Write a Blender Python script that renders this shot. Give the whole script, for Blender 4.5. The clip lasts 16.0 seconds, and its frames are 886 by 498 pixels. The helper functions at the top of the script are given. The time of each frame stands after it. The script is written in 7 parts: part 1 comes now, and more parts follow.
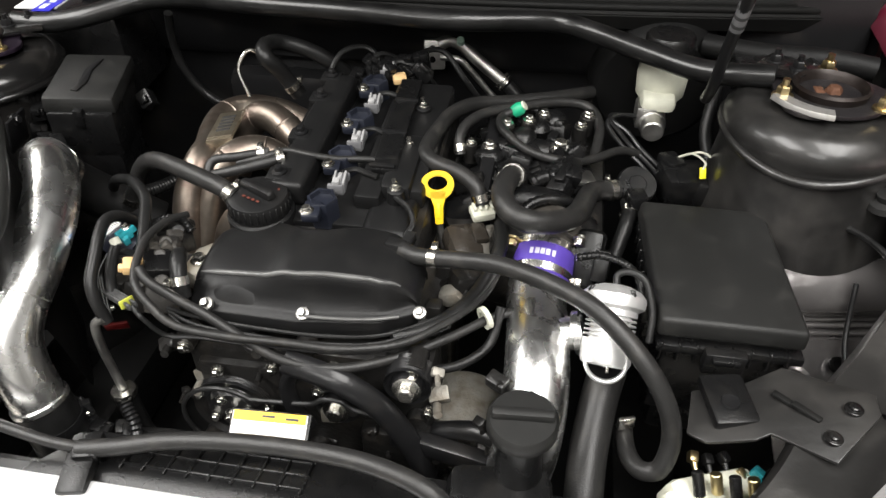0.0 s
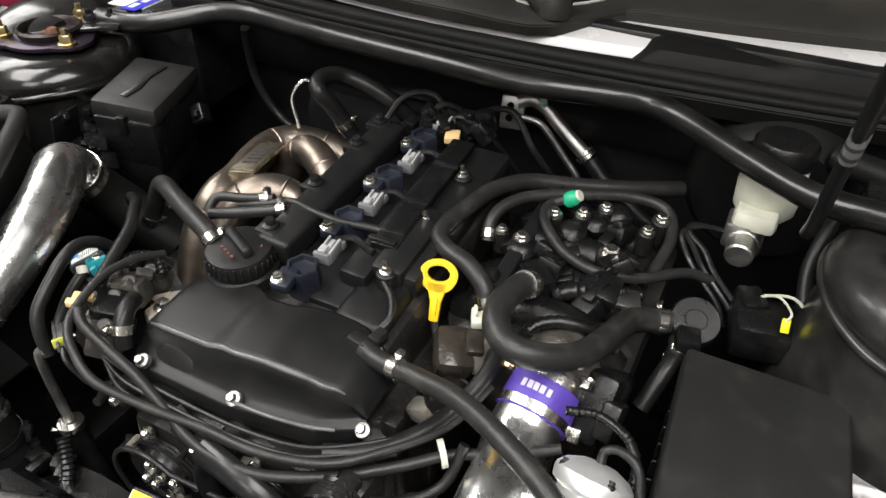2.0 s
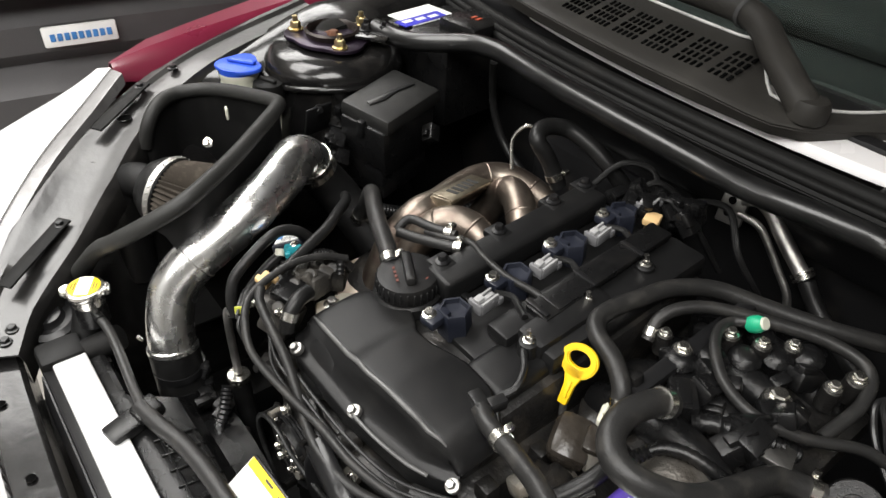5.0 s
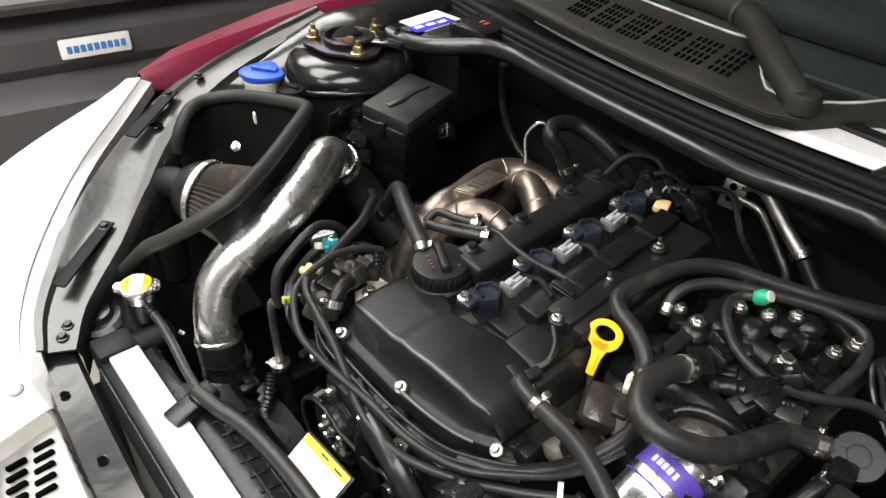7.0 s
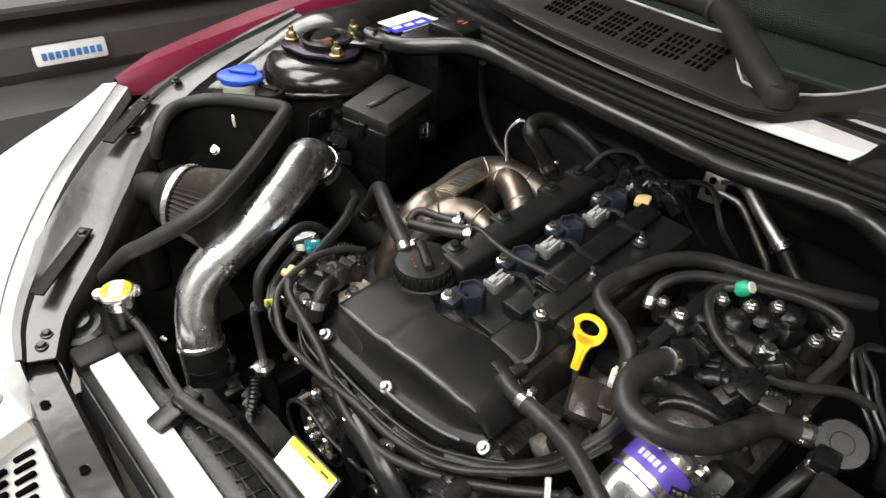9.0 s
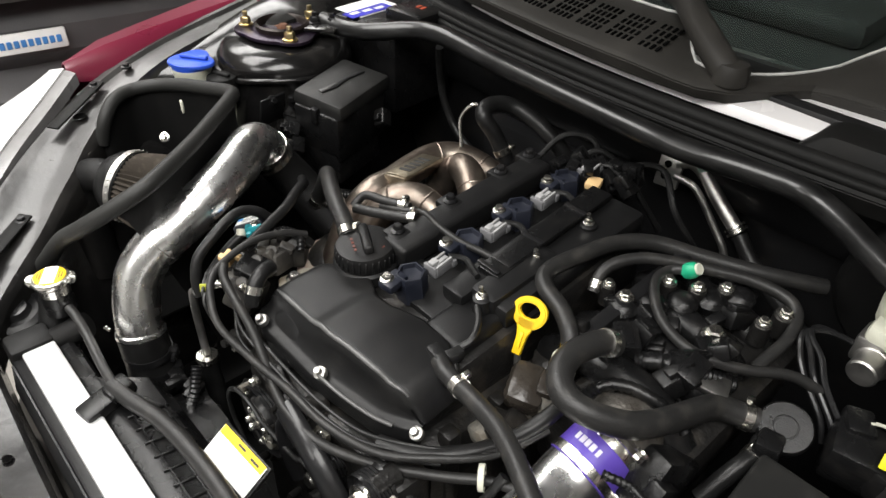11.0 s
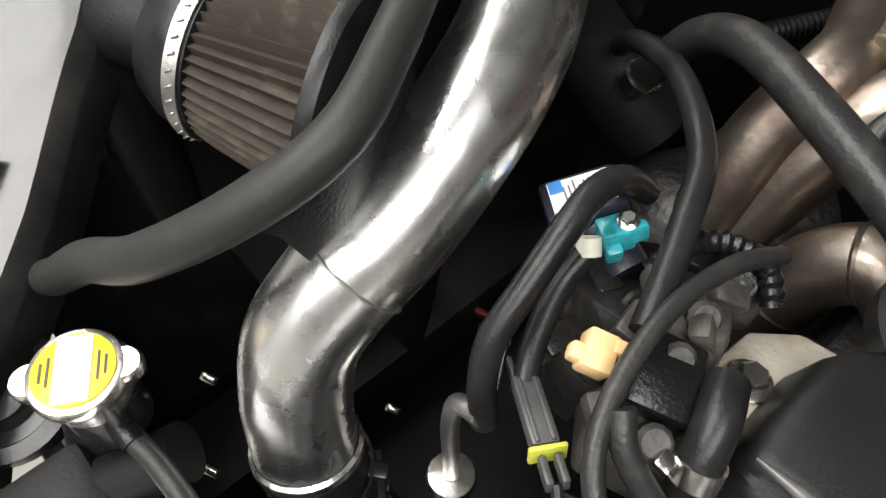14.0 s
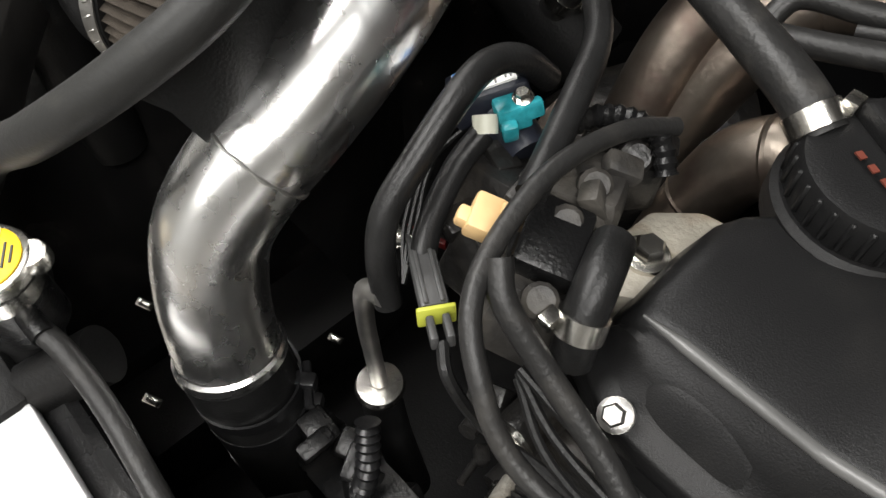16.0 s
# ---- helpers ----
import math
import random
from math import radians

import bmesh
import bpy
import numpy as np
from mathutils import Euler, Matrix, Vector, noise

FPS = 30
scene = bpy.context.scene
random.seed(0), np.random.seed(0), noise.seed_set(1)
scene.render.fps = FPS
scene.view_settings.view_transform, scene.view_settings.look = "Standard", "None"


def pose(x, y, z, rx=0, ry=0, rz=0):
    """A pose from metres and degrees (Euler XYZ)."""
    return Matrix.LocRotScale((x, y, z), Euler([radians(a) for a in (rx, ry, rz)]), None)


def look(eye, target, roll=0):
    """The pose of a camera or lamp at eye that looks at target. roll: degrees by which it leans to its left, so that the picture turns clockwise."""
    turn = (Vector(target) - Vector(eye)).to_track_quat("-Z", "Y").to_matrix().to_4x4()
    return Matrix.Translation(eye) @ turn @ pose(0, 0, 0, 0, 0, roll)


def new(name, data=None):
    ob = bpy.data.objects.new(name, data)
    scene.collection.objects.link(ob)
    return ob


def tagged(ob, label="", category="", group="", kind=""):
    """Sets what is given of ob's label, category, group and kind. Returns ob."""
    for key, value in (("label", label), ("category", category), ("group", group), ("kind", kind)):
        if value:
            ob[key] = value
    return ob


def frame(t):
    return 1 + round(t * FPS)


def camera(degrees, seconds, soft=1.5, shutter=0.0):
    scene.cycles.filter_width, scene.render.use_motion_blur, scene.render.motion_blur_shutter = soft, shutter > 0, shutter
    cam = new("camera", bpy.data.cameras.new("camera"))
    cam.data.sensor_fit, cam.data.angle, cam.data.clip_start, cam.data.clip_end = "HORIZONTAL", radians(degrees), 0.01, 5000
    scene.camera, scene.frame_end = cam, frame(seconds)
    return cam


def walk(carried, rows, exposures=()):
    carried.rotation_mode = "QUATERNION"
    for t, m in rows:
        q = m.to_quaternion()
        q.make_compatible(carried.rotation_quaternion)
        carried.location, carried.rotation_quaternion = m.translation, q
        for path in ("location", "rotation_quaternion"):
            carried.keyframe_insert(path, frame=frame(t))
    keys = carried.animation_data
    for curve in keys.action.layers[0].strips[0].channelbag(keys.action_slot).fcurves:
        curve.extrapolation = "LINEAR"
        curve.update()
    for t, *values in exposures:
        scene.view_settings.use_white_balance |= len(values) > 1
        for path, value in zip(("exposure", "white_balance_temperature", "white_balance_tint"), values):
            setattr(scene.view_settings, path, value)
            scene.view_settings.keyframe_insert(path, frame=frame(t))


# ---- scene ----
cam = camera(64.3, 16.0)
PATH = [
    (0, (0.005, 0.012, 1.353), (-0.271, 1.56, 0.117), -0.7),
    (0.5, (0.125, 0.022, 1.331), (-0.297, 1.57, 0.137), -0.2),
    (1, (0.184, 0.061, 1.317), (-0.288, 1.592, 0.119), 0.3),
    (1.5, (0.164, 0.139, 1.337), (-0.358, 1.645, 0.129), 0.6),
    (2, (0.13, 0.23, 1.343), (-0.576, 1.66, 0.137), 1.1),
    (2.5, (0.126, 0.269, 1.349), (-0.738, 1.607, 0.139), 1.8),
    (3, (0.128, 0.313, 1.342), (-0.917, 1.514, 0.131), 2.3),
    (3.5, (0.075, 0.321, 1.337), (-1.049, 1.446, 0.125), 2.9),
    (4, (0.063, 0.313, 1.36), (-1.097, 1.411, 0.157), 2.8),
    (4.5, (0.12, 0.304, 1.385), (-1.056, 1.386, 0.183), 2.7),
    (5, (0.173, 0.304, 1.396), (-1.053, 1.326, 0.189), 3.3),
    (7.5, (0.188, 0.209, 1.427), (-1.003, 1.278, 0.228), 2.4),
    (8, (0.19, 0.214, 1.429), (-0.994, 1.294, 0.233), 2.3),
    (10.5, (0.189, 0.24, 1.391), (-0.984, 1.339, 0.202), 2.2),
    (11, (0.231, 0.274, 1.386), (-0.941, 1.377, 0.198), 2.2),
    (11.5, (0.187, 0.281, 1.367), (-0.974, 1.388, 0.172), 2.5),
    (12, (0.034, 0.27, 1.338), (-1.126, 1.372, 0.138), 2.4),
    (12.5, (-0.134, 0.283, 1.28), (-1.286, 1.378, 0.066), 2.3),
    (13, (-0.275, 0.324, 1.209), (-1.342, 1.341, -0.143), 2.2),
    (13.5, (-0.351, 0.375, 1.16), (-1.293, 1.245, -0.374), 1.3),
    (14, (-0.395, 0.415, 1.116), (-1.233, 1.19, -0.527), 1.8),
    (14.5, (-0.426, 0.448, 1.092), (-1.269, 1.232, -0.543), 2.1),
    (15, (-0.437, 0.461, 1.077), (-1.29, 1.241, -0.554), 1.3),
    (15.5, (-0.41, 0.449, 1.08), (-1.243, 1.234, -0.561), 1.7),
    (16, (-0.33, 0.418, 1.088), (-1.161, 1.195, -0.557), 0.7),
]
walk(cam, [(t, look(eye, target, roll)) for t, eye, target, roll in PATH],
     exposures=[(0, 0.06), (0.5, 0.08), (2, -0.04), (4, -0.06), (5, -0.1), (7.5, 0), (8, 0), (11, -0.15), (12.5, 0), (13, 0.15), (14, 0.05), (14.5, 0), (15, -0.22), (16, -0.22)])

# ---- world and lights ----
world = bpy.data.worlds.new("workshop_air")
scene.world = world
world.use_nodes = True
world.node_tree.nodes["Background"].inputs[0].default_value = (0.8, 0.9, 1.0, 1)
world.node_tree.nodes["Background"].inputs[1].default_value = 0.03
scene.view_settings.exposure = 0.0


def area_lamp(name, at, aim, sx, sy, watts, colour):
    data = bpy.data.lights.new(name, "AREA")
    data.shape, data.size, data.size_y, data.energy, data.color = "RECTANGLE", sx, sy, watts, colour
    ob = new(name, data)
    ob.matrix_world = look(at, aim)
    return ob


# all out of view; the last two are added to brighten the polished pipe
LAMPS = [(-1.6, -0.5, 150), (0.8, -0.7, 140), (-3.6, 1.2, 110), (-0.4, -3.6, 90)]
for lx, ly, watts in LAMPS:
    area_lamp("unseen_ceiling_light", (lx, ly, 3.1), (lx, ly, 0), 1.3, 2.6, watts, (1.0, 0.98, 0.95))


# ---- materials ----
def material(name, colour, rough=0.5, metal=0.0, vary=0.25, scale=30.0, bump=0.1, fine=250.0, coat=0.0, dirt=None, dirt_amount=0.4, spec=0.5, random_tint=0.0):
    """A principled surface with stains at one scale, grain at a second one, and an optional dust or dirt colour."""
    m = bpy.data.materials.new(name)
    m.use_nodes = True
    n, l = m.node_tree.nodes, m.node_tree.links
    b = n["Principled BSDF"]
    co = n.new("ShaderNodeTexCoord")
    big, small = n.new("ShaderNodeTexNoise"), n.new("ShaderNodeTexNoise")
    big.inputs["Scale"].default_value, big.inputs["Detail"].default_value = scale, 6
    small.inputs["Scale"].default_value, small.inputs["Detail"].default_value = fine, 4
    l.new(co.outputs["Object"], big.inputs["Vector"])
    l.new(co.outputs["Object"], small.inputs["Vector"])
    ramp = n.new("ShaderNodeValToRGB")
    other = dirt or tuple(min(1.0, c * (1 + vary) + 0.004) for c in colour)
    base = tuple(c * (1 - vary) for c in colour) if dirt is None else colour
    ramp.color_ramp.elements[0].color, ramp.color_ramp.elements[1].color = (*base, 1), (*other, 1)
    ramp.color_ramp.elements[0].position = 0.35 if dirt is None else 0.75 - dirt_amount * 0.5
    ramp.color_ramp.elements[1].position = 0.68 if dirt is None else 0.95 - dirt_amount * 0.2
    l.new(big.outputs["Fac"], ramp.inputs["Fac"])
    out = ramp.outputs["Color"]
    if random_tint:
        info, hsv = n.new("ShaderNodeObjectInfo"), n.new("ShaderNodeHueSaturation")
        mr = n.new("ShaderNodeMapRange")
        mr.inputs["To Min"].default_value, mr.inputs["To Max"].default_value = 1 - random_tint, 1 + random_tint
        l.new(info.outputs["Random"], mr.inputs["Value"])
        l.new(mr.outputs["Result"], hsv.inputs["Value"])
        l.new(out, hsv.inputs["Color"])
        out = hsv.outputs["Color"]
    l.new(out, b.inputs["Base Color"])
    r = n.new("ShaderNodeMapRange")
    r.inputs["To Min"].default_value, r.inputs["To Max"].default_value = max(0.02, rough - 0.12 * rough / 0.5), min(1.0, rough + 0.15 * rough / 0.5)
    l.new(big.outputs["Fac"], r.inputs["Value"])
    l.new(r.outputs["Result"], b.inputs["Roughness"])
    b.inputs["Metallic"].default_value = metal
    b.inputs["Coat Weight"].default_value = coat
    b.inputs["Coat Roughness"].default_value = 0.08
    b.inputs["Specular IOR Level"].default_value = spec
    if bump:
        bp = n.new("ShaderNodeBump")
        bp.inputs["Strength"].default_value, bp.inputs["Distance"].default_value = bump, 0.002
        l.new(small.outputs["Fac"], bp.inputs["Height"])
        l.new(bp.outputs["Normal"], b.inputs["Normal"])
    return m


BLACK_PLASTIC = material("black_plastic", (0.006, 0.006, 0.0062), 0.27, bump=0.2, fine=500, dirt=(0.018, 0.0168, 0.0155), dirt_amount=0.4, spec=0.34)
COVER_PLASTIC = material("engine_cover_plastic", (0.0085, 0.0085, 0.0087), 0.35, bump=0.16, fine=1200, dirt=(0.017, 0.0163, 0.0155), dirt_amount=0.4, scale=18, spec=0.25)
BOX_PLASTIC = material("fuse_box_plastic", (0.013, 0.013, 0.0125), 0.44, bump=0.18, fine=1200, dirt=(0.028, 0.027, 0.025), dirt_amount=0.4, spec=0.32)
BLACK_METAL = material("black_painted_metal", (0.009, 0.009, 0.0095), 0.3, bump=0.1, coat=0.15, spec=0.35, dirt=(0.03, 0.027, 0.024), dirt_amount=0.4, scale=14)
BODY_BLACK = material("black_body_paint", (0.007, 0.0068, 0.0068), 0.2, bump=0.5, coat=0.35, dirt=(0.03, 0.0275, 0.025), dirt_amount=0.45, scale=16, fine=38, spec=0.35)
GREASY = material("greasy_black_casting", (0.012, 0.0115, 0.011), 0.3, bump=0.6, fine=160, dirt=(0.05, 0.043, 0.035), dirt_amount=0.45, scale=25, spec=0.4)
RUBBER = material("black_rubber", (0.017, 0.0167, 0.0163), 0.38, bump=0.2, fine=420, dirt=(0.045, 0.042, 0.038), dirt_amount=0.45, scale=45, spec=0.36)
DEEP_RUBBER = material("dark_rubber_hose", (0.010, 0.010, 0.010), 0.33, bump=0.15, fine=600, spec=0.28)
FOAM = material("foam_rubber_seal", (0.019, 0.019, 0.018), 0.5, bump=0.12, fine=500, dirt=(0.038, 0.036, 0.032), dirt_amount=0.3, spec=0.3)
POLISHED = material("polished_aluminium", (0.97, 0.965, 0.945), 0.265, 1.0, vary=0.05, scale=40, bump=0.34, fine=30)
CAST = material("cast_aluminium", (0.48, 0.47, 0.45), 0.4, 1.0, vary=0.3, bump=0.15, fine=400)
BRIGHT_ALLOY = material("bright_machined_alloy", (0.95, 0.95, 0.94), 0.36, 0.8, vary=0.04, bump=0.05, fine=500)
DUSTY = material("dusty_grey_casting", (0.03, 0.028, 0.026), 0.5, bump=0.6, fine=150, dirt=(0.11, 0.1, 0.085), dirt_amount=0.6, scale=45)
# dusty apron; the grey also holds lamp reflections on its black paint
APRON_GREY = material("dusty_apron_reflection_grey", (0.15, 0.142, 0.14), 0.24, 0.55, bump=0.6, coat=0.5, dirt=(0.3, 0.285, 0.275), dirt_amount=0.5, scale=12, fine=30)
# lighter plastic; the gloss highlight of the cover edges is in its colour
RIDGE_HIGHLIGHT = material("cover_edge_highlight", (0.085, 0.085, 0.083), 0.3, bump=0.1)
CAST_DIRTY = material("stained_cast_aluminium", (0.30, 0.285, 0.25), 0.5, 0.5, bump=0.7, fine=260, dirt=(0.13, 0.095, 0.06), dirt_amount=0.55, scale=40)
ZINC = material("zinc_plated_steel", (0.75, 0.73, 0.68), 0.25, 1.0, vary=0.15, bump=0.1)
GOLD_ZINC = material("yellow_passivated_steel", (0.62, 0.5, 0.27), 0.3, 1.0, vary=0.2, bump=0.1)
STAINLESS = material("heat_tinted_stainless", (0.29, 0.25, 0.21), 0.36, 0.95, bump=0.15, scale=34, dirt=(0.12, 0.08, 0.065), dirt_amount=0.75)
RUST = material("rusty_steel", (0.12, 0.05, 0.025), 0.7, 0.2, bump=0.6, scale=60)
YELLOW = material("yellow_plastic", (0.85, 0.55, 0.01), 0.4, vary=0.1, bump=0.05)
PURPLE = material("purple_silicone", (0.09, 0.05, 0.36), 0.4, vary=0.12, bump=0.15, fine=600)
BLUE = material("blue_plastic", (0.02, 0.08, 0.55), 0.42, vary=0.15, bump=0.1)
GREEN = material("green_plastic", (0.01, 0.35, 0.18), 0.4, vary=0.15)
TEAL = material("teal_plastic", (0.02, 0.24, 0.28), 0.25, vary=0.35, scale=120)
TAN = material("tan_plastic", (0.62, 0.42, 0.2), 0.5, vary=0.2)
GREY_PLASTIC = material("grey_plastic", (0.14, 0.14, 0.145), 0.36, vary=0.25)
NAVY = material("navy_plastic", (0.012, 0.014, 0.022), 0.35, vary=0.2)
WHITE_PLASTIC = material("white_plastic", (0.72, 0.7, 0.6), 0.4, vary=0.08)
CREAM = material("cream_translucent_plastic", (0.6, 0.6, 0.5), 0.45, vary=0.12)
PAPER = material("white_sticker", (0.85, 0.85, 0.83), 0.45, vary=0.04, bump=0)
INK = material("dark_print", (0.03, 0.03, 0.03), 0.5, vary=0.1, bump=0)
# near-black, no sheen: the shade inside openings is put into the colour
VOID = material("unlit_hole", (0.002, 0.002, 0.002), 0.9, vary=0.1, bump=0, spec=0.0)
RED_INK = material("red_print", (0.42, 0.07, 0.03), 0.5, vary=0.1, bump=0)
BLUE_INK = material("blue_print", (0.05, 0.2, 0.5), 0.5, vary=0.1, bump=0)
SILVER_INK = material("silver_print", (0.6, 0.58, 0.68), 0.4, vary=0.1, bump=0)
MAROON = material("maroon_car_paint", (0.17, 0.012, 0.035), 0.3, vary=0.12, scale=5, bump=0.02, coat=1.0)
WHITE_PAINT = material("white_car_paint", (0.82, 0.8, 0.8), 0.25, vary=0.04, scale=5, bump=0.02, coat=0.8)
FIN_METAL = material("bare_radiator_aluminium", (0.85, 0.85, 0.85), 0.4, 0.55, vary=0.05, bump=0.1)
PLEAT = material("dusty_filter_cotton", (0.06, 0.051, 0.042), 0.9, bump=0.8, fine=1300, dirt=(0.13, 0.112, 0.092), dirt_amount=0.45, scale=60, spec=0.1)
CONCRETE = material("workshop_concrete", (0.33, 0.31, 0.28), 0.6, vary=0.3, scale=3, bump=0.4, fine=60)
WALL_PAINT = material("workshop_wall_paint", (0.5, 0.5, 0.49), 0.7, vary=0.08, scale=2, bump=0.1)
COOLER_PLASTIC = material("cooler_grey_plastic", (0.075, 0.073, 0.075), 0.5, bump=0.25, fine=300, dirt=(0.11, 0.107, 0.105), dirt_amount=0.4, scale=6)
PANEL_GREY = material("dark_cowl_plastic", (0.009, 0.009, 0.0087), 0.5, bump=0.2, fine=800, dirt=(0.018, 0.017, 0.0155), dirt_amount=0.4, scale=12, spec=0.12)
BRACE_BLACK = material("gloss_black_brace_paint", (0.006, 0.006, 0.006), 0.33, bump=0.03, vary=0.3, coat=0.3, spec=0.35)
TOWER_PAINT = material("dusty_black_tower_paint", (0.015, 0.0145, 0.014), 0.33, bump=0.6, coat=0.25, dirt=(0.05, 0.047, 0.044), dirt_amount=0.55, scale=14, fine=34)
SHIELD_BLACK = material("matt_black_sheet", (0.006, 0.006, 0.006), 0.5, bump=0.2, fine=500, dirt=(0.014, 0.013, 0.012), dirt_amount=0.4, spec=0.2)
COWL_BROWN = material("weathered_cowl_plastic", (0.026, 0.0245, 0.022), 0.5, bump=0.2, fine=800, dirt=(0.042, 0.039, 0.034), dirt_amount=0.4, scale=12, spec=0.22)
FLANGE_GREY = material("grey_flange_paint", (0.16, 0.157, 0.155), 0.28, bump=0.2, coat=0.4, dirt=(0.07, 0.067, 0.064), dirt_amount=0.45, scale=20, fine=60)
# pale colour carries the white reflection on the cowl panel lip
PALE_LIP = material("pale_edge_reflection", (0.5, 0.5, 0.48), 0.4, bump=0.05)
PLATE_GREY = material("dusty_anodised_plate", (0.035, 0.032, 0.034), 0.38, 0.6, bump=0.2, dirt=(0.09, 0.083, 0.075), dirt_amount=0.5, scale=35)


def glass_material():
    m = bpy.data.materials.new("windscreen_glass")
    m.use_nodes = True
    b = m.node_tree.nodes["Principled BSDF"]
    b.inputs["Base Color"].default_value = (0.75, 0.9, 0.86, 1)
    b.inputs["Transmission Weight"].default_value = 1.0
    b.inputs["Roughness"].default_value = 0.02
    b.inputs["IOR"].default_value = 1.3
    return m


GLASS = glass_material()


# ---- building helpers ----
def mesh_object(name, bm, mat, smooth=40):
    bmesh.ops.recalc_face_normals(bm, faces=bm.faces)
    for f in bm.faces:
        f.smooth = True
    for e in bm.edges:
        if len(e.link_faces) == 2 and e.calc_face_angle(0) > radians(smooth):
            e.smooth = False
    me = bpy.data.meshes.new(name)
    bm.to_mesh(me)
    bm.free()
    me.materials.append(mat)
    return new(name, me)


def thing(name, at, label, category, group="", kind=""):
    ob = new(name)
    ob.empty_display_size = 0.02
    ob.matrix_basis = Matrix.Translation(at)
    return tagged(ob, label, category, group, kind)


def part(name, bm, mat, parent, label="", smooth=40):
    """Links a bmesh in world places as one mesh under a thing or a part."""
    ob = mesh_object(name, bm, mat, smooth)
    ob.parent = parent
    top = parent
    m = Matrix()
    while top:
        m = top.matrix_basis.inverted() @ m if top.parent is None else m
        top = top.parent
    ob.matrix_parent_inverse = m if parent.parent is None else Matrix()
    if label:
        ob["label"] = label
    return ob


def single(name, bm, mat, label, category, group="", kind="", smooth=40):
    return tagged(mesh_object(name, bm, mat, smooth), label, category, group, kind)


def B():
    return bmesh.new()


def add_box(bm, at, size, turn=(0, 0, 0), bevel=0.0, seg=2, taper=1.0):
    """A box round its middle, with rounded edges and a top that may be narrower."""
    t = bmesh.new()
    bmesh.ops.create_cube(t, size=1)
    for v in t.verts:
        k = taper if v.co.z > 0 else 1
        v.co = Vector((v.co.x * size[0] * k, v.co.y * size[1] * k, v.co.z * size[2]))
    if bevel:
        bmesh.ops.bevel(t, geom=t.edges[:], offset=bevel, segments=seg, affect="EDGES", profile=0.5)
    return merge(bm, t, pose(*at, *turn))


def merge(bm, other, m=None):
    me = bpy.data.meshes.new("tmp")
    if m is not None:
        bmesh.ops.transform(other, matrix=m, verts=other.verts)
    other.to_mesh(me)
    other.free()
    bm.from_mesh(me)
    bpy.data.meshes.remove(me)
    return bm


def frame_at(at, axis):
    """A pose at a place with its z along axis."""
    return Matrix.Translation(at) @ Vector(axis).to_track_quat("Z", "Y").to_matrix().to_4x4()


def add_lathe(bm, profile, at, axis=(0, 0, 1), seg=24, close=True):
    """A turned shape: profile of (radius, height) along axis from at."""
    m = frame_at(at, axis)
    rings = []
    for r, h in profile:
        rings.append([bm.verts.new(m @ Vector((r * math.cos(a), r * math.sin(a), h))) for a in (2 * math.pi * k / seg for k in range(seg))])
    for a, b in zip(rings, rings[1:]):
        for k in range(seg):
            bm.faces.new((a[k], a[(k + 1) % seg], b[(k + 1) % seg], b[k]))
    if close:
        bm.faces.new(rings[0][::-1])
        bm.faces.new(rings[-1])
    return bm


def add_cyl(bm, a, b, r, r2=None, seg=20, bevel=0.0):
    a, b = Vector(a), Vector(b)
    h, r2 = (b - a).length, r if r2 is None else r2
    prof = [(r, 0), (r2, h)] if not bevel else [(r - bevel, 0), (r, bevel), (r2, h - bevel), (r2 - bevel, h)]
    return add_lathe(bm, prof, a, b - a, seg)


def smooth_line(points, steps=6):
    """A Catmull-Rom curve through the points."""
    p = [Vector(q) for q in points]
    p = [2 * p[0] - p[1], *p, 2 * p[-1] - p[-2]]
    out = []
    for a, b, c, d in zip(p, p[1:], p[2:], p[3:]):
        for k in range(steps):
            t = k / steps
            out.append(0.5 * (2 * b + (c - a) * t + (2 * a - 5 * b + 4 * c - d) * t * t + (3 * b - a - 3 * c + d) * t ** 3))
    return [*out, p[-2]]


def add_tube(bm, points, r, seg=14, steps=6, ribs=0.0, pitch=0.006, caps=True, flat=1.0):
    """A round hose or pipe along a smooth line; r is a radius or a function of 0..1; ribs: the depth of a corrugation."""
    line = smooth_line(points, steps) if steps > 1 else [Vector(q) for q in points]
    if ribs:
        fine, length = [line[0]], 0.0
        for a, b in zip(line, line[1:]):
            n = max(1, round((b - a).length / (pitch / 2)))
            fine += [a.lerp(b, (k + 1) / n) for k in range(n)]
        line = fine
    rings, up = [], None
    for i, c in enumerate(line):
        way = (line[min(i + 1, len(line) - 1)] - line[max(i - 1, 0)]).normalized()
        if up is None:
            up = way.orthogonal().normalized()
        up = (up - up.dot(way) * way).normalized()
        side = way.cross(up)
        rr = r(i / (len(line) - 1)) if callable(r) else r
        rr -= ribs * (i % 2)
        rings.append([bm.verts.new(c + rr * (math.cos(a) * up + flat * math.sin(a) * side)) for a in (2 * math.pi * k / seg for k in range(seg))])
    for a, b in zip(rings, rings[1:]):
        for k in range(seg):
            bm.faces.new((a[k], a[(k + 1) % seg], b[(k + 1) % seg], b[k]))
    if caps:
        bm.faces.new(rings[0][::-1])
        bm.faces.new(rings[-1])
    return bm


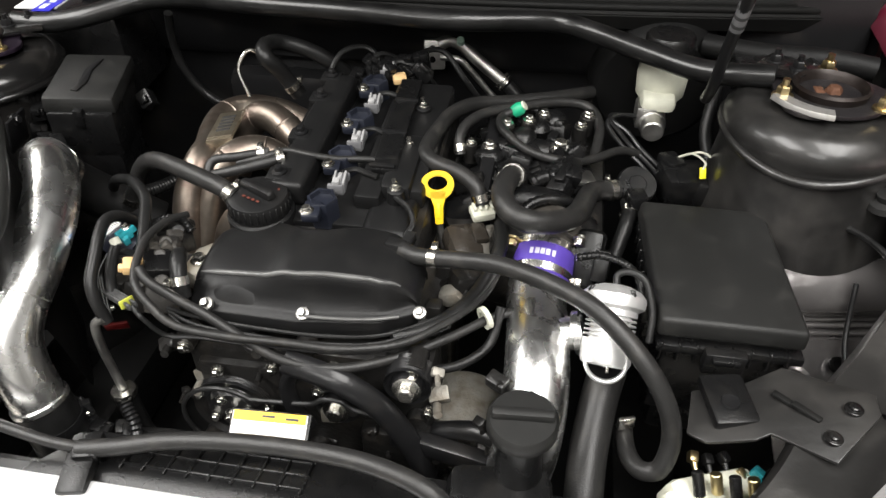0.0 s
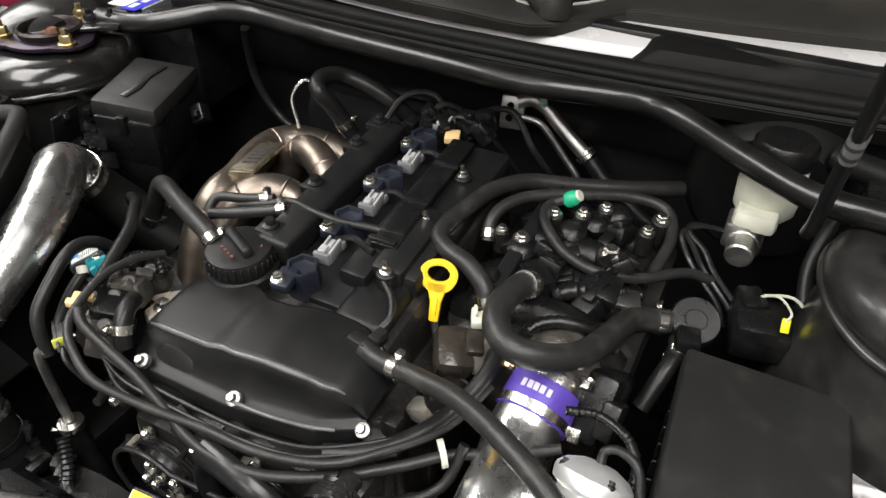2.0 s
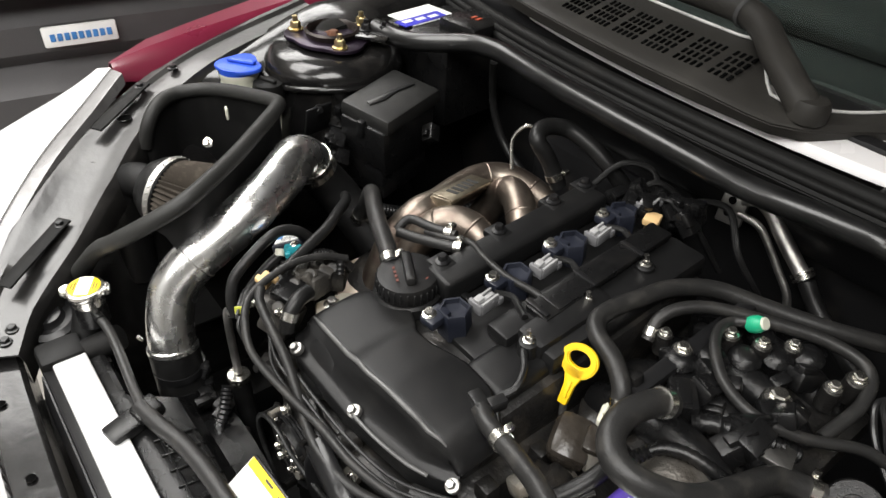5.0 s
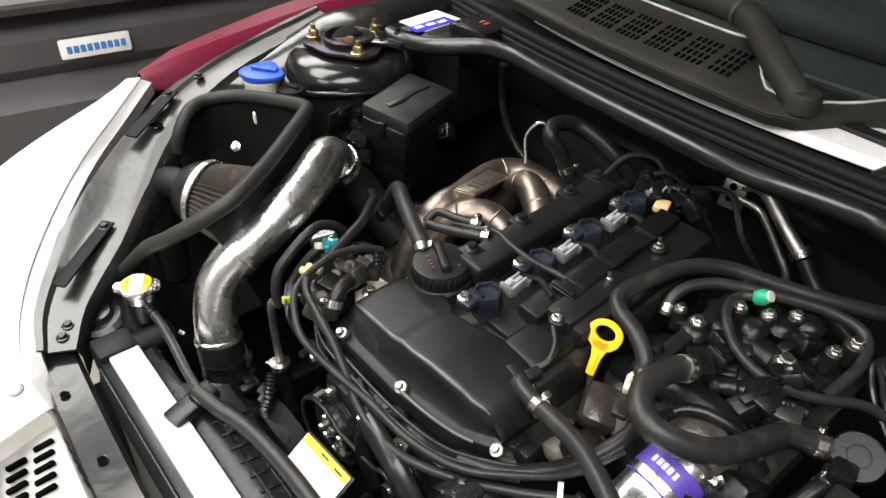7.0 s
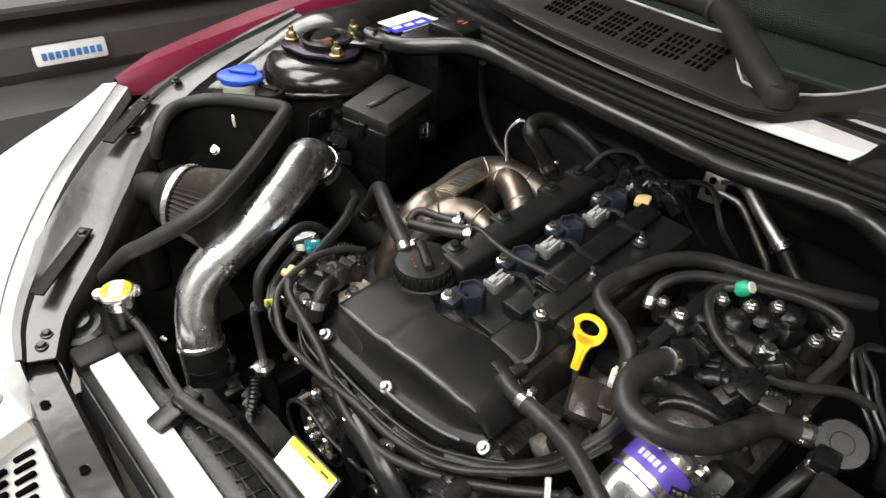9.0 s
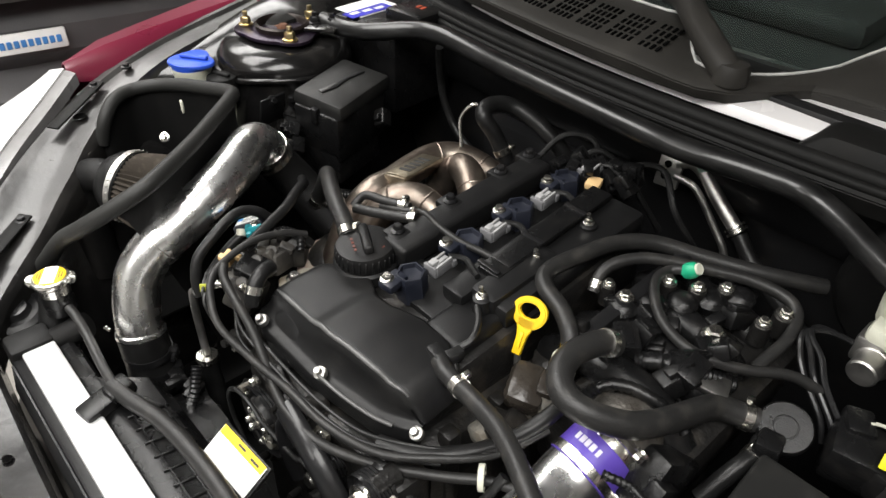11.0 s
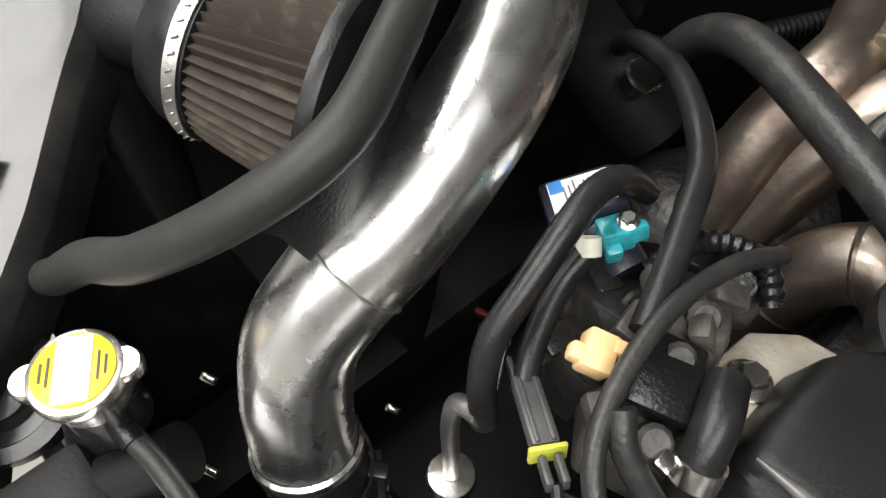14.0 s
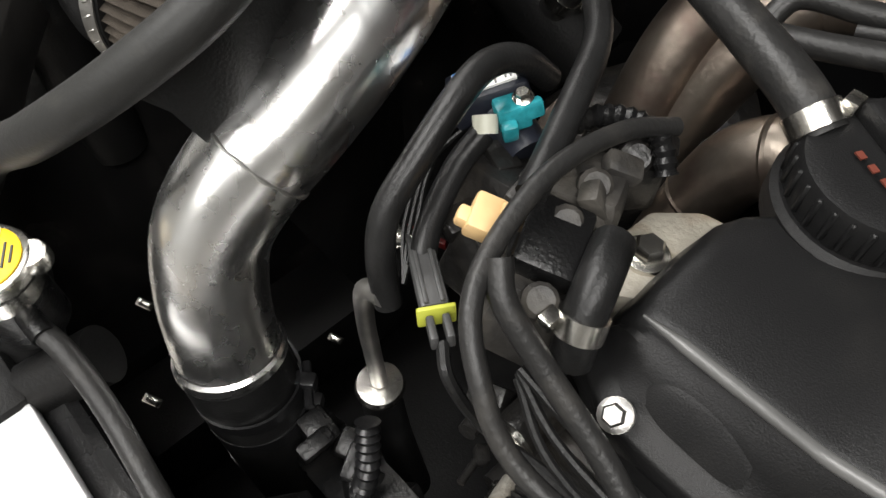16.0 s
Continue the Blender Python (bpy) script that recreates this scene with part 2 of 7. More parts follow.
def add_sheet(bm, outline, depth, m=None, bevel=0.0):
    """A flat plate from an outline of (x, y), of some depth downwards, placed by m."""
    t = bmesh.new()
    f = t.faces.new([t.verts.new((x, y, 0)) for x, y in outline])
    r = bmesh.ops.extrude_face_region(t, geom=[f])
    for v in r["geom"]:
        if isinstance(v, bmesh.types.BMVert):
            v.co.z -= depth
    bmesh.ops.recalc_face_normals(t, faces=t.faces)
    if bevel:
        bmesh.ops.bevel(t, geom=t.edges[:], offset=bevel, segments=2, affect="EDGES", profile=0.5)
    return merge(bm, t, m)


def add_strip(bm, rows, thick=0.003):
    """A bent sheet: rows of points across it, one after the other, with a thickness downwards."""
    top = [[bm.verts.new(p) for p in row] for row in rows]
    low = [[bm.verts.new(Vector(p) - Vector((0, 0, thick))) for p in row] for row in rows]
    n, m = len(rows), len(rows[0])
    for i in range(n - 1):
        for j in range(m - 1):
            bm.faces.new((top[i][j], top[i][j + 1], top[i + 1][j + 1], top[i + 1][j]))
            bm.faces.new((low[i][j], low[i + 1][j], low[i + 1][j + 1], low[i][j + 1]))
    for i in range(n - 1):
        bm.faces.new((top[i][0], top[i + 1][0], low[i + 1][0], low[i][0]))
        bm.faces.new((top[i][-1], low[i][-1], low[i + 1][-1], top[i + 1][-1]))
    for j in range(m - 1):
        bm.faces.new((top[0][j], low[0][j], low[0][j + 1], top[0][j + 1]))
        bm.faces.new((top[-1][j], top[-1][j + 1], low[-1][j + 1], low[-1][j]))
    return bm


def add_bolt(bm, at, axis=(0, 0, 1), r=0.006, h=0.006):
    """A hexagon head with a flange."""
    m = Vector(axis).normalized()
    add_lathe(bm, [(r * 1.45, -0.002), (r * 1.45, 0.001), (r * 1.05, 0.002)], at, axis, 18)
    add_lathe(bm, [(r, 0.0), (r, h * 0.8), (r * 0.8, h)], Vector(at) + m * 0.001, axis, 6)
    return bm


def hose(name, points, r, mat, label, category="hose", clamps=(), seg=16, ribs=0.0, pitch=0.006, steps=6, group=""):
    """A hose as a thing, with spring or band clamps at fractions of its length."""
    h = thing(name, points[0], label, category, group)
    part("hose_body" if category == "hose" else category.replace(" ", "_") + "_body", add_tube(B(), points, r, seg, steps, ribs, pitch), mat, h)
    line = smooth_line(points, 8)
    for c in clamps:
        i = min(len(line) - 2, max(1, round(c * (len(line) - 1))))
        way = (line[i + 1] - line[i - 1]).normalized()
        b = B()
        rr = r(c) if callable(r) else r
        add_lathe(b, [(rr, -0.005), (rr + 0.0014, -0.005), (rr + 0.0014, 0.005), (rr, 0.005)], line[i], way, 24, False)
        side = way.orthogonal().normalized()
        add_box(b, line[i] + side * (rr + 0.004), (0.007, 0.009, 0.007), bevel=0.001)
        part("clamp", b, ZINC, h, "zinc-plated hose clamp")
    return h


# ---- the workshop ----
single("ground", add_box(B(), (-0.3, 1.0, -0.05), (80, 80, 0.1)), CONCRETE, "pale worn concrete workshop floor", "floor", kind="structure")
single("wall_west", add_box(B(), (-6.1, 1, 1.6), (0.2, 14, 3.2)), WALL_PAINT, "plain grey workshop wall", "wall", kind="structure")
single("wall_east", add_box(B(), (5.1, 1, 1.6), (0.2, 14, 3.2)), WALL_PAINT, "plain grey workshop wall", "wall", kind="structure")
single("wall_north", add_box(B(), (-0.5, 8.1, 1.6), (11, 0.2, 3.2)), WALL_PAINT, "plain grey workshop wall", "wall", kind="structure")
single("wall_south", add_box(B(), (-0.5, -6.1, 1.6), (11, 0.2, 3.2)), WALL_PAINT, "plain grey workshop wall", "wall", kind="structure")
single("ceiling", add_box(B(), (-0.5, 1, 3.3), (11.4, 14.4, 0.2)), WALL_PAINT, "plain grey workshop ceiling", "ceiling", kind="structure")

# ---- the car body ----
CX = -0.265


car = thing("car", (CX, 1.6, 0), "maroon coupe with its bonnet open", "car")

# firewall, bay floor and inner wings
b = B()
add_box(b, (CX, 1.20, 0.66), (1.5, 0.03, 0.70), bevel=0.01)
add_box(b, (CX - 0.1, 1.17, 0.90), (0.9, 0.05, 0.12), bevel=0.02, turn=(14, 0, 0))
add_box(b, (-0.45, 1.165, 0.72), (0.3, 0.06, 0.2), bevel=0.03)
part("firewall", b, BLACK_METAL, car)
for name, at, size, bev in (("undertray", (CX, 0.75, 0.27), (1.5, 1.0, 0.03), 0.005), ("lower_crossmember", (CX, 0.33, 0.38), (1.2, 0.06, 0.14), 0.02), ("frame_member", (-0.72, 0.75, 0.36), (0.1, 1.0, 0.12), 0.02), ("frame_member", (0.19, 0.75, 0.36), (0.1, 1.0, 0.12), 0.02)):
    part(name, add_box(B(), at, size, bevel=bev), SHIELD_BLACK, car)


def wing(side):
    """Inner wing, strut tower and its top for one side; side -1 has the washer tank."""
    def X(d):
        return CX + side * d
    b = B()
    rows = []
    for k in range(25):
        y = 0.36 + 0.84 * k / 24
        g = math.exp(-((y - 0.91) / 0.16) ** 4)
        z = 0.79 + 0.20 * min(1, max(0, (y - 0.36) / 0.55))
        foot, waist = (0.56, 0.60 - 0.04 * g) if side < 0 else (0.74, 0.76)
        bulge = 0.03 * math.exp(-((y - 0.68) / 0.035) ** 2)
        rows.append([(X(0.70 if side < 0 else 0.83), y, z - 0.015), (X(0.67 if side < 0 else 0.82), y, z - 0.012), (X(waist + 0.05), y, z - 0.03), (X(waist + 0.02), y, z - 0.08),
                     (X(foot + 0.02 - bulge), y, 0.66), (X(foot - bulge), y, 0.60), (X(foot - 0.04), y, 0.52), (X(foot - 0.06), y, 0.30)])
    add_strip(b, rows, 0.004)
    part("inner_wing", b, BODY_BLACK, car, "glossy black inner wing with dusty steel panels")
    at = (-0.863, 0.895) if side < 0 else (0.345, 0.905)
    b = B()
    prof = [(0.150, 0.30), (0.146, 0.60), (0.135, 0.74), (0.124, 0.82), (0.117, 0.870), (0.1165, 0.895), (0.121, 0.905), (0.119, 0.920), (0.108, 0.934), (0.098, 0.940), (0.055, 0.943), (0.052, 0.936), (0.05, 0.88), (0.0, 0.87)]
    add_lathe(b, prof, (at[0], at[1], 0), seg=48, close=False)
    PAINT = BODY_BLACK if side < 0 else TOWER_PAINT
    tower = part("strut_tower", b, PAINT, car, "glossy black pressed strut tower")
    b = B()
    sweep = [radians(q) for q in (range(150, 331, 12) if side > 0 else range(200, 391, 12))]
    add_tube(b, [(at[0] + 0.119 * math.cos(a), at[1] + 0.119 * math.sin(a), 0.905 - 0.02 * abs(math.sin(a * 1.0 + 0.4)) ** 3) for a in sweep], 0.0058, 12, 3)
    part("pressed_ridge", b, PAINT, tower, "rolled ridge pressed round the tower")
    for da, dz, r in ((-0.5, 0.80, 0.022), (0.35, 0.835, 0.016)):
        a = radians(-110) + da if side > 0 else radians(-50) + da
        n = Vector((math.cos(a), math.sin(a), 0))
        b = B()
        add_lathe(b, [(r * 1.2, -0.001), (r * 1.1, 0.003), (r, 0.0035), (r * 0.85, 0.0005), (0.0, 0.0)], Vector((at[0], at[1], dz)) + n * 0.1075, n, 26, False)
        part("pressed_dimple", b, PAINT, tower, "round dimple in the pressing")
    b = B()
    outline = []
    for k in range(36):
        a = 2 * math.pi * k / 36
        r = 0.068 + 0.016 * max(0, math.cos(3 * a + 0.5))
        outline.append((r * math.cos(a), r * math.sin(a)))
    add_sheet(b, outline, 0.006, pose(at[0], at[1], 0.954), 0.001)
    part("camber_plate", b, material("purple_black_plate", (0.03, 0.02, 0.035), 0.3, 0.7) if side < 0 else PLATE_GREY, tower, "dark anodised camber plate" if side < 0 else "dusty grey camber plate")
    if side > 0:
        b = B()
        arc = [radians(q) for q in range(200, 266, 6)]
        add_strip(b, [[(at[0] + r * math.cos(a), at[1] + r * math.sin(a), z) for r, z in ((0.064, 0.9595), (0.080, 0.9595), (0.082, 0.955))] for a in arc], 0.002)
        part("plate_shim", b, material("pale_alloy_shim", (0.45, 0.44, 0.42), 0.4, 0.7, bump=0.1, dirt=(0.2, 0.18, 0.15), dirt_amount=0.45, scale=60), tower, "pale alloy shim on the camber plate")
    b = B()
    add_lathe(b, [(0.044, 0.952), (0.047, 0.963), (0.043, 0.966), (0.038, 0.960), (0.036, 0.935), (0.0, 0.93)], (at[0], at[1], 0), seg=32, close=False)
    part("bearing_ring", b, material("dark_bearing_steel", (0.022, 0.016, 0.014), 0.38, 0.5), tower, "dark strut bearing ring")
    b = B()
    add_lathe(b, [(0.011, 0.93), (0.011, 0.957), (0.007, 0.962)], (at[0] + 0.004, at[1], 0), seg=6)
    add_box(b, (at[0] - 0.012, at[1] + 0.004, 0.945), (0.012, 0.02, 0.02), bevel=0.002)
    part("strut_nut", b, RUST, tower)
    for k in range(3):
        a = radians(100 + 120 * k) if side < 0 else radians(80 + 120 * k)
        p = (at[0] + 0.066 * math.cos(a), at[1] + 0.066 * math.sin(a), 0.956)
        b = B()
        add_bolt(b, p, r=0.009, h=0.012)
        add_cyl(b, p, (p[0], p[1], 0.978), 0.0045, seg=12)
        part("strut_bolt", b, GOLD_ZINC, tower, "gold passivated nut and stud")
    return at


L_STRUT, R_STRUT = wing(-1), wing(1)


def rail_rows(points):
    """Rows across a folded steel rail: inner lip, flat top, step and outer flange."""
    rows = []
    line = smooth_line([p for p, _, _ in points], 5)
    n = len(line)
    for i, c in enumerate(line):
        k = i / (n - 1) * (len(points) - 1)
        j = min(int(k), len(points) - 2)
        w = points[j][1] * (1 - k + j) + points[j + 1][1] * (k - j)
        s = points[j][2] * (1 - k + j) + points[j + 1][2] * (k - j)
        way = line[min(i + 1, n - 1)] - line[max(i - 1, 0)]
        side = -Vector((way.y, -way.x, 0)).normalized() * s
        d = Vector((0, 0, 1))
        rows.append([c - side * w * 0.5 - d * 0.05, c - side * w * 0.5 - d * 0.012, c - side * w * 0.42, c + side * w * 0.25, c + side * w * 0.33 + d * 0.006, c + side * w * 0.5 + d * 0.006, c + side * w * 0.56 - d * 0.012])
    return rows


# upper rails from the strut towers round to the front crossmember
b = B()
add_strip(b, rail_rows([((-0.985, 0.92, 0.965), 0.06, -1), ((-0.972, 0.70, 0.915), 0.07, -1), ((-0.925, 0.555, 0.866), 0.085, -1), ((-0.850, 0.455, 0.830), 0.110, -1), ((-0.758, 0.372, 0.798), 0.10, -1), ((-0.683, 0.302, 0.766), 0.07, -1), ((-0.624, 0.271, 0.744), 0.05, -1)]), 0.003)
rail_l = part("upper_rail", b, TOWER_PAINT, car, "glossy black folded steel rail")
b = B()
right_rail = [((0.455, 0.95, 0.955), 0.06), ((0.470, 0.82, 0.895), 0.08), ((0.470, 0.70, 0.838), 0.10), ((0.400, 0.595, 0.808), 0.10), ((0.325, 0.50, 0.795), 0.10), ((0.27, 0.42, 0.78), 0.09), ((0.19, 0.345, 0.76), 0.07), ((0.11, 0.272, 0.742), 0.045)]
add_strip(b, rail_rows([(p, w, 1) for p, w in right_rail]), 0.003)
rail_r = part("upper_rail", b, TOWER_PAINT, car, "dusty black folded steel rail")
b = B()
add_tube(b, [(p[0] + 0.42 * w * 0.75, p[1] - 0.42 * w * 0.66, p[2] + 0.007) for p, w in right_rail[1:]], 0.0022, 8, 5)
part("panel_gap", b, VOID, rail_r, "dark gap beside the rail")
b = B()
rows = []
for k in range(21):
    x = -0.655 + 0.79 * k / 20
    bow = 0.012 * (1 - ((x - CX) / 0.39) ** 2)
    y = 0.272 - bow
    rows.append([(x, y - 0.034, 0.69), (x, y - 0.03, 0.722), (x, y - 0.024, 0.73), (x, y + 0.016, 0.731), (x, y + 0.022, 0.725), (x, y + 0.026, 0.66)])
add_strip(b, rows, 0.003)
front = part("front_crossmember", b, BODY_BLACK, car, "dusty black radiator support")


for p, r in (((-0.917, 0.545, 0.868), 0.009), ((-0.868, 0.478, 0.836), 0.0055), ((-0.556, 0.255, 0.7335), 0.005), ((-0.43, 0.258, 0.7335), 0.005)):
    b = B()
    add_lathe(b, [(r * 1.25, 0.0), (r * 1.2, 0.0006), (r * 1.0, 0.0002)], p, seg=18, close=False)
    part("hole_rim", b, BODY_BLACK, rail_l if p[0] < -0.6 else front)
    b = B()
    add_lathe(b, [(r, 0.0), (r * 0.9, 0.0008)], p, seg=18)
    part("hole", b, VOID, rail_l if p[0] < -0.6 else front, "dark punched hole")
for p in ((-0.971, 0.651, 0.908), (-0.962, 0.590, 0.893), (-0.765, 0.395, 0.811), (-0.640, 0.283, 0.750), (-0.653, 0.295, 0.755)):
    b = B()
    add_bolt(b, p, r=0.006, h=0.005)
    part("rail_bolt", b, BLACK_METAL, rail_l)
for a, c in (((-0.962, 0.592, 0.890), (-0.905, 0.505, 0.868)), ((-0.766, 0.396, 0.808), (-0.700, 0.312, 0.790))):
    b = B()
    a, c = Vector(a), Vector(c)
    mid, way = (a + c) / 2, c - a
    add_box(b, mid + Vector((0, 0, 0.003)), (way.length + 0.02, 0.021, 0.004), (0, math.degrees(math.asin(-way.z / way.length)), math.degrees(math.atan2(way.y, way.x))), 0.0015)
    part("stay", b, PANEL_GREY, rail_l, "flat black mounting stay")

# outer skin: maroon wing, pale headlamp and front bumper
b = B()
rows = []
for k in range(19):
    y = 0.565 + 1.3 * k / 18
    z = 0.925 + 0.12 * (k / 18) ** 0.8
    x = -1.0 - 0.05 * (k / 18) ** 0.6
    if k == 0:
        rows.append([(x, y, z - 0.03), (x - 0.004, y, z - 0.004), (x - 0.01, y, z - 0.002), (x - 0.02, y, z - 0.006), (x - 0.03, y, z - 0.02), (x - 0.035, y, z - 0.1)])
    else:
        q = min(1, k / 4)
        rows.append([(x + 0.025, y, z - 0.05), (x + 0.005, y, z - 0.008), (x - 0.004, y, z), (x - 0.03 - 0.03 * q, y, z - 0.002), (x - 0.05 - 0.06 * q, y, z - 0.05), (x - 0.06 - 0.07 * q, y, 0.55)])
add_strip(b, rows, 0.003)
part("front_wing", b, MAROON, car, "maroon painted front wing")
b = B()
rows = []
for k in range(19):
    y = 0.56 + 1.3 * k / 18
    z = 0.925 + 0.12 * (k / 18) ** 0.8
    x = 2 * CX + 1.0 + 0.05 * (k / 18) ** 0.6
    rows.append([(x - 0.025, y, z - 0.05), (x - 0.005, y, z - 0.008), (x + 0.004, y, z), (x + 0.06, y, z - 0.002), (x + 0.11, y, z - 0.05), (x + 0.13, y, 0.55)])
add_strip(b, rows, 0.003)
part("front_wing", b, MAROON, car, "maroon painted front wing")
EDGE = smooth_line([(-1.0, 0.562, 0.918), (-0.965, 0.50, 0.885), (-0.90, 0.415, 0.852), (-0.82, 0.335, 0.815), (-0.74, 0.275, 0.785), (-0.665, 0.238, 0.76), (-0.60, 0.228, 0.742), (-0.552, 0.235, 0.726)], 4)
for s in (-1, 1):
    b = B()
    rows = []
    for k, p in enumerate(EDGE):
        way = EDGE[min(k + 1, len(EDGE) - 1)] - EDGE[max(k - 1, 0)]
        out = Vector((way.y, -way.x, 0)).normalized()
        q = k / (len(EDGE) - 1)
        wide = 0.09 + 0.23 * math.sin(min(1, q * 1.3) * math.pi / 2) - 0.10 * max(0, q - 0.8) * 5
        row = [p + Vector((0, 0, -0.03)), p, p + out * wide * 0.35 + Vector((0, 0, -0.008)), p + out * wide * 0.75 + Vector((0, 0, -0.04)), p + out * wide + Vector((0, 0, -0.12)), p + out * wide + Vector((0, 0, -0.33))]
        if s > 0:
            row = [Vector((2 * CX - v.x, v.y + 0.03, v.z)) for v in row]
        rows.append(row)
    add_strip(b, rows, 0.004)
    part("bumper_corner", b, WHITE_PAINT, car, "pale glossy headlamp and bumper corner")
    b = B()
    rows = []
    for k, p in enumerate(EDGE):
        way = EDGE[min(k + 1, len(EDGE) - 1)] - EDGE[max(k - 1, 0)]
        out = Vector((way.y, -way.x, 0)).normalized()
        row = [p + out * 0.004 + Vector((0, 0, -0.003)), p - out * 0.010 + Vector((0, 0, -0.0035)), p - out * 0.022 + Vector((0, 0, -0.005)), p - out * 0.024 + Vector((0, 0, -0.022))]
        rows.append([Vector((2 * CX - v.x, v.y + 0.03, v.z)) for v in row] if s > 0 else row)
    add_strip(b, rows, 0.002)
    part("wing_flange", b, FLANGE_GREY, car, "grey glossy flange beside the rail")
b = B()
rows = []
for k in range(17):
    x = CX + (k - 8) / 8 * 0.285
    bow = 0.05 * (1 - ((x - CX) / 0.285) ** 2)
    rows.append([(x, 0.245 - bow * 0.3, 0.70), (x, 0.215 - bow, 0.695), (x, 0.10 - bow, 0.66), (x, 0.06 - bow, 0.60), (x, 0.05 - bow, 0.3)])
add_strip(b, rows, 0.004)
bump = part("grille_cover", b, material("pale_grey_cover_plastic", (0.36, 0.355, 0.35), 0.35, vary=0.12, bump=0.1, coat=0.3), car, "pale grey plastic grille cover with dark slots")
# solid black boxes; their colour gives the shade of the open slots
for r in range(3):
    for k in range(5):
        b = B()
        add_box(b, (-0.525 + 0.017 * k + 0.004 * r, 0.212 - 0.033 * r - 0.004 * k, 0.6985 - 0.0055 * r), (0.007, 0.025, 0.008), (14, 0, -8), 0.003)
        part("slot", b, VOID, bump, "dark vent slot")
b = B()
add_lathe(b, [(0.011, 0.0), (0.011, 0.002), (0.007, 0.003), (0.006, 0.001)], (-0.595, 0.210, 0.737), (0.0, -0.2, 1), 18)
part("push_clip", b, GREY_PLASTIC, car)

# cowl: rubber seal, pale channel, perforated panel, windscreen and wiper
b = B()
rows = []
for k in range(31):
    x = -0.96 + 1.40 * k / 30
    bow = 0.13 * ((x - CX) / 0.7) ** 2
    y = 1.072 + bow
    drop = 0.03 * ((x - CX) / 0.7) ** 2
    rows.append([(x, y + 0.004, 0.955 - drop), (x, y - 0.006, 0.978 - drop), (x, y + 0.0, 0.984 - drop), (x, y + 0.012, 0.984 - drop), (x, y + 0.055, 0.976 - drop), (x, y + 0.075, 0.93 - drop)])
add_strip(b, rows, 0.003)
part("cowl_channel", b, PANEL_GREY, car, "dark grey cowl channel")
for dy, dz, r in ((0.020, 0.990, 0.011), (0.002, 0.986, 0.006)):
    b = B()
    add_tube(b, [(-0.96 + 1.4 * k / 14, 1.072 + 0.13 * ((-0.96 + 1.4 * k / 14 - CX) / 0.7) ** 2 + dy, dz - 0.03 * ((-0.96 + 1.4 * k / 14 - CX) / 0.7) ** 2) for k in range(15)], r, 12, 3)
    part("bonnet_seal", b, PANEL_GREY, car, "dusty black rubber bonnet seal")
b = B()
rows = []
for k in range(31):
    x = -0.96 + 1.40 * k / 30
    bow = 0.13 * ((x - CX) / 0.7) ** 2
    rows.append([(x, 1.138 + bow, 0.985), (x, 1.145 + bow, 0.996), (x, 1.19 + bow, 1.004), (x, 1.26 + bow, 1.0)])
add_strip(b, rows, 0.002)
part("cowl_top", b, WHITE_PAINT, car, "pale painted cowl top panel")
b = B()
rows = []
for k in range(41):
    x = -0.96 + 1.40 * k / 40
    bow = 0.10 * ((x - CX) / 0.7) ** 2
    dip = 1.0 if -0.235 < x < -0.10 else max(0.0, 1 - min(abs(x + 0.235), abs(x + 0.10)) / 0.05)
    dip = dip * dip * (3 - 2 * dip)
    y0 = float(np.interp(x, [-0.96, -0.30, -0.24, -0.17, -0.13, -0.09, 0.44], [1.128, 1.116, 1.118, 1.118, 1.165, 1.225, 1.225])) + bow
    rows.append([(x, y0 + 0.006, 1.0), (x, y0, 1.018 - 0.004 * dip), (x, y0 + 0.008, 1.026 - 0.006 * dip), (x, y0 + 0.125 - 0.075 * dip, 1.054 - 0.03 * dip), (x, y0 + 0.133 - 0.075 * dip, 1.052 - 0.03 * dip), (x, y0 + 0.137 - 0.075 * dip, 1.02 - 0.01 * dip)])
add_strip(b, rows, 0.003)
panel = part("cowl_panel", b, COWL_BROWN, car, "dark grey-brown perforated plastic cowl panel")
# pale tube stands in for the bright reflection along the panel's back edge
b = B()
add_tube(b, [Vector(r[3]) + Vector((0, 0.002, 0.002)) for r in rows[10:]], 0.0022, 8, 2)
part("panel_lip", b, PALE_LIP, panel, "pale lip along the panel edge, its reflection painted in")
# vent slots are black boxes on the panel, with their inner shade painted
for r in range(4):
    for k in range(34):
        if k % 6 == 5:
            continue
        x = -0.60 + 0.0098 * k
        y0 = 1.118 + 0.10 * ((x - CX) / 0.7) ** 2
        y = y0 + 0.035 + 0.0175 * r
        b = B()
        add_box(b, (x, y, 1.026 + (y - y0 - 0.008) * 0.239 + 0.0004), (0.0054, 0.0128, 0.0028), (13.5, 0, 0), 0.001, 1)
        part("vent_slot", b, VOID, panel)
b = B()
rows = []
for k in range(25):
    q = k / 24
    x = -0.05 + 0.46 * q
    lift = min(1.0, q * 12) ** 0.5
    front_y = 1.072 + 0.13 * ((x - CX) / 0.7) ** 2 + 0.03
    back_y = max(front_y + 0.03, float(np.interp(x, [-0.05, 0.05, 0.2, 0.42], [1.20, 1.20, 1.165, 1.19])))
    drop = 0.03 * ((x - CX) / 0.7) ** 2
    top = 0.984 - drop + 0.028 * lift
    rows.append([(x, front_y, 0.97 - drop), (x, front_y + 0.004, 0.985 - drop + 0.012 * lift), (x, front_y + 0.014, top), (x, back_y - 0.014, top + 0.004), (x, back_y - 0.004, top), (x, back_y, 0.97)])
add_strip(b, rows, 0.003)
part("cowl_end_cover", b, PANEL_GREY, car, "dark rounded plastic cowl end cover")
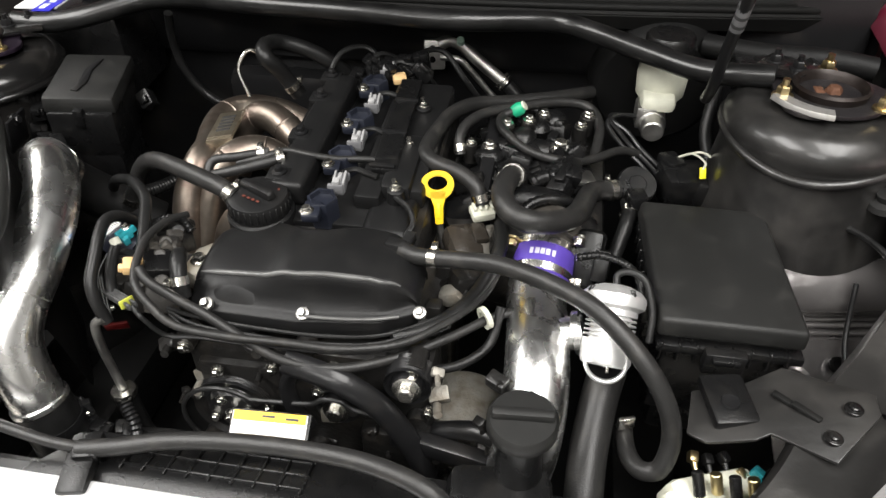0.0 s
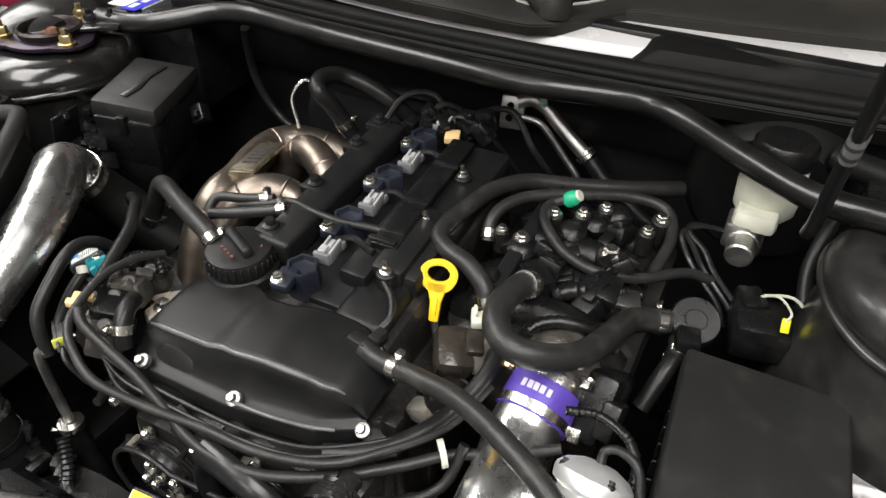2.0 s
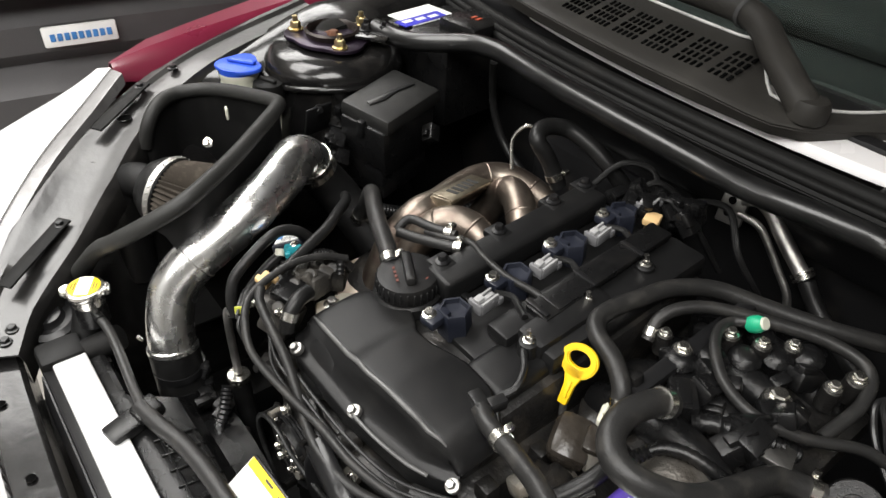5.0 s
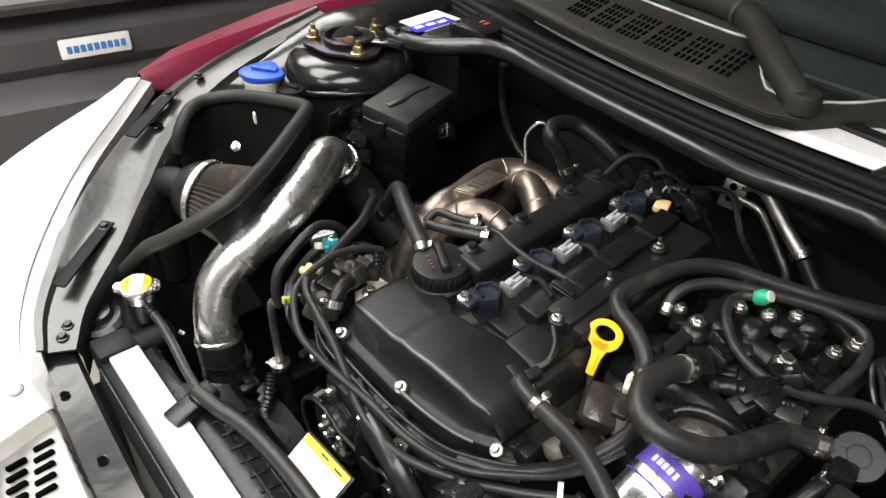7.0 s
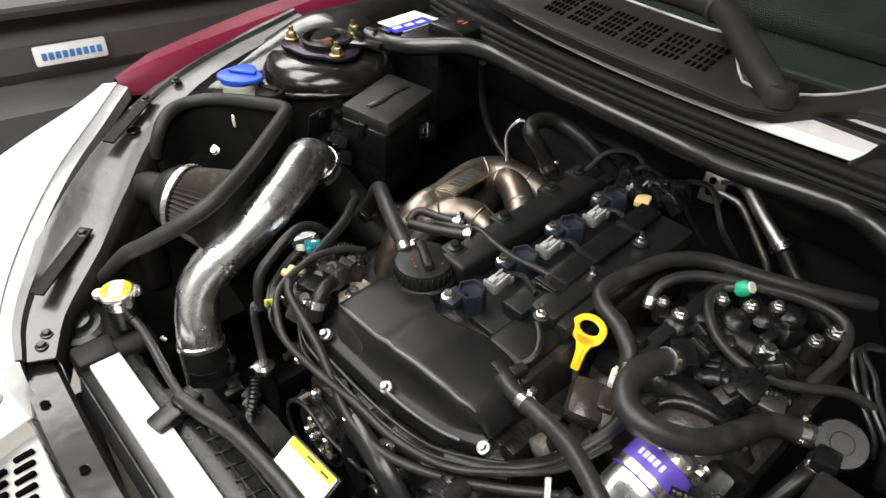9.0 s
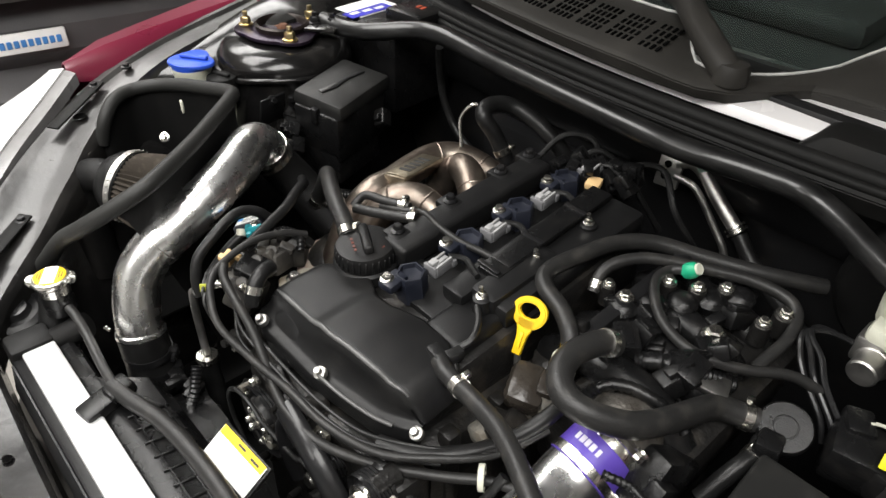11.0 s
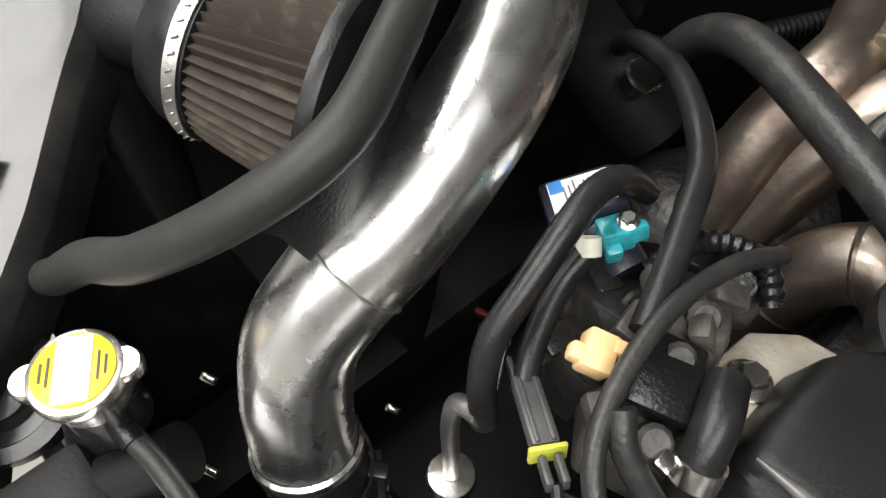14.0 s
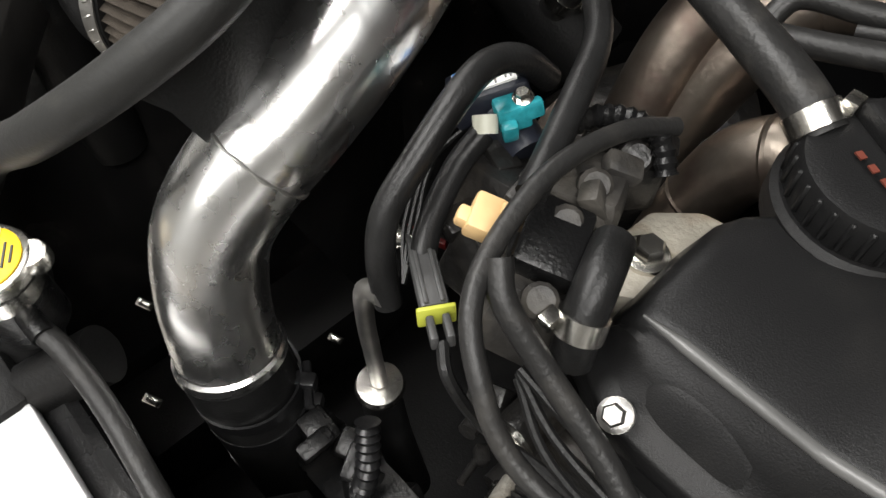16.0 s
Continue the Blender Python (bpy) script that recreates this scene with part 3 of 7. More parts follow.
b = B()
add_tube(b, [(-0.60, 1.30, 1.075), (-0.47, 1.285, 1.08), (-0.36, 1.27, 1.082), (-0.305, 1.248, 1.078), (-0.255, 1.205, 1.066), (-0.20, 1.168, 1.047), (-0.17, 1.155, 1.030), (-0.165, 1.165, 1.0)], 0.020, 18, 6)
add_lathe(b, [(0.024, -0.006), (0.024, 0.012), (0.02, 0.02), (0.008, 0.023)], (-0.166, 1.157, 1.026), seg=20)
part("wiper_arm", b, COWL_BROWN, car, "thick dark grey wiper arm")
b = B()
add_lathe(b, [(0.021, -0.004), (0.0216, 0.0), (0.021, 0.004)], (-0.338, 1.262, 1.081), (0.8, -0.25, 0), 20, False)
part("wiper_joint", b, INK, car)
b = B()
rows = []
for k in range(25):
    x = -0.96 + 1.40 * k / 24
    bow = 0.12 * ((x - CX) / 0.7) ** 2
    rows.append([(x, 1.31 + bow, 1.01), (x, 1.40 + bow, 1.06), (x, 1.79 + bow * 1.2, 1.27), (x * 0.95, 2.09 + bow * 1.3, 1.39)])
add_strip(b, rows, 0.005)
screen = part("windscreen", b, GLASS, car, "clear tinted windscreen")
screen.visible_shadow = False
b = B()
add_box(b, (CX, 1.75, 0.985), (1.45, 0.85, 0.06), (4, 0, 0), 0.03)
add_box(b, (CX - 0.1, 1.62, 1.03), (0.5, 0.3, 0.05), (4, 0, 0), 0.02)
part("dashboard", b, PANEL_GREY, car, "dark dashboard top")
b = B()
add_box(b, (CX, 2.6, 0.75), (1.5, 0.1, 1.1), bevel=0.05)
for s in (-0.36, 0.36):
    add_box(b, (CX + s, 2.35, 0.85), (0.48, 0.16, 0.7), (-15, 0, 0), 0.06)
part("seats", b, FOAM, car)
b = B()
add_box(b, (CX, 1.26, 0.9), (1.55, 0.12, 0.2), bevel=0.01)
part("bulkhead", b, BLACK_METAL, car)
for s in (-1, 1):
    b = B()
    add_tube(b, [(CX + s * 0.78, 1.20, 0.99), (CX + s * 0.74, 1.6, 1.2), (CX + s * 0.66, 2.1, 1.40)], 0.035, 10, 5)
    add_box(b, (CX + s * 0.86, 2.1, 0.65), (0.05, 1.9, 0.6), bevel=0.02)
    part("side_body", b, MAROON, car)
    w = thing("wheel", (CX + s * 0.79, 0.92, 0.33), "black road wheel", "wheel")
    w.parent = car
    w.matrix_parent_inverse = car.matrix_basis.inverted()
    b = B()
    add_lathe(b, [(0.22, -0.1), (0.31, -0.11), (0.33, -0.08), (0.33, 0.08), (0.31, 0.11), (0.22, 0.1)], (CX + s * 0.79, 0.92, 0.33), (1, 0, 0), 32, False)
    t = mesh_object("tyre", b, RUBBER)
    t.parent, t.matrix_parent_inverse = w, (car.matrix_basis @ car.matrix_basis.inverted() @ w.matrix_basis).inverted()

# the raised bonnet over the bay
b = B()
rows = []
for k in range(17):
    q = (k - 8) / 8
    x = CX + 0.72 * q
    sag = 0.05 * q * q
    rows.append([(x, 1.26, 1.24 - sag), (x, 1.10, 1.46 - sag), (x, 0.90, 1.70 - sag), (x * 0.97, 0.68, 1.95 - sag), (x * 0.94, 0.55, 2.05 - sag)])
add_strip(b, rows, 0.03)
part("bonnet", b, BLACK_METAL, car, "open bonnet with a dark underside")


# ---- radiator pack ----
radiator = thing("radiator", (-0.25, 0.34, 0.45), "aluminium radiator with a bare top strip and black shroud", "radiator")
b = B()
add_box(b, (-0.225, 0.331, 0.55), (0.73, 0.05, 0.366), bevel=0.004)
part("core", b, BLACK_METAL, radiator, "black radiator core")
b = B()
add_box(b, (-0.218, 0.338, 0.733), (0.73, 0.040, 0.012), bevel=0.003)
part("top_strip", b, FIN_METAL, radiator, "bright bare aluminium top strip")
for k in range(7):
    part("fin", add_box(B(), (-0.225, 0.305 - 0.001 * k, 0.722 - 0.006 * k), (0.72, 0.004, 0.003), bevel=0.001, seg=1), BLACK_METAL, radiator)
b = B()
add_box(b, (-0.60, 0.333, 0.72), (0.045, 0.055, 0.05), (0, 0, 0), 0.008)
add_cyl(b, (-0.60, 0.345, 0.72), (-0.575, 0.40, 0.745), 0.017, seg=18)
add_cyl(b, (-0.615, 0.36, 0.70), (-0.645, 0.388, 0.765), 0.02, seg=18)
part("end_tank", b, SHIELD_BLACK, radiator, "black plastic end tank")
b = B()
rows = []
for k in range(25):
    x = -0.575 + 0.70 * k / 24
    d = 0.012 * math.sin(k * 0.8)
    rows.append([(x, 0.358, 0.728), (x, 0.37, 0.734), (x, 0.376 if x < -0.46 else 0.385 + d * 0.2, 0.732), (x, 0.381 if x < -0.46 else 0.425, 0.722), (x, 0.383 if x < -0.46 else 0.44, 0.70), (x, 0.383 if x < -0.46 else 0.445, 0.4)])
add_strip(b, rows, 0.003)
shroud = part("fan_shroud", b, BLACK_PLASTIC, radiator, "black moulded fan shroud")
for i in range(9):
    b = B()
    add_box(b, (-0.40 + 0.024 * i, 0.402, 0.7275), (0.003, 0.05, 0.006), (-14, 0, 0), 0.001, 1)
    part("rib", b, BLACK_PLASTIC, shroud)
for j in range(3):
    b = B()
    add_box(b, (-0.305, 0.385 + 0.018 * j, 0.7315 - 0.0045 * j), (0.2, 0.003, 0.006), (-14, 0, 0), 0.001, 1)
    part("rib", b, BLACK_PLASTIC, shroud)
b = B()
add_box(b, (-0.435, 0.37, 0.742), (0.03, 0.065, 0.016), (8, 0, 12), 0.004)
add_box(b, (-0.432, 0.385, 0.752), (0.028, 0.03, 0.016), (8, 0, 12), 0.005)
part("hose_clip", b, BLACK_PLASTIC, shroud)
for x, r in ((-0.42, 0.15), (-0.03, 0.13)):
    b = B()
    add_lathe(b, [(r, -0.01), (r, 0.03), (r - 0.008, 0.03), (r - 0.008, -0.01)], (x, 0.46, 0.50), (0, 1, 0), 40, False)
    fan = part("fan", b, BLACK_PLASTIC, radiator, "black plastic cooling fan")
    for k in range(7):
        a = 2 * math.pi * k / 7
        part("blade", add_box(B(), (x + 0.5 * r * math.cos(a), 0.475, 0.50 + 0.5 * r * math.sin(a)), (r * 0.9, 0.004, 0.035), (25, -math.degrees(a), 0), 0.001, 1), BLACK_PLASTIC, fan)
    part("hub", add_cyl(B(), (x, 0.455, 0.50), (x, 0.50, 0.50), 0.04, seg=24, bevel=0.004), BLACK_PLASTIC, fan)

# radiator pressure cap on its neck
CAP = Vector((-0.610, 0.383, 0.812))
b = B()
add_lathe(b, [(0.0190, -0.024), (0.0200, -0.012), (0.0222, -0.010), (0.0232, -0.007), (0.0232, -0.003), (0.0222, -0.0005), (0.0212, 0.0), (0.0, 0.0002)], CAP, seg=48, close=False)
for a in (radians(62), radians(242)):
    q = CAP + Vector((0.0212 * math.cos(a), 0.0212 * math.sin(a), -0.005))
    add_lathe(b, [(0.0085, -0.0045), (0.0092, -0.002), (0.0092, 0.002), (0.0080, 0.0045)], q, seg=24)
cap = part("radiator_cap", b, ZINC, radiator, "silver radiator cap with a yellow warning label")
b = B()
add_lathe(b, [(0.0192, 0.0), (0.0192, 0.0008), (0.0186, 0.0011)], CAP + Vector((0, 0, 0.0004)), (0, 0, 1), 40)
part("label_disc", b, YELLOW, cap, "yellow warning label")
b = B()
add_box(b, CAP + Vector((0, 0, 0.0020)), (0.0342, 0.0165, 0.0008), (0, 0, -30))
part("label_band", b, PAPER, cap, "white label band")
b = B()
add_cyl(b, CAP + Vector((0, 0, -0.055)), CAP + Vector((0, 0, -0.02)), 0.019, seg=28)
add_cyl(b, CAP + Vector((0.0, 0, -0.026)), CAP + Vector((0.034, 0.002, -0.030)), 0.006, seg=14)
part("filler_neck", b, BLACK_PLASTIC, radiator, "black plastic filler neck")
b = B()
for sx in (-1, 1):
    for k in range(2):
        d = sx * (0.0114 + 0.0033 * k)
        add_box(b, CAP + Vector((0.5 * d, 0.866 * d, 0.0019)), (0.015 - 0.005 * k, 0.0010, 0.0006), (0, 0, -30))
part("print_bar", b, INK, cap)

hose("overflow_hose", [(-0.585, 0.384, 0.783), (-0.565, 0.388, 0.776), (-0.53, 0.388, 0.764), (-0.48, 0.384, 0.755), (-0.43, 0.382, 0.753)], 0.006, RUBBER, "thin black rubber overflow hose from the cap")
hose("radiator_hose", [(-0.44, 0.380, 0.754), (-0.40, 0.388, 0.756), (-0.35, 0.40, 0.760), (-0.28, 0.406, 0.765), (-0.20, 0.405, 0.770), (-0.13, 0.395, 0.775), (-0.075, 0.38, 0.768), (-0.05, 0.37, 0.74)], 0.0095, RUBBER, "black rubber hose lying along the fan shroud")

# warning plate on the shroud
plate = thing("warning_plate", (-0.26, 0.45, 0.72), "white and yellow warning sticker on a black bracket", "sticker")
b = B()
add_box(b, (-0.262, 0.442, 0.738), (0.088, 0.045, 0.006), (32, 0, 3), 0.002)
part("backing", b, BLACK_PLASTIC, plate)
b = B()
add_box(b, (-0.262, 0.440, 0.7425), (0.082, 0.038, 0.001), (32, 0, 3))
part("sticker", b, PAPER, plate)
b = B()
add_box(b, (-0.2628, 0.452, 0.7506), (0.08, 0.010, 0.0008), (32, 0, 3))
part("yellow_band", b, YELLOW, plate, "yellow sticker band")
b = B()
for k in range(3):
    add_box(b, (-0.29 + 0.026 * k, 0.4523, 0.7512), (0.014, 0.0025, 0.0006), (32, 0, 3))
part("print_bar", b, INK, plate)

# ---- engine ----
def EZ(y):
    return 0.857 + 0.1 * (y - 0.57)


engine = thing("engine", (-0.25, 0.85, 0.45), "black four-cylinder engine with a plastic top cover", "engine")
b = B()
add_box(b, (-0.25, 0.80, 0.60), (0.28, 0.42, 0.34), bevel=0.02)
add_box(b, (-0.245, 0.795, 0.80), (0.21, 0.40, 0.09), (5.7, 0, 0), 0.015)
part("block", b, GREASY, engine, "greasy black engine block")
for k in range(6):
    part("block_rib", add_box(B(), (-0.115, 0.62 + 0.075 * k, 0.66), (0.02, 0.02, 0.25), bevel=0.004), GREASY, engine)
    part("block_rib", add_box(B(), (-0.385, 0.62 + 0.075 * k, 0.66), (0.02, 0.02, 0.2), bevel=0.004), GREASY, engine)
b = B()
add_box(b, (-0.25, 0.560, 0.60), (0.30, 0.05, 0.33), bevel=0.012)
add_box(b, (-0.33, 0.535, 0.66), (0.11, 0.02, 0.16), bevel=0.008)
add_box(b, (-0.14, 0.53, 0.60), (0.10, 0.03, 0.12), bevel=0.008)
for x, z in ((-0.39, 0.77), (-0.39, 0.68), (-0.39, 0.6), (-0.12, 0.77), (-0.12, 0.68), (-0.25, 0.77), (-0.25, 0.6)):
    add_cyl(b, (x, 0.52, z), (x, 0.55, z), 0.013, seg=14)
part("timing_cover", b, GREASY, engine, "greasy black timing cover")
for x, y, z in ((-0.388, 0.519, 0.77), (-0.388, 0.519, 0.69), (-0.355, 0.519, 0.735), (-0.285, 0.519, 0.75), (-0.12, 0.519, 0.77), (-0.21, 0.519, 0.765), (-0.30, 0.519, 0.68), (-0.235, 0.519, 0.72), (-0.105, 0.519, 0.71)):
    b = B()
    add_bolt(b, (x, y, z), (0, -1, 0), 0.0055, 0.007)
    part("bolt", b, ZINC, engine)

# smooth front cover over the cam chain
b = B()
stations = []
for k in range(41):
    u = k / 40
    x = -0.391 + 0.264 * u
    zr = float(np.interp(u, [0, 0.015, 0.05, 0.12, 0.36, 0.44, 0.62, 0.80, 0.90, 0.96, 1], [0.812, 0.830, 0.8375, 0.840, 0.8455, 0.853, 0.854, 0.848, 0.840, 0.828, 0.806]))
    yr = float(np.interp(u, [0, 0.5, 0.85, 1], [0.576, 0.571, 0.582, 0.596]))
    yf = float(np.interp(u, [0, 0.1, 0.5, 0.85, 1], [0.556, 0.540, 0.542, 0.558, 0.582]))
    zf = min(0.812 - 0.010 * u, zr - 0.004)
    yb = float(np.interp(u, [0, 0.06, 0.12, 0.28, 0.36, 0.44, 0.55, 0.7, 0.85, 1], [0.628, 0.648, 0.662, 0.668, 0.660, 0.646, 0.648, 0.662, 0.664, 0.645]))
    hollow = 0.004 * math.sin(math.pi * min(1, max(0, (u - 0.38) / 0.5)))
    stations.append([(x, yf + 0.002, zf - 0.022), (x, yf, zf - 0.003), (x, yf + 0.002, zf), (x, yf + 0.010, zf + 0.0012), (x, yf + 0.0135, zf + 0.004),
                     (x, 0.6 * yf + 0.4 * yr + 0.008 + hollow, 0.6 * zf + 0.4 * zr), (x, 0.25 * yf + 0.75 * yr + hollow * 0.5, 0.3 * zf + 0.7 * zr), (x, yr - 0.0038, zr - 0.0075), (x, yr - 0.0022, zr - 0.0035), (x, yr + 0.0012, zr - 0.001), (x, yr + 0.006, zr + 0.0004),
                     (x, 0.5 * (yr + yb), zr + 0.004), (x, yb - 0.005, zr + 0.006), (x, yb - 0.001, zr + 0.0045), (x, yb, zr + 0.001), (x, yb + 0.001, 0.80)])
add_strip(b, stations, 0.003)
ridge = [Vector(r[9]) + Vector((0, -0.001, -0.0008)) for r in stations[2:38]]
part("front_cover", b, COVER_PLASTIC, engine, "smooth matt black plastic front cover", smooth=60)
b = B()
add_lathe(b, [(0.037, -0.020), (0.0365, -0.002), (0.0345, 0.003), (0.031, 0.0062), (0.025, 0.008), (0.015, 0.0088), (0.0, 0.009)], (-0.332, 0.5575, 0.803), (0.03, -0.86, 0.50), 48, False)
part("cam_gear_bulge", b, COVER_PLASTIC, engine, "rounded bulge moulded in the cover face", smooth=60)
part("cover_shoulder", add_box(B(), (-0.184, 0.706, 0.832), (0.062, 0.088, 0.040), (5.7, 0, 0), 0.012, 3), COVER_PLASTIC, engine)
# lighter tubes draw the highlights of the ridge and the flange lip
b = B()
add_tube(b, ridge, lambda q: 0.0032 * min(1.0, 0.3 + 8 * q, 0.3 + 8 * (1 - q)), 12, 2)
part("cover_ridge", b, RIDGE_HIGHLIGHT, engine, "cover ridge with its highlight painted in lighter")
b = B()
add_tube(b, [(-0.252, 0.545, 0.8135), (-0.21, 0.548, 0.812), (-0.17, 0.556, 0.810), (-0.145, 0.566, 0.808)], 0.0022, 10, 4)
part("flange_lip", b, RIDGE_HIGHLIGHT, engine, "flange lip with its highlight painted in lighter")
for x, y, z in ((-0.360, 0.541, 0.820), (-0.250, 0.548, 0.8145), (-0.124, 0.580, 0.805)):
    b = B()
    add_lathe(b, [(0.0075, -0.006), (0.0075, 0.0)], (x, y, z), (0, -0.5, 0.85), 18)
    add_bolt(b, (x, y, z), (0, -0.5, 0.85), 0.005, 0.006)
    part("bolt", b, CAST, engine)

# cam cover: raised side rails and the valley with the coils
b = B()
add_box(b, (-0.316, 0.838, EZ(0.838) - 0.008), (0.044, 0.270, 0.034), (5.7, 0, 0), 0.007, 3)
add_box(b, (-0.344, 0.838, EZ(0.838) - 0.020), (0.016, 0.262, 0.020), (5.7, 0, 0), 0.004)
add_box(b, (-0.175, 0.86, EZ(0.86) - 0.022), (0.056, 0.26, 0.032), (5.7, 0, 0), 0.008)
add_box(b, (-0.255, 0.835, EZ(0.835) - 0.036), (0.13, 0.31, 0.02), (5.7, 0, 0), 0.004)
add_box(b, (-0.216, 0.85, EZ(0.85) - 0.016), (0.034, 0.28, 0.022), (5.7, 0, 0), 0.005)
for k in range(4):
    y = 0.70 + 0.084 * k
    add_box(b, (-0.288, y + 0.03, EZ(y) - 0.024), (0.034, 0.010, 0.020), (5.7, 0, 0), 0.003)
add_box(b, (-0.183, 0.785, EZ(0.785) - 0.016), (0.042, 0.12, 0.036), (5.7, 0, 0), 0.010)
part("cam_cover", b, COVER_PLASTIC, engine, "matt black plastic cam cover")
for y in (0.724, 0.812, 0.905, 0.962):
    b = B()
    add_box(b, (-0.331, y, EZ(y) + 0.004), (0.030, 0.026, 0.012), (5.7, 0, 0), 0.003)
    part("bolt_boss", b, COVER_PLASTIC, engine)
    b = B()
    add_lathe(b, [(0.0095, 0.0), (0.0095, 0.002), (0.007, 0.003)], (-0.330, y, EZ(y) + 0.010), (0, -0.1, 1), 20)
    add_bolt(b, (-0.330, y, EZ(y) + 0.012), (0, -0.1, 1), 0.006, 0.007)
    part("bolt", b, BLACK_METAL, engine)
for y in (0.725, 0.815, 0.912):
    b = B()
    add_lathe(b, [(0.013, -0.02), (0.011, 0.0), (0.008, 0.002)], (-0.181, y, EZ(y) - 0.002), (0, -0.1, 1), 18)
    part("stud_boss", b, COVER_PLASTIC, engine)
    b = B()
    add_bolt(b, (-0.181, y, EZ(y)), (0, -0.1, 1), 0.005, 0.006)
    add_cyl(b, (-0.181, y, EZ(y)), (-0.182, y - 0.002, EZ(y) + 0.014), 0.003, seg=10)
    part("stud", b, ZINC, engine)
b = B()
add_box(b, (-0.207, 0.875, EZ(0.875) + 0.001), (0.032, 0.20, 0.010), (5.7, 0, 1.5), 0.003)
add_box(b, (-0.204, 0.795, EZ(0.795) - 0.002), (0.034, 0.08, 0.012), (5.7, 0, 1.5), 0.003)
part("loom_tray", b, BLACK_PLASTIC, engine, "flat black wiring tray")
for y in (0.835, 0.915, 0.76):
    b = B()
    add_box(b, (-0.206, y, EZ(y) + 0.006), (0.034, 0.007, 0.004), (5.7, 0, 0), 0.0015)
    part("tray_clip", b, BLACK_METAL, engine)

PALE_CLIP = material("pale_grey_clip", (0.33, 0.33, 0.33), 0.3, vary=0.25)


# ignition coils
def coil(k):
    y = 0.664 + 0.092 * k
    z = EZ(y) - 0.004
    o = thing("ignition_coil", (-0.27, y + 0.03, z - 0.01), "navy black ignition coil with grey plug" if k else "navy black ignition coil with grey plug beside the oil cap", "ignition coil", "ignition coils on the engine")
    t = (5.7, 0, 6)
    b = B()
    add_box(b, (-0.272, y + 0.006, z + 0.003), (0.022, 0.03, 0.012), t, 0.003)
    add_lathe(b, [(0.0195, -0.03), (0.0195, 0.006), (0.018, 0.008), (0.0155, 0.008), (0.0145, 0.002), (0.0, 0.0015)], (-0.265, y + 0.027, z + 0.004), (0, -0.1, 1), 6)
    part("body", b, NAVY, o)
    b = B()
    add_box(b, (-0.2525, y + 0.062, z + 0.010), (0.017, 0.028, 0.014), t, 0.0025)
    add_box(b, (-0.2545, y + 0.049, z + 0.009), (0.020, 0.006, 0.016), t, 0.002)
    add_box(b, (-0.2505, y + 0.078, z + 0.009), (0.012, 0.010, 0.010), t, 0.002)
    plug = part("plug", b, GREY_PLASTIC, o, "light grey connector plug")
    for dx, length in ((-0.0075, 0.032), (0.0075, 0.032)):
        part("lock_rail", add_box(B(), (-0.2525 + 0.85 * dx, y + 0.062, z + 0.0180), (0.0030, length - 0.006, 0.004), t, 0.001), PALE_CLIP, plug)
    b = B()
    add_box(b, (-0.2540, y + 0.052, z + 0.0190), (0.009, 0.011, 0.006), t, 0.0015)
    add_box(b, (-0.2525, y + 0.062, z + 0.0175), (0.005, 0.020, 0.003), t, 0.001)
    part("lock_tab", b, PALE_CLIP, plug)
    b = B()
    add_bolt(b, (-0.276, y, z + 0.008), (0, -0.1, 1), 0.0058, 0.006)
    part("bolt", b, ZINC, o)
    b = B()
    add_tube(b, [(-0.257, y + 0.078, z + 0.014), (-0.240, y + 0.09, z + 0.014), (-0.222, y + 0.085, z + 0.012), (-0.208, y + 0.08, z + 0.012)], 0.004, 8, 4)
    part("lead", b, DEEP_RUBBER, o)


for k in range(4):
    coil(k)

# oil filler cap
oil = thing("oil_filler_cap", (-0.345, 0.683, 0.845), "black ribbed oil filler cap with red lettering", "oil cap")
ax = Vector((0, -0.08, 1)).normalized()
b = B()
prof = [(0.033, -0.02), (0.038, -0.008), (0.038, 0.008), (0.036, 0.012), (0.028, 0.0145), (0.0, 0.0146)]
add_lathe(b, prof, (-0.345, 0.685, 0.862), ax, 40, False)
lid = part("lid", b, COVER_PLASTIC, oil)
for k in range(30):
    a = 2 * math.pi * k / 30
    part("grip_rib", add_box(B(), (-0.345 + 0.0378 * math.cos(a), 0.685 + 0.0378 * math.sin(a), 0.861), (0.003, 0.003, 0.017), (0, 0, math.degrees(a)), 0.001, 1), COVER_PLASTIC, lid)
b = B()
add_box(b, (-0.345, 0.685, 0.881), (0.058, 0.013, 0.012), (4.5, 0, -28), 0.004, taper=0.9)
part("grip_bar", b, COVER_PLASTIC, oil)
RED_PRINT = material("faded_red_print", (0.13, 0.03, 0.018), 0.5, vary=0.2, bump=0)
for k in range(9):
    a = radians(20 + 14 * k)
    part("print_bar", add_box(B(), (-0.345 + 0.026 * math.cos(a), 0.685 + 0.026 * math.sin(a), 0.8778 - 0.002 * math.sin(a)), (0.0045, 0.002, 0.0008), (0, 0, math.degrees(a) + 90)), RED_PRINT, oil)
for k in range(4):
    part("print_bar", add_box(B(), (-0.357 + 0.007 * k, 0.672 - 0.003 * k, 0.8782), (0.0040, 0.003, 0.0008), (4, 0, -28)), RED_PRINT, oil)
b = B()
add_lathe(b, [(0.042, -0.02), (0.042, -0.006), (0.039, -0.003), (0.036, -0.003)], (-0.345, 0.685, 0.856), ax, 40, False)
part("collar", b, COVER_PLASTIC, oil)

# dipstick
dip = thing("oil_dipstick", (-0.125, 0.735, 0.82), "yellow plastic oil dipstick handle with a finger ring", "dipstick")
b = B()
t = bmesh.new()
ring_o, ring_i = [], []
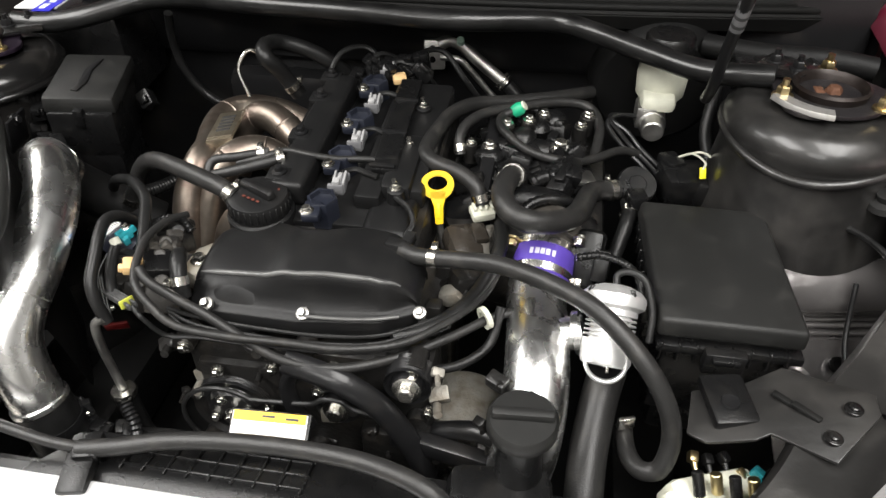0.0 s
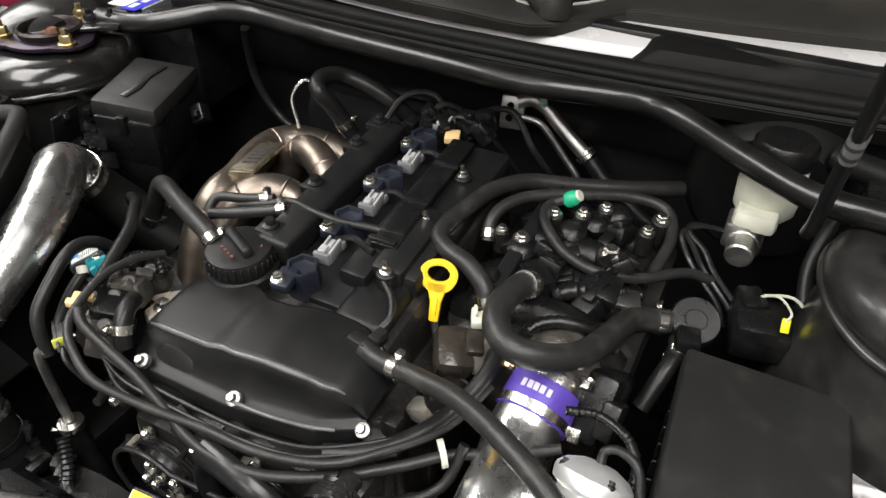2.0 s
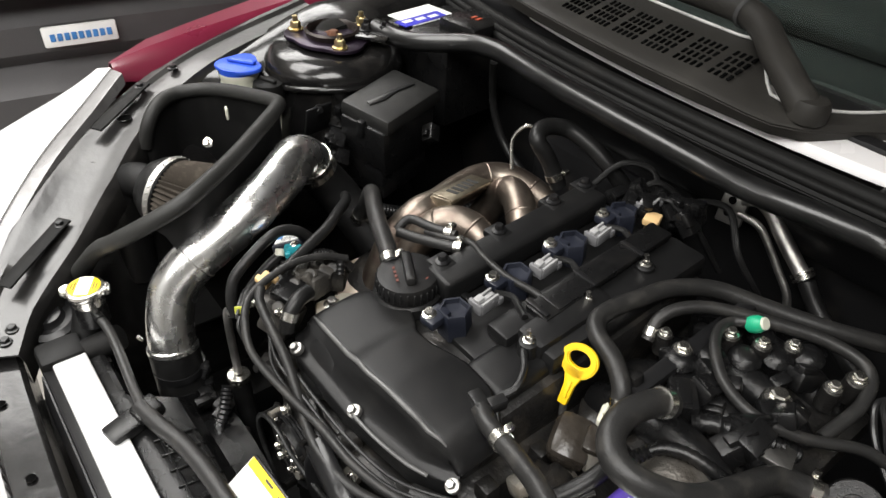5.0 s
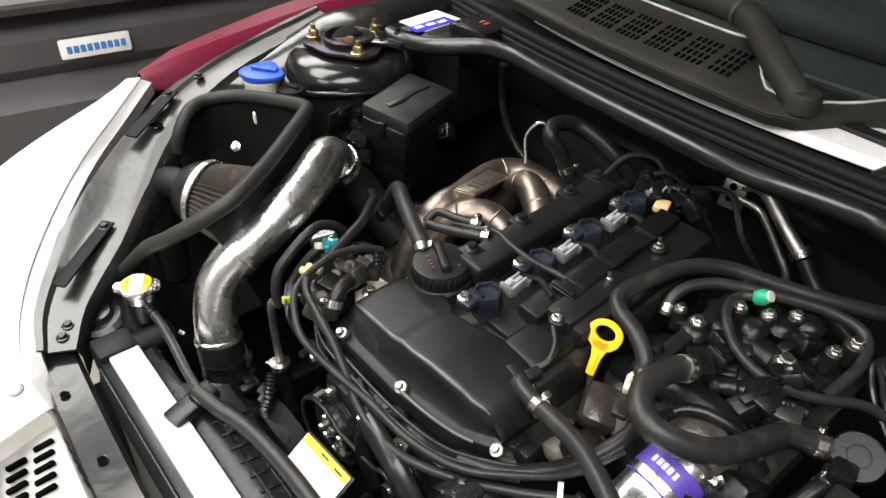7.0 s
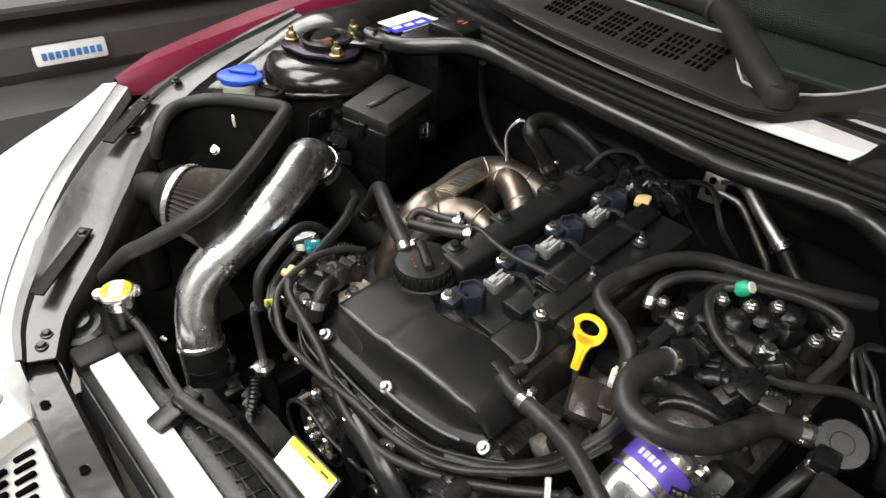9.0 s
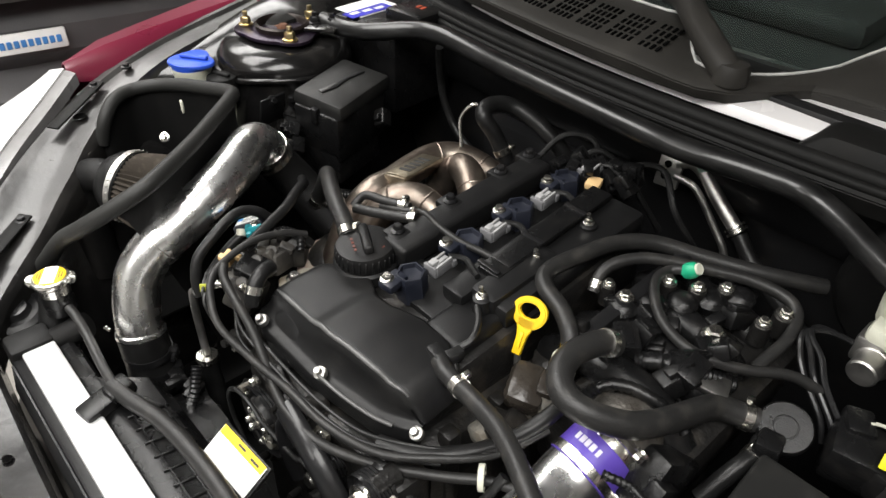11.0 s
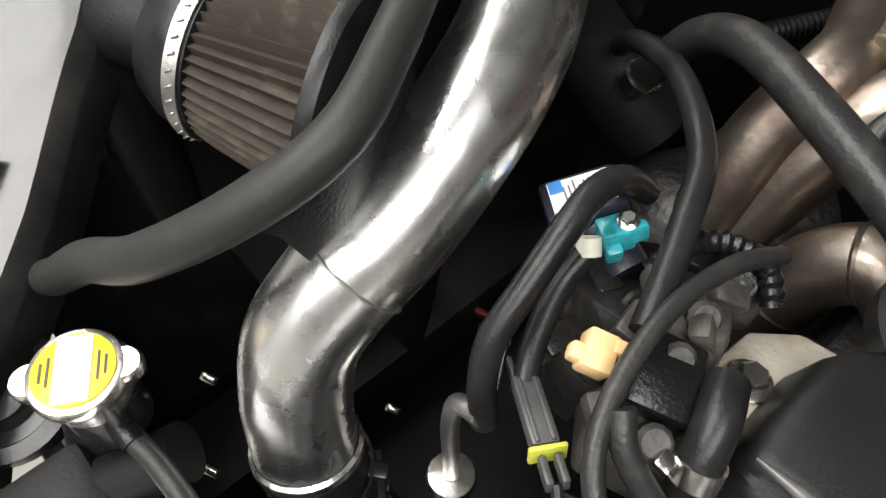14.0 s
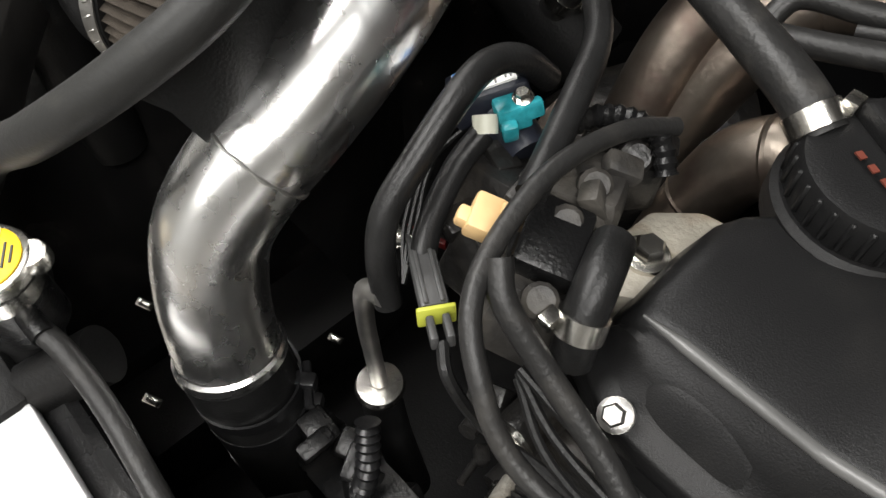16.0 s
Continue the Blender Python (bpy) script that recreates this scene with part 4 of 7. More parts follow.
for k in range(32):
    a = 2 * math.pi * k / 32
    w, h = 0.021, 0.017
    lift = -0.004 * max(0, -math.sin(a))
    ring_o.append(Vector((w * math.cos(a), 0.030 + h * math.sin(a) + lift)))
    ring_i.append(Vector((0.0125 * math.cos(a), 0.031 + 0.0088 * math.sin(a))))
f = [t.verts.new((p.x, p.y, 0.0)) for p in ring_o]
g = [t.verts.new((p.x, p.y, 0.0)) for p in ring_i]
for k in range(32):
    t.faces.new((f[k], f[(k + 1) % 32], g[(k + 1) % 32], g[k]))
r = bmesh.ops.extrude_face_region(t, geom=t.faces[:])
for v in r["geom"]:
    if isinstance(v, bmesh.types.BMVert):
        v.co.z += 0.008
bmesh.ops.recalc_face_normals(t, faces=t.faces)
bmesh.ops.bevel(t, geom=[e for e in t.edges if e.calc_face_angle(0) > 1], offset=0.0018, segments=2, affect="EDGES")
merge(b, t)
add_sheet(b, [(-0.0125, 0.022), (-0.006, 0.0), (-0.0052, -0.022), (0.0052, -0.022), (0.006, 0.0), (0.0125, 0.022)], 0.008, pose(0, 0, 0.008), 0.0015)
add_box(b, (0, -0.004, 0.0085), (0.005, 0.02, 0.003), bevel=0.001)
bmesh.ops.transform(b, matrix=pose(-0.131, 0.745, 0.836, 62, 0, 14), verts=b.verts)
part("handle", b, YELLOW, dip)
b = B()
add_tube(b, [(-0.128, 0.734, 0.82), (-0.122, 0.732, 0.78), (-0.11, 0.73, 0.70)], 0.004, 10, 3)
part("tube", b, CAST, dip, "grey steel dipstick tube")


# ---- right-hand side of the bay (towards the cooler): intake, washer tank, relay box ----
PIPE = [(-0.543, 0.452, 0.719), (-0.550, 0.456, 0.745), (-0.557, 0.463, 0.770), (-0.562, 0.476, 0.800), (-0.560, 0.499, 0.826), (-0.558, 0.528, 0.845), (-0.564, 0.565, 0.859), (-0.574, 0.602, 0.872), (-0.590, 0.640, 0.882), (-0.612, 0.674, 0.889), (-0.634, 0.697, 0.885), (-0.652, 0.720, 0.868), (-0.660, 0.735, 0.845)]
intake = thing("intercooler_pipe", (-0.545, 0.452, 0.66), "polished aluminium intercooler pipe with weld seams", "pipe")
b = B()
add_tube(b, PIPE, lambda q: 0.0298 + 0.0018 * max(0.0, min(1.0, (q - 0.35) / 0.25)), 40, 8)
part("pipe_body", b, POLISHED, intake, smooth=70)
line = smooth_line(PIPE, 8)
for i in (35,):
    way = (line[i + 1] - line[i - 1]).normalized()
    b = B()
    m = frame_at(line[i], way)
    ring = [m @ Vector((0.0301 * math.cos(a), 0.0301 * math.sin(a), 0.0003 * math.sin(9 * a))) for a in (2 * math.pi * k / 90 for k in range(91))]
    add_tube(b, ring, lambda q: 0.0009 + 0.0003 * math.sin(q * 480), 7, 1, caps=False)
    part("weld_bead", b, CAST, intake, "rippled weld bead")
b = B()
way = (line[2] - line[0]).normalized()
add_lathe(b, [(0.0305, -0.004), (0.0325, -0.002), (0.0325, 0.003), (0.0305, 0.005)], line[1], way, 36, False)
part("rolled_lip", b, POLISHED, intake)
coupler = thing("coupler_hose", (-0.535, 0.45, 0.6), "black silicone coupler with steel band clamps", "hose")
b = B()
add_tube(b, [line[1], (-0.540, 0.452, 0.69), (-0.537, 0.452, 0.64), (-0.535, 0.453, 0.58), (-0.53, 0.455, 0.50)], 0.0318, 32, 6)
part("hose_body", b, DEEP_RUBBER, coupler)
for z in (0.690, 0.660, 0.61):
    b = B()
    add_lathe(b, [(0.0316, -0.005), (0.0332, -0.005), (0.0332, 0.005), (0.0316, 0.005)], (-0.5385, 0.453, z), (-0.05, 0, 1), 36, False)
    add_box(b, (-0.515, 0.478, z), (0.014, 0.01, 0.012), (0, 0, 40), 0.002)
    add_cyl(b, (-0.525, 0.486, z), (-0.50, 0.470, z), 0.003, seg=8)
    part("band_clamp", b, BLACK_METAL, coupler, "black steel band clamp")
# turbo end: dark coupler and clamp
hose("turbo_coupler", [(-0.657, 0.726, 0.862), (-0.660, 0.742, 0.832), (-0.635, 0.77, 0.785), (-0.57, 0.79, 0.73)], 0.0325, SHIELD_BLACK, "dark dirty silicone coupler at the turbo", clamps=(0.08, 0.3))
b = B()
add_lathe(b, [(0.03, -0.06), (0.05, -0.05), (0.062, -0.02), (0.064, 0.02), (0.05, 0.045), (0.03, 0.05)], (-0.50, 0.76, 0.70), (0.5, 0.6, 0.2), 32)
add_lathe(b, [(0.066, -0.03), (0.075, -0.01), (0.075, 0.01), (0.066, 0.03)], (-0.47, 0.80, 0.71), (0.5, 0.6, 0.2), 32)
single("turbocharger", b, GREASY, "greasy black turbocharger housing low in the bay", "turbocharger")

# cone filter
AXIS = Vector((0.89, 0.505, -0.108)).normalized()
C1 = Vector((-0.683, 0.594, 0.800))
C0 = C1 - AXIS * 0.090
filt = thing("cone_air_filter", (-0.72, 0.57, 0.72), "dusty grey-brown pleated cone air filter", "air filter")
b = B()
m = frame_at(C0, AXIS)
n = 46
L = (C1 - C0).length
rings = []
for h, r, d in ((0.004, 0.053, 0.005), (0.02, 0.0575, 0.008), (L - 0.012, 0.0695, 0.0095), (L - 0.003, 0.0705, 0.006)):
    rings.append([b.verts.new(m @ Vector(((r - d * (k % 2)) * math.cos(math.pi * k / n), (r - d * (k % 2)) * math.sin(math.pi * k / n), h))) for k in range(2 * n)])
for a, c in zip(rings, rings[1:]):
    for k in range(2 * n):
        b.faces.new((a[k], a[(k + 1) % (2 * n)], c[(k + 1) % (2 * n)], c[k]))
part("pleats", b, PLEAT, filt, "dusty cotton pleats", smooth=20)
b = B()
add_lathe(b, [(0.05, L - 0.005), (0.0728, L - 0.005), (0.074, L), (0.0728, L + 0.005), (0.06, L + 0.012), (0.0, L + 0.012)], C0, AXIS, 48, False)
part("end_cap", b, DEEP_RUBBER, filt, "black rubber end cap")
b = B()
add_lathe(b, [(0.040, -0.035), (0.050, -0.02), (0.0545, -0.006), (0.0545, 0.006), (0.046, 0.008)], C0, AXIS, 48, False)
part("base_ring", b, DEEP_RUBBER, filt)
b = B()
add_lathe(b, [(0.0550, -0.005), (0.0565, -0.005), (0.0565, 0.004), (0.0550, 0.004)], C0, AXIS, 48, False)
for k in range(36):
    a = 2 * math.pi * k / 36
    add_box(b, m @ Vector((0.0567 * math.cos(a), 0.0567 * math.sin(a), -0.0005)), (0.0012, 0.002, 0.005), (0, 60, 40), 0.0003, 1)
part("band_clamp", b, CAST, filt, "perforated steel band clamp")
b = B()
add_tube(b, [C0 - AXIS * 0.02, C0 - AXIS * 0.06, C0 - AXIS * 0.085 + Vector((0, 0, -0.02)), C0 - AXIS * 0.10 + Vector((0, 0, -0.09)), C0 - AXIS * 0.10 + Vector((0, 0, -0.2))], 0.027, 24, 6)
part("inlet_pipe", b, SHIELD_BLACK, filt, "dark inlet pipe")

# heat shield box with its rubber edge seal
SEAL = [(-0.742, 0.372, 0.712), (-0.725, 0.388, 0.748), (-0.684, 0.398, 0.790), (-0.640, 0.415, 0.838), (-0.601, 0.432, 0.868), (-0.570, 0.470, 0.899), (-0.560, 0.512, 0.920), (-0.582, 0.555, 0.926), (-0.611, 0.598, 0.929), (-0.648, 0.645, 0.932), (-0.688, 0.697, 0.938), (-0.712, 0.710, 0.936), (-0.76, 0.703, 0.927), (-0.83, 0.684, 0.914), (-0.875, 0.660, 0.905), (-0.892, 0.625, 0.900), (-0.878, 0.590, 0.896), (-0.868, 0.566, 0.872), (-0.872, 0.556, 0.835)]
shield = thing("filter_heat_shield", (-0.75, 0.6, 0.62), "black sheet-metal filter box with a thick rubber edge seal", "filter box")
b = B()
sl = smooth_line(SEAL, 4)
drop = [min(1.0, max(0.0, (i / len(sl) - 0.28) * 8)) for i in range(len(sl))]
rows = [[p + Vector((0, 0, -0.006)), Vector((p.x * 0.985 - 0.008, p.y, p.z - 0.007 - 0.073 * d)), Vector((p.x * 0.98 - 0.01, p.y, (p.z - 0.008) * (1 - d) + 0.60 * d))] for p, d in zip(sl, drop)]
add_strip(b, rows, 0.0015)
part("sheet", b, SHIELD_BLACK, shield, "black sheet metal")
b = B()
add_box(b, (-0.80, 0.60, 0.58), (0.16, 0.16, 0.004))
part("floor_sheet", b, SHIELD_BLACK, shield)
b = B()
add_tube(b, SEAL, lambda q: 0.0108, 18, 6)
part("edge_seal", b, FOAM, shield, "thick black rubber edge seal")
b = B()
add_bolt(b, (-0.832, 0.640, 0.835), (0.5, -0.6, 0.5), 0.006, 0.006)
part("bolt", b, ZINC, shield)
b = B()
add_box(b, (-0.80, 0.667, 0.893), (0.012, 0.004, 0.02), (0, 0, -14), 0.002)
part("clip", b, CREAM, shield, "cream plastic clip")

# washer tank
wash = thing("washer_tank", (-0.895, 0.735, 0.75), "cream washer tank with a blue cap", "washer tank")
b = B()
add_box(b, (-0.89, 0.745, 0.79), (0.10, 0.09, 0.17), bevel=0.015)
add_lathe(b, [(0.034, 0.86), (0.032, 0.885), (0.030, 0.90), (0.033, 0.905), (0.033, 0.912)], (-0.90, 0.735, 0), seg=28, close=False)
part("tank", b, CREAM, wash)
b = B()
outline = []
for k in range(40):
    a = 2 * math.pi * k / 40
    r = 0.034 + 0.004 * math.cos(3 * a) + 0.012 * max(0, math.cos(a - 0.6)) ** 10
    outline.append((r * math.cos(a), r * math.sin(a)))
add_sheet(b, outline, 0.008, pose(-0.90, 0.735, 0.925, 3, 2, 0), 0.003)
add_lathe(b, [(0.031, 0.905), (0.033, 0.922)], (-0.90, 0.735, 0), seg=28)
add_box(b, (-0.895, 0.74, 0.9285), (0.05, 0.012, 0.006), (0, 0, 35), 0.003)
part("cap", b, BLUE, wash, "blue flip cap")
b = B()
add_lathe(b, [(0.024, 0.86), (0.026, 0.895), (0.024, 0.905), (0.015, 0.907), (0.0, 0.907)], (-0.845, 0.76, 0), seg=28, close=False)
add_box(b, (-0.845, 0.76, 0.909), (0.035, 0.008, 0.005), (0, 0, 20), 0.002)
part("pump_cap", b, PANEL_GREY, wash, "dark grey plastic cap")

# relay box
relay = thing("relay_box", (-0.69, 0.895, 0.78), "black plastic relay box with a raised lid emblem", "relay box")
t = (6, 4, 15)
b = B()
add_box(b, (-0.692, 0.893, 0.848), (0.094, 0.126, 0.085), t, 0.006)
add_box(b, (-0.694, 0.890, 0.79), (0.085, 0.11, 0.06), t, 0.005)
body = part("body", b, BLACK_PLASTIC, relay)
b = B()
add_box(b, (-0.689, 0.897, 0.899), (0.102, 0.134, 0.026), t, 0.006, taper=0.97)
lid = part("lid", b, BOX_PLASTIC, relay)
b = B()
mm = pose(-0.689, 0.897, 0.9125, *t)
add_sheet(b, [(-0.012, -0.045), (-0.002, -0.048), (0.006, -0.02), (0.004, 0.01), (0.012, 0.045), (0.003, 0.04), (-0.006, 0.01), (-0.006, -0.02)], 0.003, mm @ pose(0, 0, 0.002), 0.0008)
part("emblem", b, BLACK_METAL, lid, "glossy black raised swoosh")
for dx, dy in ((-0.053, -0.03), (-0.053, 0.03), (0.0, -0.069)):
    b = B()
    add_box(b, mm @ Vector((dx, dy, -0.03)), (0.014, 0.016, 0.03), t, 0.003)
    part("latch", b, BLACK_PLASTIC, lid)
for i, (x, y, z, s) in enumerate(((-0.745, 0.842, 0.875, 0.02), (-0.752, 0.835, 0.845, 0.024), (-0.728, 0.812, 0.84, 0.022), (-0.705, 0.805, 0.845, 0.02), (-0.69, 0.80, 0.825, 0.022), (-0.625, 0.93, 0.86, 0.022))):
    b = B()
    add_box(b, (x, y, z), (s, s * 1.3, s), (10 * i, 7 * i, 20 + 13 * i), 0.003)
    add_box(b, (x + 0.004, y - 0.012, z + 0.006), (s * 0.6, s * 0.5, s * 0.5), (10 * i, 7 * i, 20 + 13 * i), 0.002)
    part("plug", b, BLACK_PLASTIC, relay)
b = B()
add_box(b, (-0.757, 0.800, 0.865), (0.004, 0.05, 0.05), (0, 12, 10), 0.001)
add_bolt(b, (-0.752, 0.80, 0.883), (1, 0, 0.2), 0.006)
part("bracket", b, BLACK_METAL, relay)
hose("relay_loom", [(-0.70, 0.80, 0.83), (-0.69, 0.775, 0.80), (-0.66, 0.80, 0.76), (-0.62, 0.90, 0.72), (-0.55, 1.05, 0.72)], 0.011, DEEP_RUBBER, "black corrugated wiring loom", "wiring loom", ribs=0.0012)

# battery behind the relay box
bat = thing("battery", (-0.80, 1.09, 0.80), "black battery with a white and blue top label", "battery")
b = B()
add_box(b, (-0.79, 1.085, 0.885), (0.16, 0.15, 0.15), (0, 0, 6), 0.008)
part("case", b, BLACK_PLASTIC, bat)
b = B()
add_box(b, (-0.845, 1.07, 0.9615), (0.07, 0.10, 0.002), (0, 0, 6))
part("label_sheet", b, PAPER, bat, "white label")
b = B()
add_box(b, (-0.825, 1.055, 0.9632), (0.03, 0.10, 0.0012), (0, 0, 6))
part("blue_band", b, material("blue_label", (0.03, 0.03, 0.45), 0.4, bump=0), bat, "blue label band")
b = B()
for k in range(3):
    add_box(b, (-0.825, 1.025 + 0.028 * k, 0.9642), (0.010, 0.02, 0.0006), (0, 0, 6))
part("print_bar", b, PAPER, bat)
b = B()
add_box(b, (-0.745, 1.11, 0.965), (0.09, 0.09, 0.03), (0, 0, 6), 0.008)
term = part("terminal_cover", b, BLACK_PLASTIC, bat)
b = B()
for k in range(2):
    add_box(b, (-0.745 + 0.012 * k, 1.11, 0.981), (0.006, 0.012, 0.001), (0, 0, 6))
part("print_bar", b, RED_INK, term)

# ---- exhaust side: header runners, hoses and connectors ----
head = thing("exhaust_header", (-0.45, 0.82, 0.72), "heat-tinted stainless exhaust header with a name plate", "exhaust header")
RUN = [
    [(-0.365, 0.838, 0.812), (-0.392, 0.834, 0.838), (-0.420, 0.825, 0.845), (-0.444, 0.804, 0.836), (-0.460, 0.778, 0.800), (-0.470, 0.752, 0.745), (-0.475, 0.735, 0.69)],
    [(-0.375, 0.985, 0.795), (-0.430, 0.992, 0.818), (-0.480, 0.975, 0.832), (-0.505, 0.940, 0.834), (-0.500, 0.890, 0.834), (-0.485, 0.840, 0.836), (-0.482, 0.800, 0.834), (-0.489, 0.768, 0.803), (-0.490, 0.742, 0.755), (-0.490, 0.725, 0.70)],
    [(-0.365, 0.905, 0.800), (-0.390, 0.918, 0.826), (-0.425, 0.938, 0.840), (-0.458, 0.948, 0.832), (-0.480, 0.938, 0.800), (-0.492, 0.910, 0.750)],
    [(-0.365, 0.735, 0.790), (-0.392, 0.738, 0.798), (-0.414, 0.732, 0.778), (-0.424, 0.722, 0.740), (-0.430, 0.715, 0.70)],
]
for r in RUN:
    b = B()
    add_tube(b, r, 0.0235, 26, 7)
    run = part("runner", b, STAINLESS, head)
    ln = smooth_line(r, 7)
    for i in (9, 20):
        b = B()
        add_lathe(b, [(0.0234, -0.002), (0.0245, 0.0), (0.0234, 0.002)], ln[i], ln[i + 1] - ln[i - 1], 26, False)
        part("weld_bead", b, STAINLESS, run)
b = B()
add_box(b, (-0.366, 0.85, 0.80), (0.012, 0.32, 0.07), (5.7, 0, 0), 0.004)
part("flange", b, STAINLESS, head)
b = B()
add_box(b, (-0.466, 0.866, 0.862), (0.038, 0.088, 0.006), (-4, -8, 12), 0.0015)
add_box(b, (-0.457, 0.822, 0.858), (0.038, 0.005, 0.016), (-4, -8, 12), 0.0015)
nameplate = part("name_plate", b, material("bronzed_plate_steel", (0.33, 0.29, 0.22), 0.34, 0.9, bump=0.15, dirt=(0.12, 0.09, 0.06), dirt_amount=0.6, scale=60), head, "small bronze-tinted name plate")
b = B()
for k in range(5):
    add_box(b, (-0.466 - 0.0024 * (k - 2), 0.866 + 0.011 * (k - 2), 0.8656 - 0.0008 * (k - 2)), (0.020, 0.006, 0.001), (-4, -8, 12))
part("print_bar", b, INK, nameplate)
b = B()
add_lathe(b, [(0.05, -0.05), (0.055, 0.0), (0.042, 0.05)], (-0.508, 0.735, 0.69), (0.1, -0.3, 1), 28)
part("collector", b, STAINLESS, head)

hose("oil_breather_hose", [(-0.590, 0.765, 0.775), (-0.573, 0.768, 0.805), (-0.555, 0.766, 0.838), (-0.530, 0.754, 0.862), (-0.500, 0.737, 0.875), (-0.465, 0.718, 0.880), (-0.430, 0.702, 0.880), (-0.395, 0.689, 0.876), (-0.375, 0.682, 0.868)], 0.0115, RUBBER, "braided black rubber breather hose beside the oil cap", clamps=(0.05, 0.95))
hose("vacuum_hose", [(-0.595, 0.752, 0.815), (-0.575, 0.738, 0.838), (-0.539, 0.717, 0.855), (-0.505, 0.685, 0.868), (-0.478, 0.654, 0.872), (-0.462, 0.622, 0.870), (-0.448, 0.590, 0.866), (-0.440, 0.570, 0.862)], 0.0070, DEEP_RUBBER, "black rubber vacuum hose")
hose("vacuum_hose", [(-0.492, 0.640, 0.848), (-0.496, 0.622, 0.868), (-0.496, 0.600, 0.878), (-0.492, 0.578, 0.876), (-0.487, 0.550, 0.862), (-0.484, 0.528, 0.845), (-0.478, 0.518, 0.825), (-0.47, 0.514, 0.80)], 0.0070, DEEP_RUBBER, "black rubber vacuum hose bent over the teal valve")
hose("loom_hose", [(-0.425, 0.650, 0.858), (-0.434, 0.622, 0.868), (-0.438, 0.585, 0.872), (-0.434, 0.552, 0.868), (-0.422, 0.520, 0.862), (-0.402, 0.503, 0.850), (-0.372, 0.495, 0.828), (-0.320, 0.503, 0.812), (-0.262, 0.515, 0.800), (-0.20, 0.520, 0.795), (-0.14, 0.540, 0.792), (-0.10, 0.575, 0.792), (-0.06, 0.63, 0.79), (-0.04, 0.69, 0.80)], 0.0046, RUBBER, "thin black rubber hose round the engine front")
hose("front_hose", [(-0.424, 0.535, 0.868), (-0.412, 0.527, 0.858), (-0.385, 0.526, 0.838), (-0.350, 0.524, 0.818), (-0.310, 0.516, 0.798), (-0.260, 0.505, 0.782), (-0.20, 0.510, 0.775), (-0.14, 0.540, 0.772), (-0.085, 0.580, 0.774), (-0.045, 0.612, 0.778), (0.0, 0.63, 0.785), (0.05, 0.65, 0.80)], 0.0056, RUBBER, "black rubber hose sagging before the engine")
hose("lower_hose", [(-0.16, 0.545, 0.765), (-0.12, 0.545, 0.752), (-0.08, 0.560, 0.745), (-0.045, 0.59, 0.755), (-0.035, 0.62, 0.79)], 0.0056, DEEP_RUBBER, "short black lower hose")
for dz, dy in ((0.0, 0.0), (-0.006, -0.006), (0.004, 0.008)):
    hose("thin_pipe", [(-0.40, 0.528, 0.815 + dz), (-0.365, 0.520 + dy, 0.806 + dz), (-0.30, 0.520 + dy, 0.800 + dz), (-0.23, 0.522 + dy, 0.797 + dz), (-0.17, 0.532 + dy, 0.795 + dz), (-0.13, 0.555 + dy, 0.793 + dz), (-0.09, 0.59 + dy, 0.79 + dz)], 0.0023, DEEP_RUBBER, "thin black pipe clipped along the engine front", "pipe", seg=8, group="thin pipes along the engine front")
hose("loom_hose", [(-0.15, 0.550, 0.790), (-0.11, 0.575, 0.788), (-0.075, 0.62, 0.79), (-0.055, 0.665, 0.80), (-0.045, 0.705, 0.815), (-0.05, 0.74, 0.82)], 0.009, DEEP_RUBBER, "thick taped black wiring loom")
hose("steel_line", [(-0.470, 0.512, 0.808), (-0.486, 0.512, 0.795), (-0.490, 0.512, 0.760), (-0.488, 0.512, 0.720), (-0.486, 0.512, 0.688)], 0.0052, CAST, "bent steel line with a washer end", "pipe")
b = B()
add_lathe(b, [(0.006, 0.004), (0.0145, 0.003), (0.016, -0.002), (0.014, -0.008), (0.006, -0.009)], (-0.486, 0.512, 0.682), (0, 0, 1), 24)
single("end_washer", b, ZINC, "pale round line fitting washer", "fitting")
hose("drain_pipe", [(-0.486, 0.512, 0.675), (-0.486, 0.513, 0.64), (-0.482, 0.516, 0.58), (-0.47, 0.52, 0.5)], 0.0135, DEEP_RUBBER, "black pipe going down beside the engine")
hose("spring_conduit", [(-0.47, 0.49, 0.69), (-0.455, 0.475, 0.665), (-0.45, 0.455, 0.62), (-0.45, 0.45, 0.55)], 0.008, BLACK_METAL, "black corrugated conduit beside the fan", "conduit", ribs=0.002, pitch=0.006)
for k in range(5):
    b = B()
    add_box(b, (-0.50 + 0.022 * k, 0.470 + 0.012 * (k % 2), 0.655 - 0.008 * k), (0.026, 0.02, 0.022), (12 * k, 20, 30 * k), 0.004)
    add_box(b, (-0.49 + 0.022 * k, 0.462 + 0.012 * (k % 2), 0.662 - 0.008 * k), (0.012, 0.024, 0.012), (12 * k, 10, 30 * k), 0.003)
    single("connector_block", b, BLACK_PLASTIC, "black wiring connector low in the bay", "connector", "connectors beside the pipe")

# solenoid valve with teal clip and white label
sol = thing("solenoid_valve", (-0.49, 0.61, 0.83), "black solenoid valve with a white label and teal clip", "valve")
b = B()
add_box(b, (-0.510, 0.616, 0.842), (0.034, 0.040, 0.016), (18, -16, -38), 0.003)
add_cyl(b, (-0.495, 0.612, 0.84), (-0.470, 0.605, 0.835), 0.012, seg=18)
part("body", b, NAVY, sol)
b = B()
mm = pose(-0.510, 0.616, 0.842, 18, -16, -38)
add_box(b, mm @ Vector((0.001, 0, 0.0088)), (0.024, 0.031, 0.0012), (18, -16, -38))
